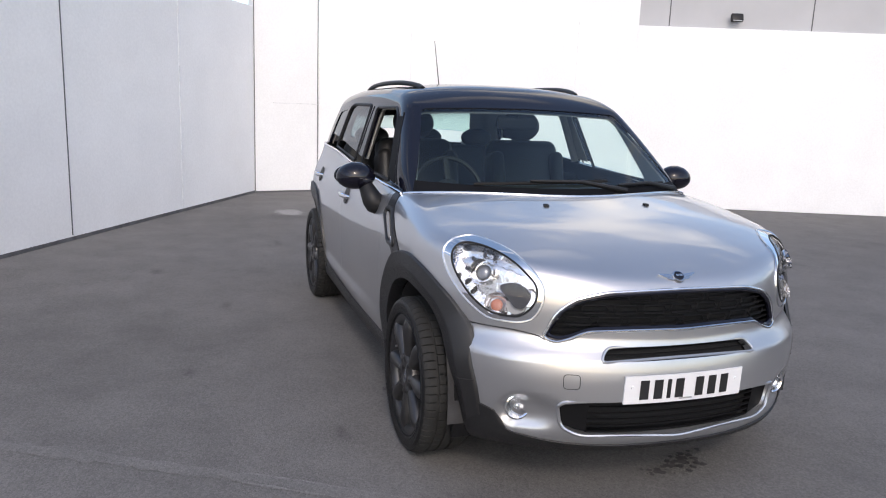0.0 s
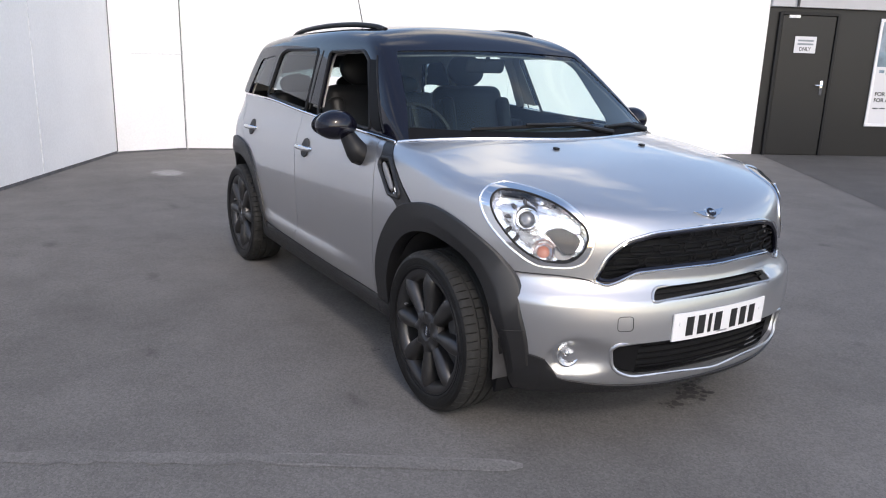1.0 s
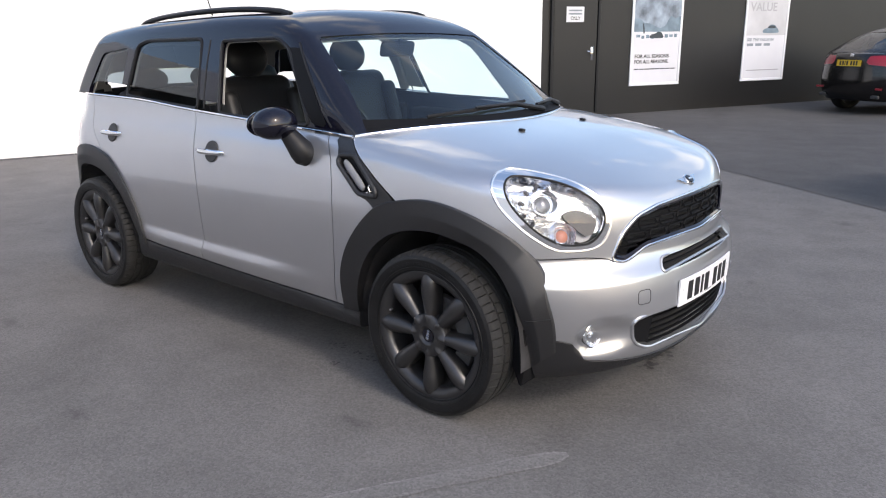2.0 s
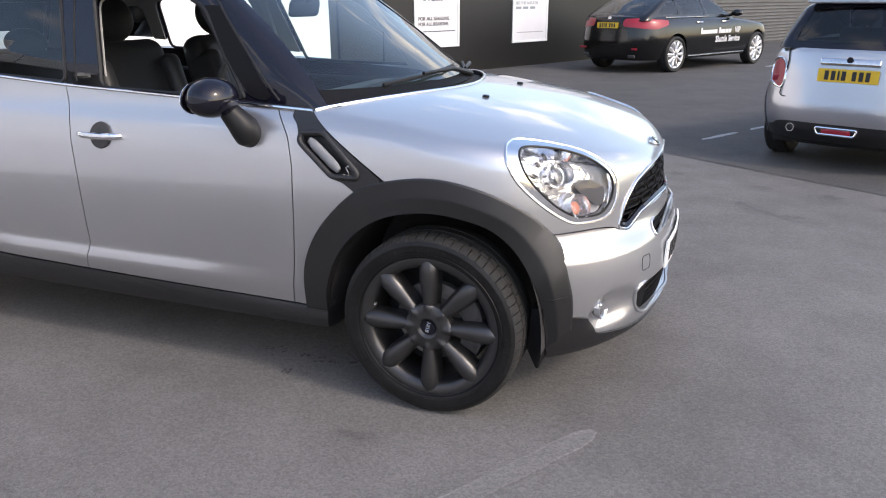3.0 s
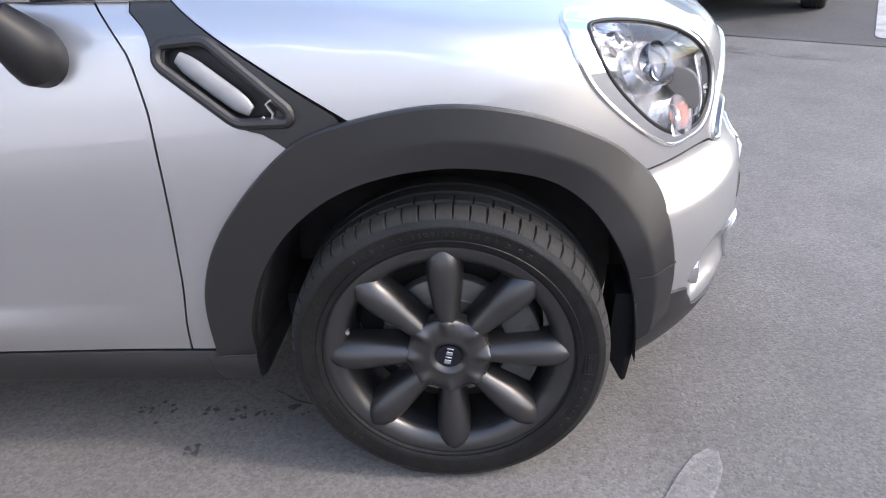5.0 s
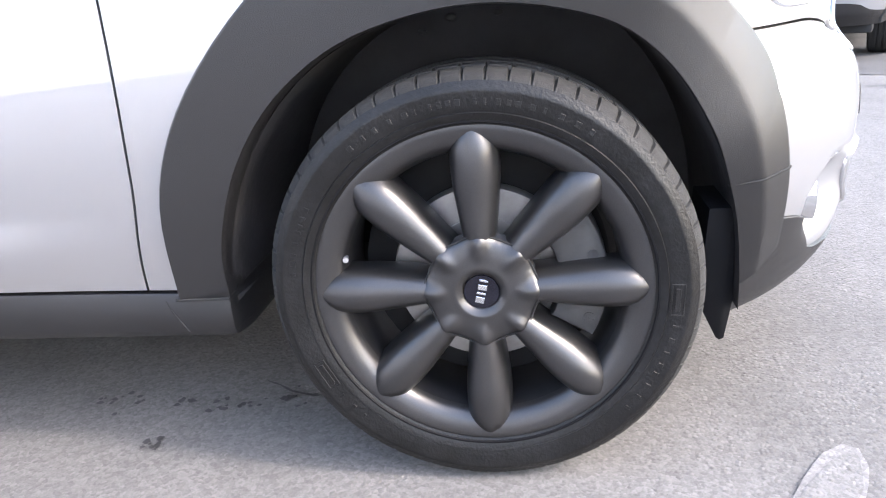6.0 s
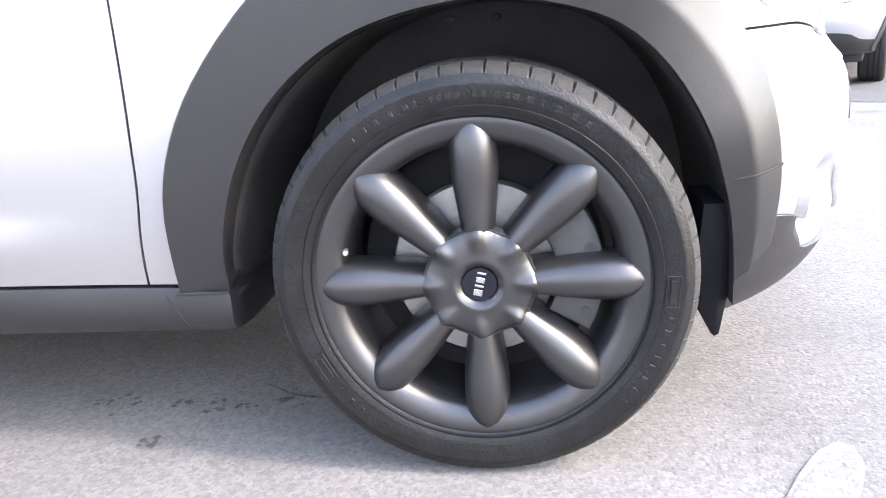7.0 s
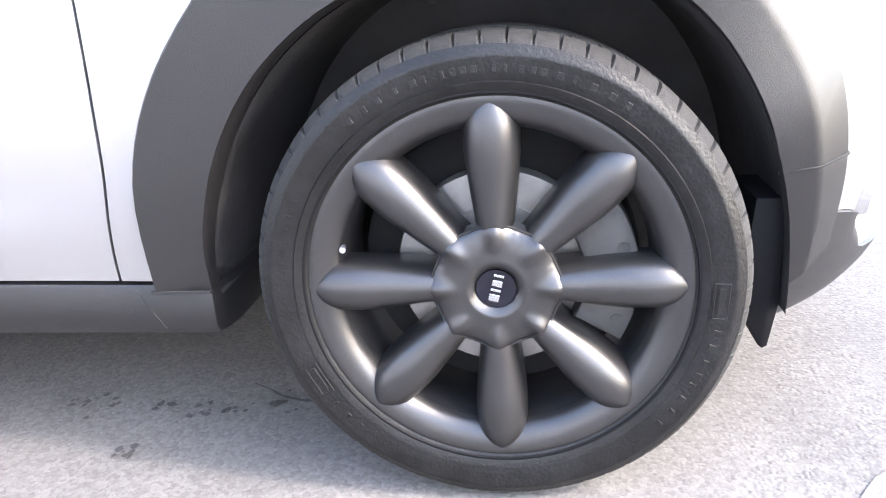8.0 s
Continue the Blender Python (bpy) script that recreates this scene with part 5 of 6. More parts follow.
        for r0, r1 in zip(rows, rows[1:]):
            for j in range(14):
                bm.faces.new((r0[j], r0[j + 1], r1[j + 1], r1[j]))
        part("spoke", bm, rim_mat, wheel, angle=60)
    # hub cap with a scalloped edge
    bm = bmesh.new()
    hub = [(.010, -.0935), (.026, -.0935), (.0275, -.0955), (.037, -.1035), (.0395, -.1045), (.043, -.104), (.050, -.1035), (.056, -.103), (.062, -.1022),
           (.068, -.1008), (.074, -.0988), (.080, -.0962), (.0845, -.0935), (.0864, -.0905), (.0868, -.06)]

    def root(r, th):
        """The swell of the cap over each spoke's root, and none between."""
        d = (math.degrees(th) + 180 / spokes) % (360 / spokes) - 180 / spokes
        return .0118 * math.exp(-(d / 9.5) ** 2) * float(smooth01((r - .046) / .038))

    lathe(bm, hub, 192)
    for v in bm.verts:
        r, th = math.hypot(v.co.x, v.co.z), math.atan2(v.co.z, v.co.x)
        if v.co.y < -.08:
            v.co.y -= root(r, th)
        if r > .08:
            k2 = 1 + .022 * math.cos(spokes * th)
            v.co.x, v.co.z = v.co.x * k2, v.co.z * k2
    part("hub_cap", bm, rim_mat, wheel, angle=40)
    bm = bmesh.new()
    ring = []
    for a in range(0, 360, 3):
        r = .0868 * (1 + .022 * math.cos(spokes * radians(a)))
        ring.append((r * math.cos(radians(a)), -.0912 - root(.0868, radians(a)), r * math.sin(radians(a))))
    tube(bm, ring, .0017, 6, True)
    part("cap_joint", bm, VOID, wheel)
    bm = bmesh.new()
    bmesh.ops.create_cone(bm, cap_ends=True, segments=36, radius1=.027, radius2=.0265, depth=.004, matrix=pose(0, -.0955, 0, 90))
    part("centre_badge", bm, GLOSS_BLACK, wheel)
    bm = bmesh.new()
    lean = pose(0, -.0985, 0, 0, -76, 0)
    for x0, w in ((-.0185, .010), (-.0045, .0035), (.003, .0085), (.0165, .0035)):
        box(bm, (w, .002, .014), lean @ pose(x0 + w / 2, 0, 0), .0006, 1)
    part("badge_bars", bm, SATIN_CHROME, wheel)
    bm = bmesh.new()
    lathe(bm, [(.05, -.02), (.062, -.03), (.095, -.03), (.095, -.026), (.143, -.026), (.145, -.022), (.145, .0), (.05, .0)], 64)
    part("brake_disc", bm, STEEL, wheel, "bright steel brake disc")
    bm = bmesh.new()
    lathe(bm, [(.03, .02), (.20, .025)], 40)
    part("backing_plate", bm, VOID, wheel)
    if detail:
        bm = bmesh.new()
        arc = [(r * math.cos(radians(a)), r * math.sin(radians(a))) for r, aa in ((.192, range(-30, 37, 6)), (.118, range(36, -31, -6))) for a in aa]
        prism(bm, arc, .055, pose(0, -.008, 0, 90), .008)
        caliper = part("brake_caliper", bm, IRON, wheel, "grey brake caliper")
        bm = bmesh.new()
        box(bm, (.030, .030, .10), pose(.150, -.045, 0), .008, 3)
        for z in (-.052, .052):
            tube(bm, [(.165, -.030, z), (.165, -.064, z)], .0095, 10)
        for v in bm.verts:
            v.co = pose(0, 0, 0, 0, 4) @ v.co
        part("caliper_bridge", bm, CALIPER, wheel)
        bm = bmesh.new()
        tube(bm, [(-.214, -.060, .056), (-.206, -.088, .054)], [.006, .0045], 8)
        part("tyre_valve", bm, BRIGHT_ALLOY, wheel)
    return wheel


for x, s in ((0, 1), (0, -1), (-2.595, 1), (-2.595, -1)):
    make_wheel("wheel", car, Matrix.Translation((x, -.7625 * s, .33)) @ (Matrix() if s == 1 else pose(0, 0, 0, 0, 0, 180)), True)

# ---- headlamps
for which, sgn in (("right", 1), ("left", -1)):
    mirror = Matrix.Diagonal((1, sgn, 1, 1))
    base = Matrix(((*[LAMP_U[0], LAMP_V[0], LAMP_N[0]], LAMP_C[0]), (LAMP_U[1], LAMP_V[1], LAMP_N[1], LAMP_C[1]), (LAMP_U[2], LAMP_V[2], LAMP_N[2], LAMP_C[2]), (0, 0, 0, 1)))
    near = cut(hull, lambda v: in_lamp(v, RING))
    bez = cut(near, lambda v: -in_lamp(v, LENS_O))
    lamp_ob = panel("headlamp", bez, body_form, CHROME, car, "clear headlamp in a chrome bezel", depth=.075, side=which, proud=.002)
    lens_m = cut(near, lambda v: in_lamp(v, LENS_O, .002))
    g = panel("lens", lens_m, body_form, LENS, lamp_ob, side=which, depth=.003, proud=-.001)
    g.visible_shadow = False
    panel("reflector", lens_m, body_form, REFLECTOR, lamp_ob, side=which, depth=.0, proud=-.046)

    def lamp_piece(name, bm, mat, label=""):
        for v in bm.verts:
            v.co = mirror @ (base @ v.co)
        return part(name, bm, mat, lamp_ob, label)

    def behind(u, w, d):
        """The depth in the lamp's own axes, d behind its lens."""
        q = cast(np.array(base @ Vector((u, w, -.2))), np.array(LAMP_N), body_form)
        return float((q - np.array(LAMP_C)) @ np.array(LAMP_N)) - d

    bm = bmesh.new()
    m0 = pose(-.033, .030, -.02, 90)
    lathe(bm, [(.029, -.030), (.037, -.034), (.041, -.028), (.042, .03)], 32, m0)
    lamp_piece("projector_ring", bm, CHROME)
    bm = bmesh.new()
    ball(bm, m0 @ Matrix.Translation((0, -.018, 0)) @ Matrix.Diagonal((.031, .018, .031, 1)), 20)
    lamp_piece("projector_lens", bm, PROJECTOR)
    bm = bmesh.new()
    lathe(bm, [(.043, -.016), (.049, -.016), (.050, .01)], 40, pose(-.033, .030, -.028, 90))
    lamp_piece("projector_collar", bm, REFLECTOR)
    for a in (62, 98, 134, 170, 206, 242):
        bm = bmesh.new()
        u, w = -.033 + .070 * math.cos(radians(a)), .030 + .070 * math.sin(radians(a))
        ball(bm, pose(u, w, behind(u, w, .043), 0, 0, a) @ Matrix.Diagonal((.013, .0075, .003, 1)), 12)
        lamp_piece("dark_slot", bm, LAMP_DARK)
    bm = bmesh.new()
    m1 = pose(.032, -.082, behind(.032, -.086, .026), 90)
    lathe(bm, [(.002, .004), (.024, -.004), (.035, -.016), (.040, -.017), (.041, .03)], 32, m1)
    lamp_piece("indicator_cup", bm, REFLECTOR)
    bm = bmesh.new()
    ball(bm, m1 @ Matrix.Translation((0, -.006, 0)) @ Matrix.Diagonal((.023, .012, .023, 1)), 20)
    lamp_piece("indicator_bulb", bm, AMBER, "orange indicator bulb")
    bm = bmesh.new()
    ball(bm, m1 @ Matrix.Translation((0, -.010, 0)) @ Matrix.Diagonal((.037, .019, .037, 1)), 22)
    lamp_piece("indicator_dome", bm, LENS).visible_shadow = False
    # dark leaf behind the lens: a dark reflection painted in as a shape
    bm = bmesh.new()
    prism(bm, rounded([(.040, -.010), (.090, .004), (.138, -.014), (.160, -.040), (.140, -.082), (.108, -.088), (.078, -.062), (.050, -.034)], 4), .004, pose(0, 0, behind(.10, -.04, .029)))
    lamp_piece("dark_panel", bm, LAMP_DARK)
    bm = bmesh.new()
    prism(bm, rounded([(.070, -.062), (.128, -.064), (.145, -.075), (.128, -.100), (.098, -.108), (.075, -.095)], 4), .006, pose(0, 0, behind(.12, -.085, .034)))
    lamp_piece("white_panel", bm, WHITE_LAMP)
    bm = bmesh.new()
    ball(bm, pose(.150, -.046, behind(.150, -.046, .026)) @ Matrix.Diagonal((.028, .036, .005, 1)), 24)
    lamp_piece("position_reflector", bm, REFLECTOR)
    bm = bmesh.new()
    loop = [mirror @ Vector(p) for p in cast(np.array([base @ Vector((u, w, -.2)) for u, w in LENS_O * .998]), np.array(LAMP_N), body_form)]
    tube(bm, loop, .0042, 8, True)
    part("lens_seal", bm, TRIM_BLACK, lamp_ob)
    bm = bmesh.new()
    loop = [mirror @ Vector(p) for p in cast(np.array([base @ Vector((u, w, -.2)) for u, w in RING * 1.0]), np.array(LAMP_N), body_form)]
    tube(bm, loop, .0055, 6, True)
    part("outer_bead", bm, SATIN_CHROME, lamp_ob)

# ---- grille, slots, plate
grille = panel("grille", cut(hull, lambda v: in_front(v, GRILLE_O * 1.0)), body_form, VOID, car, "black mesh radiator grille with chrome surround", side="both", depth=.002, proud=-.05)
full_o = GRILLE_O
bm = bmesh.new()
tube(bm, [tuple(p) for p in front_at(full_o[:, 0], full_o[:, 1])], .0062, 8, True)
part("grille_surround", bm, SATIN_CHROME, grille, "chrome grille surround")
bm = bmesh.new()
ins = full_o + (np.array([0, .742]) - full_o) * np.array([.025, .10])
tube(bm, [tuple(p - (.008, 0, 0)) for p in front_at(ins[:, 0], ins[:, 1])], .010, 6, True)
part("grille_liner", bm, GLOSS_BLACK, grille)


def bars_in(outline, zs, parent, back, r, mat, name, reach=1.0):
    ys = np.linspace(-.54, .54, 109)
    for z in zs:
        ok = (inside(ys, np.full_like(ys, z), outline) < -.006) & (np.abs(ys) < reach)
        run = []
        for y, good in list(zip(ys, ok)) + [(0, False)]:
            if good:
                run.append(y)
            elif run:
                if len(run) > 3:
                    p = front_at(np.array(run), np.full(len(run), z))
                    bm = bmesh.new()
                    tube(bm, [(q[0] - back, q[1], q[2]) for q in p], r, 6, squash=1.9)
                    part(name, bm, mat, parent)
                run = []


bars_in(GRILLE_O, np.linspace(.663, .818, 8), grille, .026, .0042, MESH_BLACK, "slat")
# raised hexagon frames in the mesh
for row, z in enumerate((.674, .718, .762, .803)):
    for i in range(-4, 5):
        y = i * .112 + (.056 if row % 2 else 0)
        hexo = np.array([(y - .047, z), (y - .038, z + .015), (y + .038, z + .015), (y + .047, z), (y + .038, z - .015), (y - .038, z - .015)])
        if inside(hexo[:, 0], hexo[:, 1], GRILLE_O).max() < -.008:
            bm = bmesh.new()
            tube(bm, [(q[0] - .018, q[1], q[2]) for q in front_at(hexo[:, 0], hexo[:, 1])], .0032, 5, True)
            part("mesh_frame", bm, MESH_BLACK, grille)
slot = panel("air_slot", cut(hull, lambda v: in_front(v, SLOT_O)), body_form, VOID, car, "narrow black air slot", side="both", depth=.002, proud=-.04)
bars_in(SLOT_O, (.602, .617), slot, .024, .003, MESH_BLACK, "slat")
low = panel("lower_grille", cut(hull, lambda v: in_front(v, LOWER_O)), body_form, VOID, car, "black lower bumper grille", side="both", depth=.002, proud=-.06)
bars_in(LOWER_O, (.31, .335, .36, .385, .41, .432), low, .03, .004, MESH_BLACK, "slat", .365)
for sgn in (1, -1):
    bm = bmesh.new()
    o = np.array([(-.456 * sgn, .418), (-.446 * sgn, .337), (-.36 * sgn, .313), (-.36 * sgn, .425)])
    p = front_at(o[:, 0], o[:, 1])
    f = [bm.verts.new((q[0] - .022, q[1], q[2])) for q in p]
    b = [bm.verts.new((q[0] - .055, q[1], q[2])) for q in p]
    bm.faces.new(f)
    for j in range(4):
        bm.faces.new((f[j], f[(j + 1) % 4], b[(j + 1) % 4], b[j]))
    part("duct_cover", bm, MESH_BLACK, low)
    # fog lamp
    p = front_at(-.582 * sgn, .384) - np.array([.011, 0, 0])
    nrm = np.array([.98, -.2 * sgn, .03])
    mm = look(Vector(p), Vector(p) - Vector(nrm)) @ Matrix.Translation((0, 0, .010)) @ Matrix.Diagonal((1.14, 1.14, 1.0, 1))
    bm = bmesh.new()
    lathe(bm, [(.034, -.010), (.038, -.015), (.043, -.013), (.0445, -.004), (.045, .03)], 40, mm @ pose(0, 0, 0, -90))
    fog = part("fog_lamp", bm, CHROME, car, "round fog lamp in a chrome ring")
    bm = bmesh.new()
    ball(bm, mm @ Matrix.Translation((0, 0, .002)) @ Matrix.Diagonal((.035, .035, .013, 1)), 24)
    part("lens", bm, LENS, fog)
    bm = bmesh.new()
    lathe(bm, [(.004, .022), (.02, .014), (.035, -.006)], 28, mm @ pose(0, 0, 0, -90))
    part("reflector", bm, SATIN_CHROME, fog)
    bm = bmesh.new()
    ball(bm, mm @ Matrix.Translation((0, 0, -.005)) @ Matrix.Diagonal((.012, .012, .014, 1)), 12)
    part("bulb", bm, SATIN_CHROME, fog)
    # washer jets
    q = cast(np.array([.005, -.25 * sgn, .7]), np.array([0, 0, 1.0]), body_form)
    bm = bmesh.new()
    box(bm, (.024, .022, .012), Matrix.Translation(q + (0, 0, .003)) @ pose(0, 0, 0, 0, 8), .004)
    part("washer_jet", bm, TRIM_BLACK, car)
# lip of the lower mouth and edge of the slot catch the light as rolled edges
bm = bmesh.new()
tube(bm, [tuple(p) for p in front_at(LOWER_O[:, 0], LOWER_O[:, 1])], .007, 8, True)
part("mouth_edge", bm, SILVER, bumper)
bm = bmesh.new()
tube(bm, [tuple(p) for p in front_at(SLOT_O[:, 0], SLOT_O[:, 1])], .006, 8, True)
part("slot_edge", bm, SILVER, bumper)
# tow eye cover
bm = bmesh.new()
sq = round_corners([(-.464, .488), (-.408, .488), (-.408, .541), (-.464, .541)], .014, 4)
tube(bm, [tuple(p) for p in front_at(sq[:, 0], sq[:, 1])], .0016, 5, True)
part("tow_cover_joint", bm, IRON, bumper)

def number_plate(parent, m, mat, w=.505, h=.106, bend=0.0):
    """A plate whose characters are plain bars."""
    def bowed(bm):
        for v in bm.verts:
            v.co.x -= bend * v.co.y ** 2
        return bm

    bm = bmesh.new()
    rings = [[bm.verts.new(m @ Vector((.003 * a, w * (q / 12 - .5), h / 2 * b))) for a, b in ((-1, -1), (1, -1), (1, 1), (-1, 1))] for q in range(13)]
    for r0, r1 in zip(rings, rings[1:]):
        for j in range(4):
            bm.faces.new((r0[j], r0[(j + 1) % 4], r1[(j + 1) % 4], r1[j]))
    bm.faces.new(rings[0][::-1])
    bm.faces.new(rings[-1])
    bmesh.ops.recalc_face_normals(bm, faces=bm.faces)
    pl = part("number_plate", bowed(bm), mat, parent, "reflective number plate with dark characters", smooth=False)
    y = -w / 2 + .055
    for i in range(7):
        bw = .044 if i != 2 else .020
        bm = bmesh.new()
        box(bm, (.0022, bw * .8, .074), m @ pose(.0050, (y + bw / 2), 0), .0008, 1)
        part("character_bar", bowed(bm), PLATE_INK, pl, smooth=False)
        y += bw + .012 + (.030 if i == 3 else 0)
    for s in (-1, 1):
        bm = bmesh.new()
        bmesh.ops.create_cone(bm, cap_ends=True, segments=12, radius1=.007, radius2=.006, depth=.003, matrix=m @ pose(.0042, s * (w / 2 - .03), .012, 0, 90))
        part("screw_cap", bowed(bm), PLATE_WHITE if mat == PLATE_WHITE else PLATE_YELLOW, pl)
    return pl


number_plate(car, pose(.7440, 0, .487, 0, 2), PLATE_WHITE, bend=.24)
bm = bmesh.new()
box(bm, (.02, .34, .09), pose(.726, 0, .487), .004)
part("plate_plinth", bm, TRIM_BLACK, car)
# winged badge on the bonnet
q = front_at(0.0, .872)
nb = slope(q[None], body_form)[0]
mb = look(Vector(q), Vector(q) - Vector(nb), 0)
bm = bmesh.new()
bmesh.ops.create_cone(bm, cap_ends=True, segments=28, radius1=.027, radius2=.024, depth=.008, matrix=mb @ Matrix.Translation((0, 0, .005)))
badge = part("bonnet_badge", bm, SATIN_CHROME, car, "small winged chrome badge")
bm = bmesh.new()
bmesh.ops.create_cone(bm, cap_ends=True, segments=28, radius1=.0185, radius2=.0185, depth=.003, matrix=mb @ Matrix.Translation((0, 0, .0105)))
part("badge_centre", bm, GLOSS_BLACK, badge)
for k2 in range(4):
    bm = bmesh.new()
    box(bm, (.0042, .0085, .003), mb @ Matrix.Translation((-.0105 + .007 * k2, 0, .0125)), .001)
    part("badge_bar", bm, CHROME, badge)
for s in (-1, 1):
    for k2 in range(3):
        bm = bmesh.new()
        prism(bm, rounded([(s * .025, .012 - k2 * .010), (s * (.075 - k2 * .012), .017 - k2 * .010), (s * (.07 - k2 * .012), .009 - k2 * .009), (s * .026, .004 - k2 * .009)], 4), .004, mb @ Matrix.Translation((0, 0, .001)))
        part("wing_bar", bm, SATIN_CHROME, badge)

# ---- mirrors
for sgn in (1, -1):
    c = Vector((-.755, -.932, 1.097))
    bm = bmesh.new()
    ball(bm, Matrix.Translation(c) @ pose(0, 0, 0, 0, 4, -8) @ Matrix.Diagonal((.082, .098, .068, 1)), 32)
    for v in bm.verts:
        d = v.co - c
        if d.x < -.045:
            v.co.x = c.x - .045 + (d.x + .045) * .15
        v.co.z -= .10 * max(0, -d.y - .02) ** 1.2
        v.co.y *= sgn
    mir = part("door_mirror", bm, GLOSS_BLACK, car, "gloss black door mirror")
    bm = bmesh.new()
    tube(bm, [(-.745, sgn * -.895, 1.075), (-.725, sgn * -.885, 1.045), (-.70, sgn * -.872, 1.01), (-.685, sgn * -.86, .985), (-.68, sgn * -.85, .965), (-.68, sgn * -.83, .955)], [.036, .037, .045, .052, .051, .045], 20)
    part("mirror_foot", bm, TRIM_BLACK, mir, "satin black mirror foot")
    bm = bmesh.new()
    bmesh.ops.create_cone(bm, cap_ends=True, segments=32, radius1=.055, radius2=.055, depth=.003, matrix=Matrix.Translation((-.807, sgn * -.945, 1.095)) @ pose(0, 0, 0, 0, 90) @ Matrix.Diagonal((1, 1.6, 1, 1)))
    part("mirror_glass", bm, CHROME, mir)

# ---- wipers
def screen_at(y, z, lift=.012):
    o = np.array([-1.3, y, z], float)
    p = cast(o, np.array([1.0, 0, 0]), cabin_form)
    return tuple(p + slope(p[None], cabin_form)[0] * lift)


for pts, pivot in ((((-.46, 1.098), (-.2, 1.108), (.05, 1.115), (.22, 1.118)), (.30, 1.075)), (((.26, 1.092), (.42, 1.10), (.60, 1.10)), (.66, 1.072))):
    bm = bmesh.new()
    line = [screen_at(y, z, .010) for y, z in pts]
    tube(bm, line, .008, 6, squash=.7)
    wip = part("wiper", bm, TRIM_BLACK, car, "black windscreen wiper")
    bm = bmesh.new()
    mid = pts[len(pts) // 2 - 1]
    tube(bm, [screen_at(*pivot, .012), screen_at((pivot[0] + mid[0]) / 2, (pivot[1] + mid[1]) / 2 + .008, .032), screen_at(*mid, .022)], [.014, .010, .007], 8)
    part("wiper_arm", bm, TRIM_BLACK, wip)

# ---- inside the car
bm = bmesh.new()
box(bm, (.42, 1.36, .18), pose(-.72, 0, .93, 0, -4), .06, 4)
box(bm, (.30, 1.30, .30), pose(-.70, 0, .78), .05, 3)
part("dashboard", bm, DASH, car, "dark dashboard")
bm = bmesh.new()
lathe(bm, [(.178, -.012), (.190, -.016), (.199, -.006), (.199, .006), (.190, .014), (.178, .010)], 48, pose(-.98, -.36, 1.0, 0, 0, 90) @ pose(0, 0, 0, -28), close=True)
ball(bm, pose(-.985, -.36, 1.0, 0, 0, 90) @ pose(0, 0, 0, -28) @ Matrix.Diagonal((.075, .03, .062, 1)), 20)
for a in (0, 180, 270):
    box(bm, (.13, .016, .032), pose(-.98, -.36, 1.0, 0, 0, 90) @ pose(0, 0, 0, -28) @ pose(0, 0, 0, 0, a) @ pose(.12, 0, 0), .006)
part("steering_wheel", bm, DASH, car, "dark three-spoke steering wheel")
for y in (-.37, .37):
    bm = bmesh.new()
    box(bm, (.16, .50, .70), pose(-1.60, y, .90, 0, -16), .07, 4)
    seat = part("front_seat", bm, SEAT, car, "black leather front seat")
    bm = bmesh.new()
    box(bm, (.50, .50, .16), pose(-1.28, y, .56, 0, -6), .06, 3)
    part("seat_cushion", bm, SEAT, seat)
    for s in (-1, 1):
        bm = bmesh.new()
        box(bm, (.20, .09, .56), pose(-1.56, y + s * .21, .89, 0, -16), .04, 3)
        part("side_bolster", bm, SEAT, seat)
    bm = bmesh.new()
    ball(bm, pose(-1.70, y, 1.335, 0, -10) @ Matrix.Diagonal((.06, .135, .105, 1)), 24)
    part("headrest", bm, SEAT, seat)
    bm = bmesh.new()
    for s in (-.05, .05):
        tube(bm, [(-1.685, y + s, 1.16), (-1.70, y + s, 1.27)], .007, 8)
    part("headrest_posts", bm, CHROME, seat)
bm = bmesh.new()
box(bm, (.46, 1.30, .16), pose(-2.25, 0, .58, 0, -6), .05, 3)
box(bm, (.14, 1.28, .60), pose(-2.52, 0, .86, 0, -18), .05, 3)
bench = part("rear_bench", bm, SEAT, car, "black rear bench")
for y in (-.42, 0, .42):
    bm = bmesh.new()
    ball(bm, pose(-2.64, y, 1.20, 0, -14) @ Matrix.Diagonal((.05, .13, .075, 1)), 18)
    part("headrest", bm, SEAT, bench)
bm = bmesh.new()
box(bm, (2.4, 1.34, .03), pose(-1.7, 0, .36), .01, 1)
box(bm, (.9, .22, .26), pose(-1.35, 0, .48), .04)
box(bm, (.02, 1.3, .7), pose(-.5, 0, .62), .005, 1)
part("cabin_floor", bm, DASH, car)
bm = bmesh.new()
box(bm, (.03, .24, .075), pose(-.93, 0, 1.375, 0, 14, 0), .02, 3)
tube(bm, [(-.91, 0, 1.40), (-.90, 0, 1.45)], .012)
part("rear_view_mirror", bm, DASH, car)
for s in (-1, 1):
    bm = bmesh.new()
    box(bm, (.9, .06, .62), pose(-1.05, s * .735, .70), .03, 3)
    box(bm, (.72, .06, .62), pose(-1.92, s * .735, .72), .03, 3)
    box(bm, (.5, .07, .05), pose(-1.15, s * .69, .86), .02, 3)
    part("door_card", bm, DASH, car)
    bm = bmesh.new()
    p0, p1 = side_at(-1.545, 1.12, cabin_form), side_at(-1.565, 1.42, cabin_form)
    tube(bm, [(p[0], s * (p[1] + .05), p[2]) for p in (p0, (p0 + p1) / 2, p1)], .035, 10, squash=.6)
    part("pillar_trim", bm, PILLAR_TRIM, car)


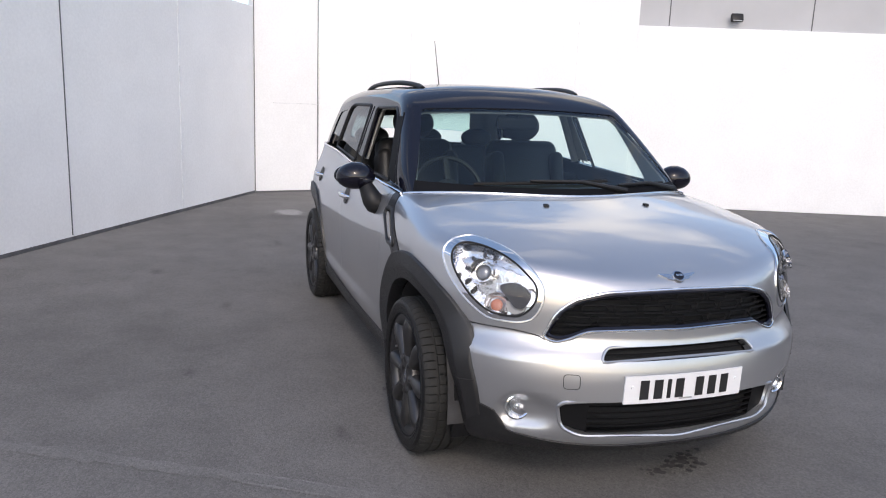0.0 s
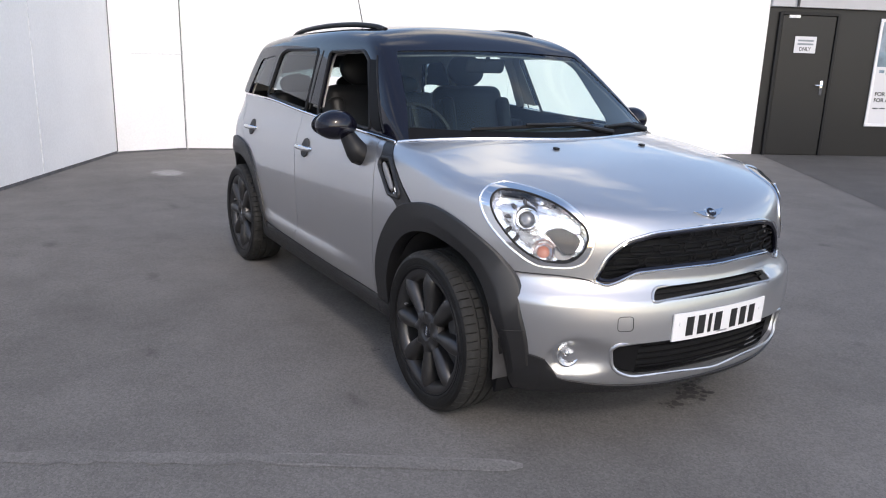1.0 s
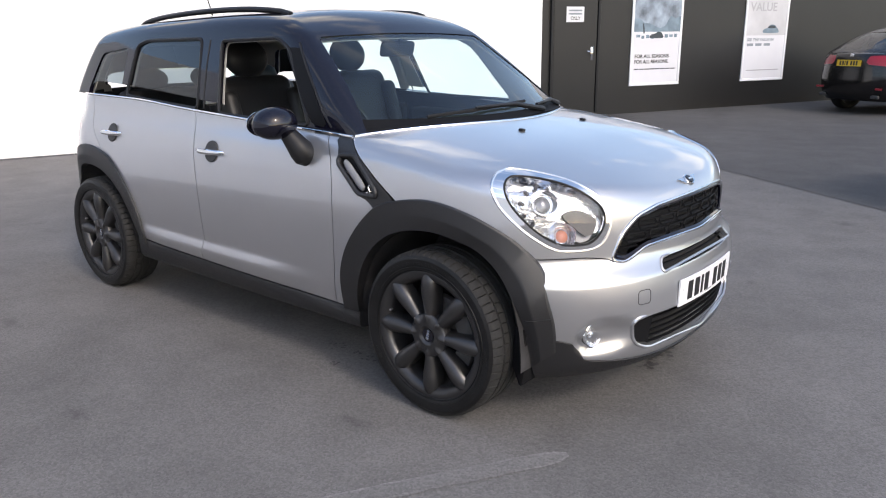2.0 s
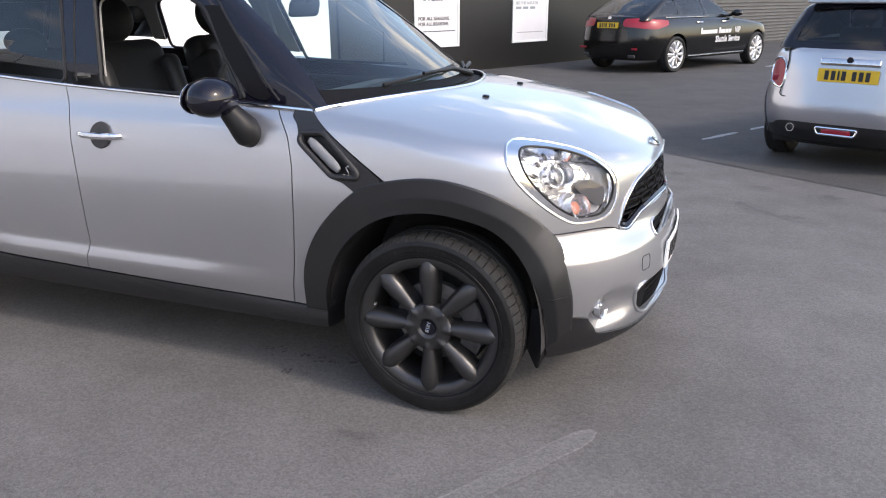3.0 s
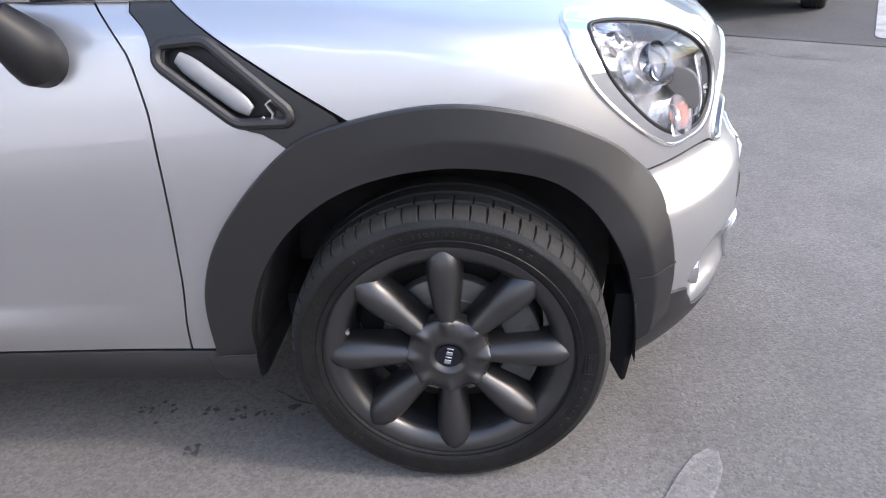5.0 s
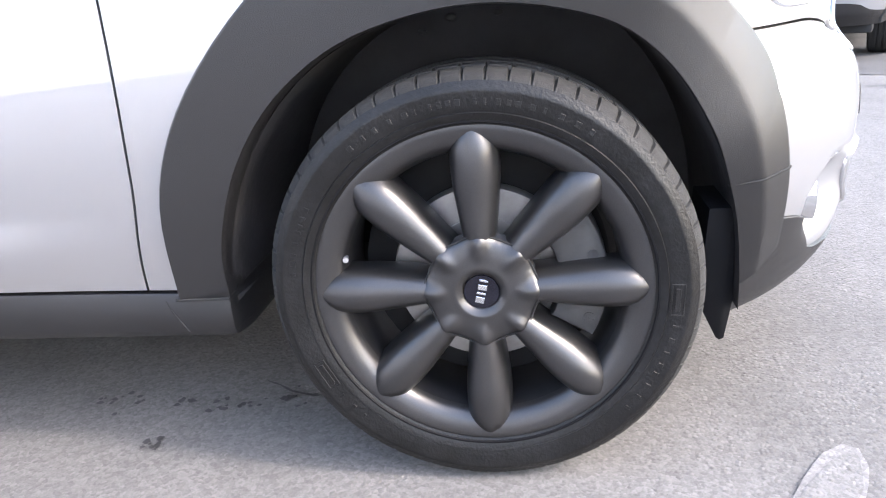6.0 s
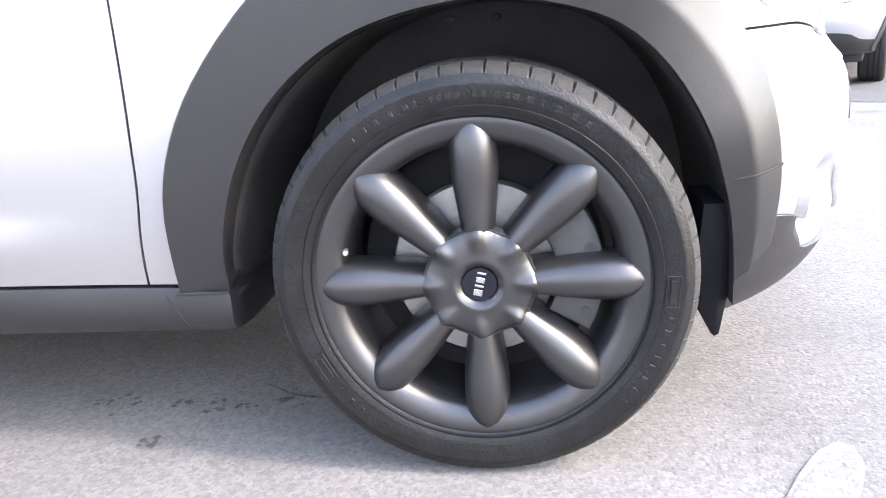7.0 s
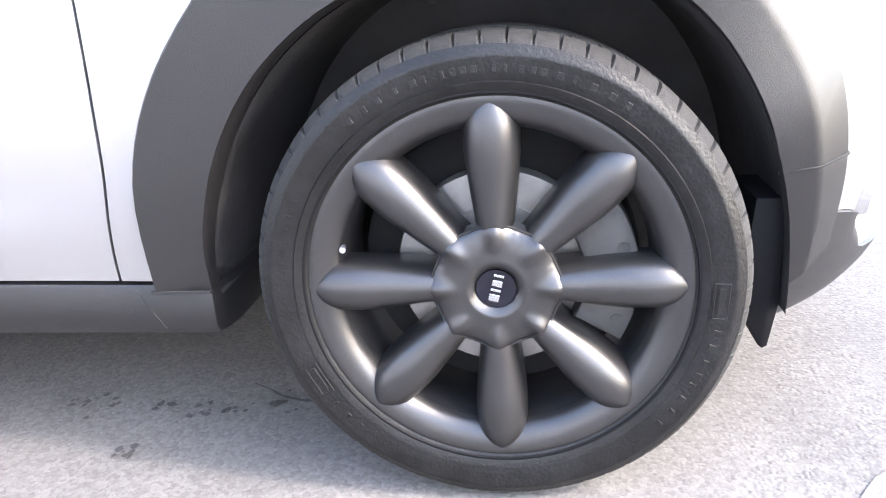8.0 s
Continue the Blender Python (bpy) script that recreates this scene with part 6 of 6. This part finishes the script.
# ---------------------------------------------------------------- the other parked cars
# Axes as above, but with the origin under the middle of the rear axle.
def vehicle_form(width, along, tail, nose_x, nose_t, top_t, n=3.0):
    def form(p):
        x, y, z = p[..., 0], p[..., 1], p[..., 2]
        ay = np.abs(y) / (tab(z, *width) * tab(x, *along))
        rx = np.clip(-x, 0, None) / tab(z, *tail)
        fx = np.clip(x - nose_x, 0, None) / tab(z, *nose_t)
        return smax(((ay**n + rx**n + fx**n) ** (1 / n) - 1) * .75, z - tab(x, *top_t) + .04 * (np.abs(y) / .75) ** 3, .05)
    return form


def glass_form(width, along, rear_t, front_t, roof_t):
    def form(p):
        x, y, z = p[..., 0], p[..., 1], p[..., 2]
        side = np.abs(y) - tab(z, *width) * tab(x, *along)
        rear = tab(z, *rear_t) - x + .12 * y * y
        front = x - tab(z, *front_t) + .15 * y * y
        roof = z - tab(x, *roof_t) + .04 * (np.abs(y) / .6) ** 2.5
        return smax(smax(smax(side * .9, rear * .7, .08), front * .5, .08), roof, .06)
    return form


def ring_arch(parent, form, cx, r0, r1, mat, out=.012, lo=-8, hi=188):
    for sgn in (1, -1):
        bm = bmesh.new()
        rows = []
        for a in np.linspace(radians(lo), radians(hi), 40):
            row = []
            for r, o in ((r1, -.004), (r1, out), ((r0 + r1) / 2, out + .006), (r0, .0), (r0, -.08)):
                x, z = cx + r * math.cos(a), .31 + r * math.sin(a)
                q = cast(np.array([x, 0, max(z, .28)]), np.array([0, -1.0, 0]), form)
                row.append(bm.verts.new((x, sgn * (q[1] - o), z)))
            rows.append(row)
        for a, b in zip(rows, rows[1:]):
            for j in range(4):
                bm.faces.new((a[j], a[j + 1], b[j + 1], b[j]))
        part("arch_cladding", bm, mat, parent)


def back_at(form, y, z):
    y, z = np.broadcast_arrays(np.asarray(y, float), np.asarray(z, float))
    return cast(np.stack([np.zeros_like(y) + .2, y, z], -1), np.array([-1.0, 0, 0]), form)


def loop_on_back(form, outline, radius, mat, name, parent, lift=.0):
    p = back_at(form, outline[:, 0], outline[:, 1])
    bm = bmesh.new()
    tube(bm, [(q[0] - lift, q[1], q[2]) for q in p], radius, 6, True)
    return part(name, bm, mat, parent)


in_back = lambda v, o: np.where(v[:, 0] < 0, inside(v[:, 1], v[:, 2], o), 1.0)  # noqa: E731


def small_hatch(m):
    car2 = new("hatchback_car")
    tagged(car2, "pale silver three-door hatchback seen from behind, with black lower bumper", "car", "parked cars")
    f = vehicle_form(((.15, .25, .4, .6, .8, .95, 1.05, 1.2), (.76, .80, .84, .862, .85, .81, .75, .68)),
                     ((-.8, -.3, .4, 2.2, 2.8), (.985, 1.0, 1.0, 1.0, .98)),
                     ((.15, .25, .34, .5, .62, .75, .95, 1.1), (.56, .62, .68, .71, .69, .665, .62, .56)), 2.45,
                     ((.15, .3, .6, .8, 1.1), (.55, .66, .68, .62, .5)),
                     ((-.8, 0, 1.5, 1.9, 2.6, 2.95, 3.2), (1.03, 1.03, 1.0, .99, .92, .83, .6)))
    g = glass_form(((.95, 1.05, 1.2, 1.4), (.775, .745, .675, .575)), ((-.7, -.2, .6, 1.6), (.93, .97, 1.0, .97)),
                   ((.9, 1.02, 1.2, 1.36, 1.5), (-.60, -.555, -.47, -.38, -.30)), ((.9, 1.0, 1.36, 1.5), (1.85, 1.72, 1.05, .8)),
                   ((-.6, -.3, .3, .9, 1.3), (1.36, 1.395, 1.414, 1.40, 1.36)))
    h = shell(f, .1, 2.4, .62, -58, 60, 40, 60)
    holes = [np.array([(cx + r * math.cos(a), .31 + r * math.sin(a)) for a in np.linspace(0, 2 * math.pi, 40)[:-1]]) for cx, r in ((0, .375), (2.495, .375))]
    off = lambda v: -np.where(np.abs(v[:, 1]) > .4, np.minimum(inside(v[:, 0], v[:, 2], holes[0]), inside(v[:, 0], v[:, 2], holes[1])), 1.0)  # noqa: E731
    low_z = lambda v: tab(np.abs(v[:, 1]), (0, .45, .58, .66, .75, 1.0), (.405, .40, .385, .345, .335, .33))  # noqa: E731
    lamp_o = round_corners([(.585, .665), (.73, .70), (.755, .80), (.735, .90), (.64, .915), (.575, .86), (.565, .74)], .05, 4)
    lamp_r = lamp_o * (-1, 1)
    belt2 = lambda v: v[:, 2] - tab(v[:, 0], (-.7, 0, 1.0, 1.75, 1.8, 3.2), (1.005, 1.0, .985, .975, 1.5, 1.5))  # noqa: E731
    gate_o = round_corners([(-.60, .60), (.60, .60), (.57, .72), (.56, .9), (.60, 1.02), (-.60, 1.02), (-.56, .9), (-.57, .72)], .05, 3)
    top_m = cut(h, belt2, off)
    body2 = cut(top_m, lambda v: -(v[:, 2] - low_z(v)), lambda v: -in_back(v, lamp_o), lambda v: -in_back(v, lamp_r), lambda v: -np.abs(in_back(v, gate_o)) + .006)
    panel("body", body2, f, PALE_SILVER, car2, "pale silver bodywork", side="both")
    panel("lower_bumper", cut(top_m, lambda v: v[:, 2] - low_z(v), lambda v: -(v[:, 2] - .24)), f, PLASTIC, car2, "black plastic lower bumper", side="both", depth=.03)
    panel("inner_shell", cut(top_m, lambda v: -(v[:, 2] - .3)), f, VOID, car2, side="both", depth=.001, proud=-.02)
    loop_on_back(f, gate_o, .0045, VOID, "boot_joint", car2, .008)
    for o, side in ((lamp_r, "right"), (lamp_r, "left")):
        lp = panel("tail_lamp", cut(h, lambda v: in_back(v, o)), f, RED_LENS, car2, "red tail lamp in a chrome ring", side=side, depth=.02, proud=.004)
        bm = bmesh.new()
        tube(bm, [(q[0] - .003, q[1] * (1 if side == "right" else -1), q[2]) for q in back_at(f, o[:, 0], o[:, 1])], .011, 8, True)
        part("chrome_ring", bm, CHROME, lp)
        q = back_at(f, np.array([-.655]), np.array([.745]))[0]
        bm = bmesh.new()
        box(bm, (.012, .10, .05), pose(q[0] - .004, q[1] * (1 if side == "right" else -1), q[2]), .005)
        part("reverse_segment", bm, RED_LENS, lp)
    glh = shell(g, -.1, 1.1, .98, -2, 40, 34, 40)
    glh = cut(glh, lambda v: -(v[:, 2] - tab(v[:, 0], (-.7, 0, 1.0, 1.75), (1.0, .995, .98, .97))))
    rear_o = round_corners([(-.56, 1.045), (.56, 1.045), (.47, 1.335), (-.47, 1.335)], .06, 4)
    side_o = round_corners([(-.28, 1.04), (-.20, 1.31), (.9, 1.33), (1.45, 1.02)], .05, 3)
    frontw = lambda v: np.maximum.reduce([np.abs(v[:, 1]) - .60, v[:, 2] - 1.36, 1.0 - v[:, 0]])  # noqa: E731
    sidew = lambda v: np.where(np.abs(v[:, 1]) > .45, inside(v[:, 0], v[:, 2], side_o), 1.0)  # noqa: E731
    panel("roof", cut(glh, lambda v: -in_back(v, rear_o), lambda v: -sidew(v), lambda v: -frontw(v)), g, GLOSS_BLACK, car2, "gloss black roof and pillars", side="both", depth=.02)
    for nm, t in (("rear_window", lambda v: in_back(v, rear_o)), ("side_window", sidew), ("windscreen", frontw)):
        for sd in (("right", "left") if nm == "side_window" else ("both",)):
            panel(nm, cut(glh, t), g, TINTED, car2, side=sd, depth=.004, proud=-.004).visible_shadow = False
    bm = bmesh.new()
    box(bm, (.16, 1.04, .03), pose(-.36, 0, 1.385, 0, -8), .012, 3)
    part("roof_spoiler", bm, PALE_SILVER, car2)
    q = back_at(f, 0.0, .905)
    bm = bmesh.new()
    box(bm, (.05, .50, .055), pose(q[0] - .004, 0, .905, 0, 24), .012, 3)
    hd = part("tailgate_handle", bm, SATIN_CHROME, car2, "wide chrome tailgate handle")
    bm = bmesh.new()
    bmesh.ops.create_cone(bm, cap_ends=True, segments=24, radius1=.026, radius2=.026, depth=.008, matrix=pose(q[0] - .028, 0, .925, 0, 90))
    part("round_badge", bm, GLOSS_BLACK, hd)
    q = back_at(f, 0.0, .80)
    number_plate(car2, pose(q[0] - .010, 0, .80, 0, -4, 180), PLATE_YELLOW)
    q = back_at(f, -.40, .68)
    for i in range(6):
        bm = bmesh.new()
        box(bm, (.006, .018, .022), pose(q[0] - .004, -.34 - i * .026, .675), .002, 1)
        part("name_bar", bm, SATIN_CHROME, car2)
    q = back_at(f, .02, .345)
    bm = bmesh.new()
    tube(bm, [(q[0] - .006, y, z) for y, z in round_corners([(-.14, .318), (.18, .318), (.20, .372), (-.16, .372)], .02, 3)], .012, 8, True)
    fogb = part("rear_fog_lamp", bm, CHROME, car2, "red rear fog lamp in a chrome surround")
    bm = bmesh.new()
    box(bm, (.02, .25, .045), pose(q[0] - .004, .02, .345), .008)
    part("fog_lens", bm, RED_LENS, fogb)
    q = back_at(f, .43, .345)
    bm = bmesh.new()
    lathe(bm, [(.030, .05), (.030, -.035), (.037, -.035), (.038, .05)], 28, pose(q[0] + .01, .43, .345, 0, 0, 270))
    part("exhaust_pipe", bm, CHROME, car2, "round chrome exhaust tip")
    ring_arch(car2, f, 0, .365, .43, PLASTIC)
    ring_arch(car2, f, 2.495, .365, .43, PLASTIC)
    for x in (0, 2.495):
        for s in (1, -1):
            make_wheel("wheel", car2, Matrix.Translation((x, -.735 * s, .31)) @ (Matrix() if s == 1 else pose(0, 0, 0, 0, 0, 180)) @ Matrix.Diagonal((.94, .88, .94, 1)), False)
    bm = bmesh.new()
    box(bm, (3.3, 1.36, .10), pose(1.2, 0, .23), .02)
    box(bm, (.2, 1.3, .12), pose(-.35, 0, .30), .03)
    part("underbody", bm, VOID, car2)
    for s in (1, -1):
        bm = bmesh.new()
        ball(bm, pose(1.42, s * .90, 1.02) @ Matrix.Diagonal((.08, .11, .065, 1)), 16)
        tube(bm, [(1.45, s * .74, .98), (1.43, s * .86, 1.0)], .03, 8)
        part("door_mirror", bm, GLOSS_BLACK, car2)
        bm = bmesh.new()
        q = cast(np.array([.55, 0, .86]), np.array([0, -1.0, 0]), f)
        tube(bm, [(.55 + u, s * (q[1] - o), .86) for u, o in ((-.10, .005), (-.06, .03), (.06, .03), (.10, .005))], .012, 8)
        part("door_handle", bm, CHROME, car2)
        bm = bmesh.new()
        tube(bm, [(x, s * (cast(np.array([x, 0, 1.0]), np.array([0, -1.0, 0]), f)[1] - .002), float(tab(x, (-.7, 0, 1.0, 1.75), (1.0, .995, .98, .97)))) for x in np.linspace(-.35, 1.7, 24)], .009, 6)
        part("belt_moulding", bm, CHROME, car2)
        for y in (.36,):
            bm = bmesh.new()
            box(bm, (.14, .46, .60), pose(.75, s * y, .85, 0, -14), .06, 3)
            ball(bm, pose(.66, s * y, 1.24) @ Matrix.Diagonal((.06, .13, .09, 1)), 16)
            part("front_seat", bm, SEAT, car2)
    bm = bmesh.new()
    box(bm, (.12, 1.2, .5), pose(-.05, 0, .80, 0, -14), .05, 3)
    part("rear_bench", bm, SEAT, car2)
    car2.matrix_world = m
    return car2


hatch = small_hatch(pose(2.03, 4.52, 0, 0, 0, 66.0) @ Matrix.Diagonal((1, .92, 1, 1)))
ahead = copy_thing(hatch, pose(4.42, 8.35, 0, 0, 0, 64.0))
tagged(ahead, "pale silver hatchback parked nose to tail beyond the first", "car")


def dark_saloon(m):
    bw = new("saloon_car")
    tagged(bw, "large dark metallic hatch saloon with lettering on its doors", "car", "parked cars")
    f = vehicle_form(((.15, .28, .45, .65, .85, .98, 1.08, 1.25), (.84, .88, .92, .945, .93, .89, .83, .74)),
                     ((-1.1, -.5, .3, 2.6, 3.4), (.97, .99, 1.0, 1.0, .98)),
                     ((.15, .28, .4, .6, .8, .95, 1.05, 1.2), (.80, .93, 1.0, 1.02, 1.0, .97, .92, .85)), 2.9,
                     ((.15, .3, .6, .8, 1.1), (.8, 1.0, 1.05, .95, .8)),
                     ((-1.1, -.6, 0, 1.9, 2.4, 3.4, 3.8, 4.2), (1.06, 1.09, 1.10, 1.06, 1.03, .92, .83, .6)))
    g = glass_form(((1.0, 1.1, 1.3, 1.5), (.83, .80, .71, .60)), ((-1.0, -.3, .8, 2.2), (.88, .95, 1.0, .97)),
                   ((.9, 1.05, 1.2, 1.4, 1.55), (-.95, -.82, -.55, -.10, .4)), ((.9, 1.05, 1.45, 1.6), (2.55, 2.25, 1.45, 1.1)),
                   ((-.9, -.3, .3, 1.0, 1.6), (1.20, 1.40, 1.52, 1.555, 1.50)))
    h = shell(f, .1, 2.8, .62, -58, 60, 36, 56)
    holes = [np.array([(cx + .40 * math.cos(a), .345 + .40 * math.sin(a)) for a in np.linspace(0, 2 * math.pi, 40)[:-1]]) for cx in (0, 3.07)]
    off = lambda v: -np.where(np.abs(v[:, 1]) > .4, np.minimum(inside(v[:, 0], v[:, 2], holes[0]), inside(v[:, 0], v[:, 2], holes[1])), 1.0)  # noqa: E731
    belt3 = lambda v: v[:, 2] - tab(v[:, 0], (-1.2, -.7, 0, 1.0, 2.25, 2.3, 4.4), (1.5, 1.06, 1.06, 1.045, 1.03, 1.6, 1.6))  # noqa: E731
    lamp_o = round_corners([(.34, .885), (.60, .86), (.86, .83), (.915, .90), (.88, 1.00), (.60, 1.035), (.34, 1.02)], .03, 3) * (-1, 1)
    seams = lambda xs: (lambda v: -np.minimum.reduce([np.abs(v[:, 0] - x0 - .04 * np.clip(v[:, 2] - .6, 0, 1)) for x0 in xs]) + np.where((v[:, 2] > .34) & (np.abs(v[:, 1]) > .5), .003, -1.0))  # noqa: E731
    lampr = lambda v: np.where(v[:, 0] < -.25, inside(v[:, 1], v[:, 2], lamp_o), 1.0)  # noqa: E731
    top_m = cut(h, belt3, off, lambda v: -(v[:, 2] - .25))
    panel("body", cut(top_m, lambda v: -lampr(v), seams((.55, 1.40, 2.38))), f, DARK_PAINT, bw, "dark metallic bodywork", side="both")
    panel("inner_shell", cut(top_m, lambda v: -(v[:, 2] - .3)), f, VOID, bw, side="both", depth=.001, proud=-.02)
    for side in ("right", "left"):
        panel("tail_lamp", cut(h, lampr), f, RED_LENS, bw, "red tail lamp", side=side, depth=.02, proud=.003)
    glh = cut(shell(g, .2, 1.5, 1.03, -2, 40, 34, 40), lambda v: -(f(v) + .01))
    rear_o = round_corners([(-.60, 1.12), (.60, 1.12), (.48, 1.42), (-.48, 1.42)], .06, 3)
    win = [round_corners(o, .04, 3) for o in ([(-.42, 1.10), (-.12, 1.30), (.16, 1.37), (.19, 1.09)], [(.25, 1.085), (.24, 1.40), (1.02, 1.43), (1.10, 1.075)], [(1.17, 1.075), (1.10, 1.43), (1.45, 1.38), (2.02, 1.07)])]
    frontw = lambda v: np.maximum.reduce([np.abs(v[:, 1]) - .62, v[:, 2] - 1.47, 1.3 - v[:, 0]])  # noqa: E731
    rearw = lambda v: np.where(v[:, 0] < .1, inside(v[:, 1], v[:, 2], rear_o), 1.0)  # noqa: E731
    sidew = lambda o: (lambda v: np.where(np.abs(v[:, 1]) > .5, inside(v[:, 0], v[:, 2], o), 1.0))  # noqa: E731
    panel("roof", cut(glh, lambda v: -rearw(v), lambda v: -frontw(v), *[(lambda o: (lambda v: -sidew(o)(v)))(o) for o in win]), g, DARK_PAINT, bw, side="both", depth=.02)
    for nm, t in (("rear_window", rearw), ("windscreen", frontw), *[("side_window", sidew(o)) for o in win]):
        for sd in (("right", "left") if nm == "side_window" else ("both",)):
            panel(nm, cut(glh, t), g, TINTED, bw, side=sd, depth=.004, proud=-.004).visible_shadow = False
    for s in (1, -1):
        for i, x in enumerate((.78, 1.72)):
            q = cast(np.array([x, 0, .94]), np.array([0, -1.0, 0]), f)
            bm = bmesh.new()
            tube(bm, [(x + u, s * (q[1] - o), .94) for u, o in ((-.11, .005), (-.07, .032), (.07, .032), (.11, .005))], .013, 8)
            part("door_handle", bm, SATIN_CHROME, bw)
        bm = bmesh.new()
        ball(bm, pose(2.02, s * .98, 1.10) @ Matrix.Diagonal((.08, .12, .07, 1)), 16)
        tube(bm, [(2.05, s * .80, 1.05), (2.03, s * .93, 1.08)], .03, 8)
        part("door_mirror", bm, DARK_PAINT, bw)
        bm = bmesh.new()
        tube(bm, [(x, s * (cast(np.array([x, 0, .31]), np.array([0, -1.0, 0]), f)[1] - .004), .30) for x in np.linspace(.48, 2.6, 16)], .014, 6)
        part("sill_strip", bm, SATIN_CHROME, bw, "bright sill strip")
        bm = bmesh.new()
        tube(bm, [(x, s * (cast(np.array([x, 0, 1.03]), np.array([0, -1.0, 0]), f)[1] - .003), 1.045) for x in np.linspace(-.3, 2.2, 24)], .009, 6)
        part("belt_moulding", bm, SATIN_CHROME, bw)
        for y in (.38,):
            for x in (.55, 1.35):
                bm = bmesh.new()
                box(bm, (.14, .5, .62), pose(x, s * y, .95, 0, -14), .06, 3)
                ball(bm, pose(x - .09, s * y, 1.33) @ Matrix.Diagonal((.06, .13, .09, 1)), 14)
                part("seat", bm, SEAT, bw)
    # lettering along the right doors: two unread words as bars, then readable words
    def on_door(x, z):
        q = cast(np.array([x, 0, z]), np.array([0, -1.0, 0]), f)
        up = cast(np.array([x, 0, z + .12]), np.array([0, -1.0, 0]), f)
        lean = math.degrees(math.atan2(q[1] - up[1], .12))
        return Matrix.Translation((x, q[1] - .007, z)) @ pose(0, 0, 0, 90 + lean, 0, 0)
    x = .80
    for count in (10, 8):
        for i in range(count):
            w = (.050, .036, .054)[i % 3]
            q = cast(np.array([x + w / 2, 0, .745]), np.array([0, -1.0, 0]), f)
            bm = bmesh.new()
            box(bm, (w, .004, .075 if i else .115), pose(x + w / 2, q[1] - .004, .745 + (0 if i else .02)), .001, 1)
            part("lettering_bar", bm, PLATE_WHITE, bw, smooth=False)
            x += w + .014
        x += .06
    text_mesh("VIP", .125, PLATE_WHITE, "lettering", on_door(2.08, .70), bw, .003, .22)
    text_mesh("Shuttle Service", .125, PLATE_WHITE, "lettering", on_door(1.36, .535), bw, .003, .94)
    q = back_at(f, 0.0, .90)
    number_plate(bw, pose(q[0] - .008, 0, .90, 0, -4, 180), PLATE_YELLOW)
    bm = bmesh.new()
    q2 = back_at(f, 0.0, 1.03)
    bmesh.ops.create_cone(bm, cap_ends=True, segments=24, radius1=.04, radius2=.04, depth=.008, matrix=pose(q2[0] - .006, 0, 1.03, 0, 90))
    part("round_badge", bm, SATIN_CHROME, bw)
    for y in (-.55, .55):
        q = back_at(f, y, .42)
        bm = bmesh.new()
        box(bm, (.012, .30, .035), pose(q[0] - .004, y, .47, 0, 0, 8 if y > 0 else -8), .006)
        part("rear_reflector", bm, RED_LENS, bw)
        bm = bmesh.new()
        box(bm, (.05, .16, .06), pose(q[0] + .01, y, .33), .02)
        part("exhaust_tip", bm, IRON, bw)
    for x in (0, 3.07):
        for s in (1, -1):
            make_wheel("wheel", bw, Matrix.Translation((x, -.83 * s, .345)) @ (Matrix() if s == 1 else pose(0, 0, 0, 0, 0, 180)) @ Matrix.Diagonal((1.045, 1.0, 1.045, 1)), False, BRIGHT_ALLOY, 10)
    bm = bmesh.new()
    box(bm, (4.4, 1.2, .08), pose(1.5, 0, .28), .02)
    part("underbody", bm, VOID, bw)
    bw.matrix_world = m
    return bw


head = radians(60.8)
dark_saloon(pose(-.25 - .90 * math.sin(head), 12.72 + .90 * math.cos(head), 0.0, 0, 0, 60.8))
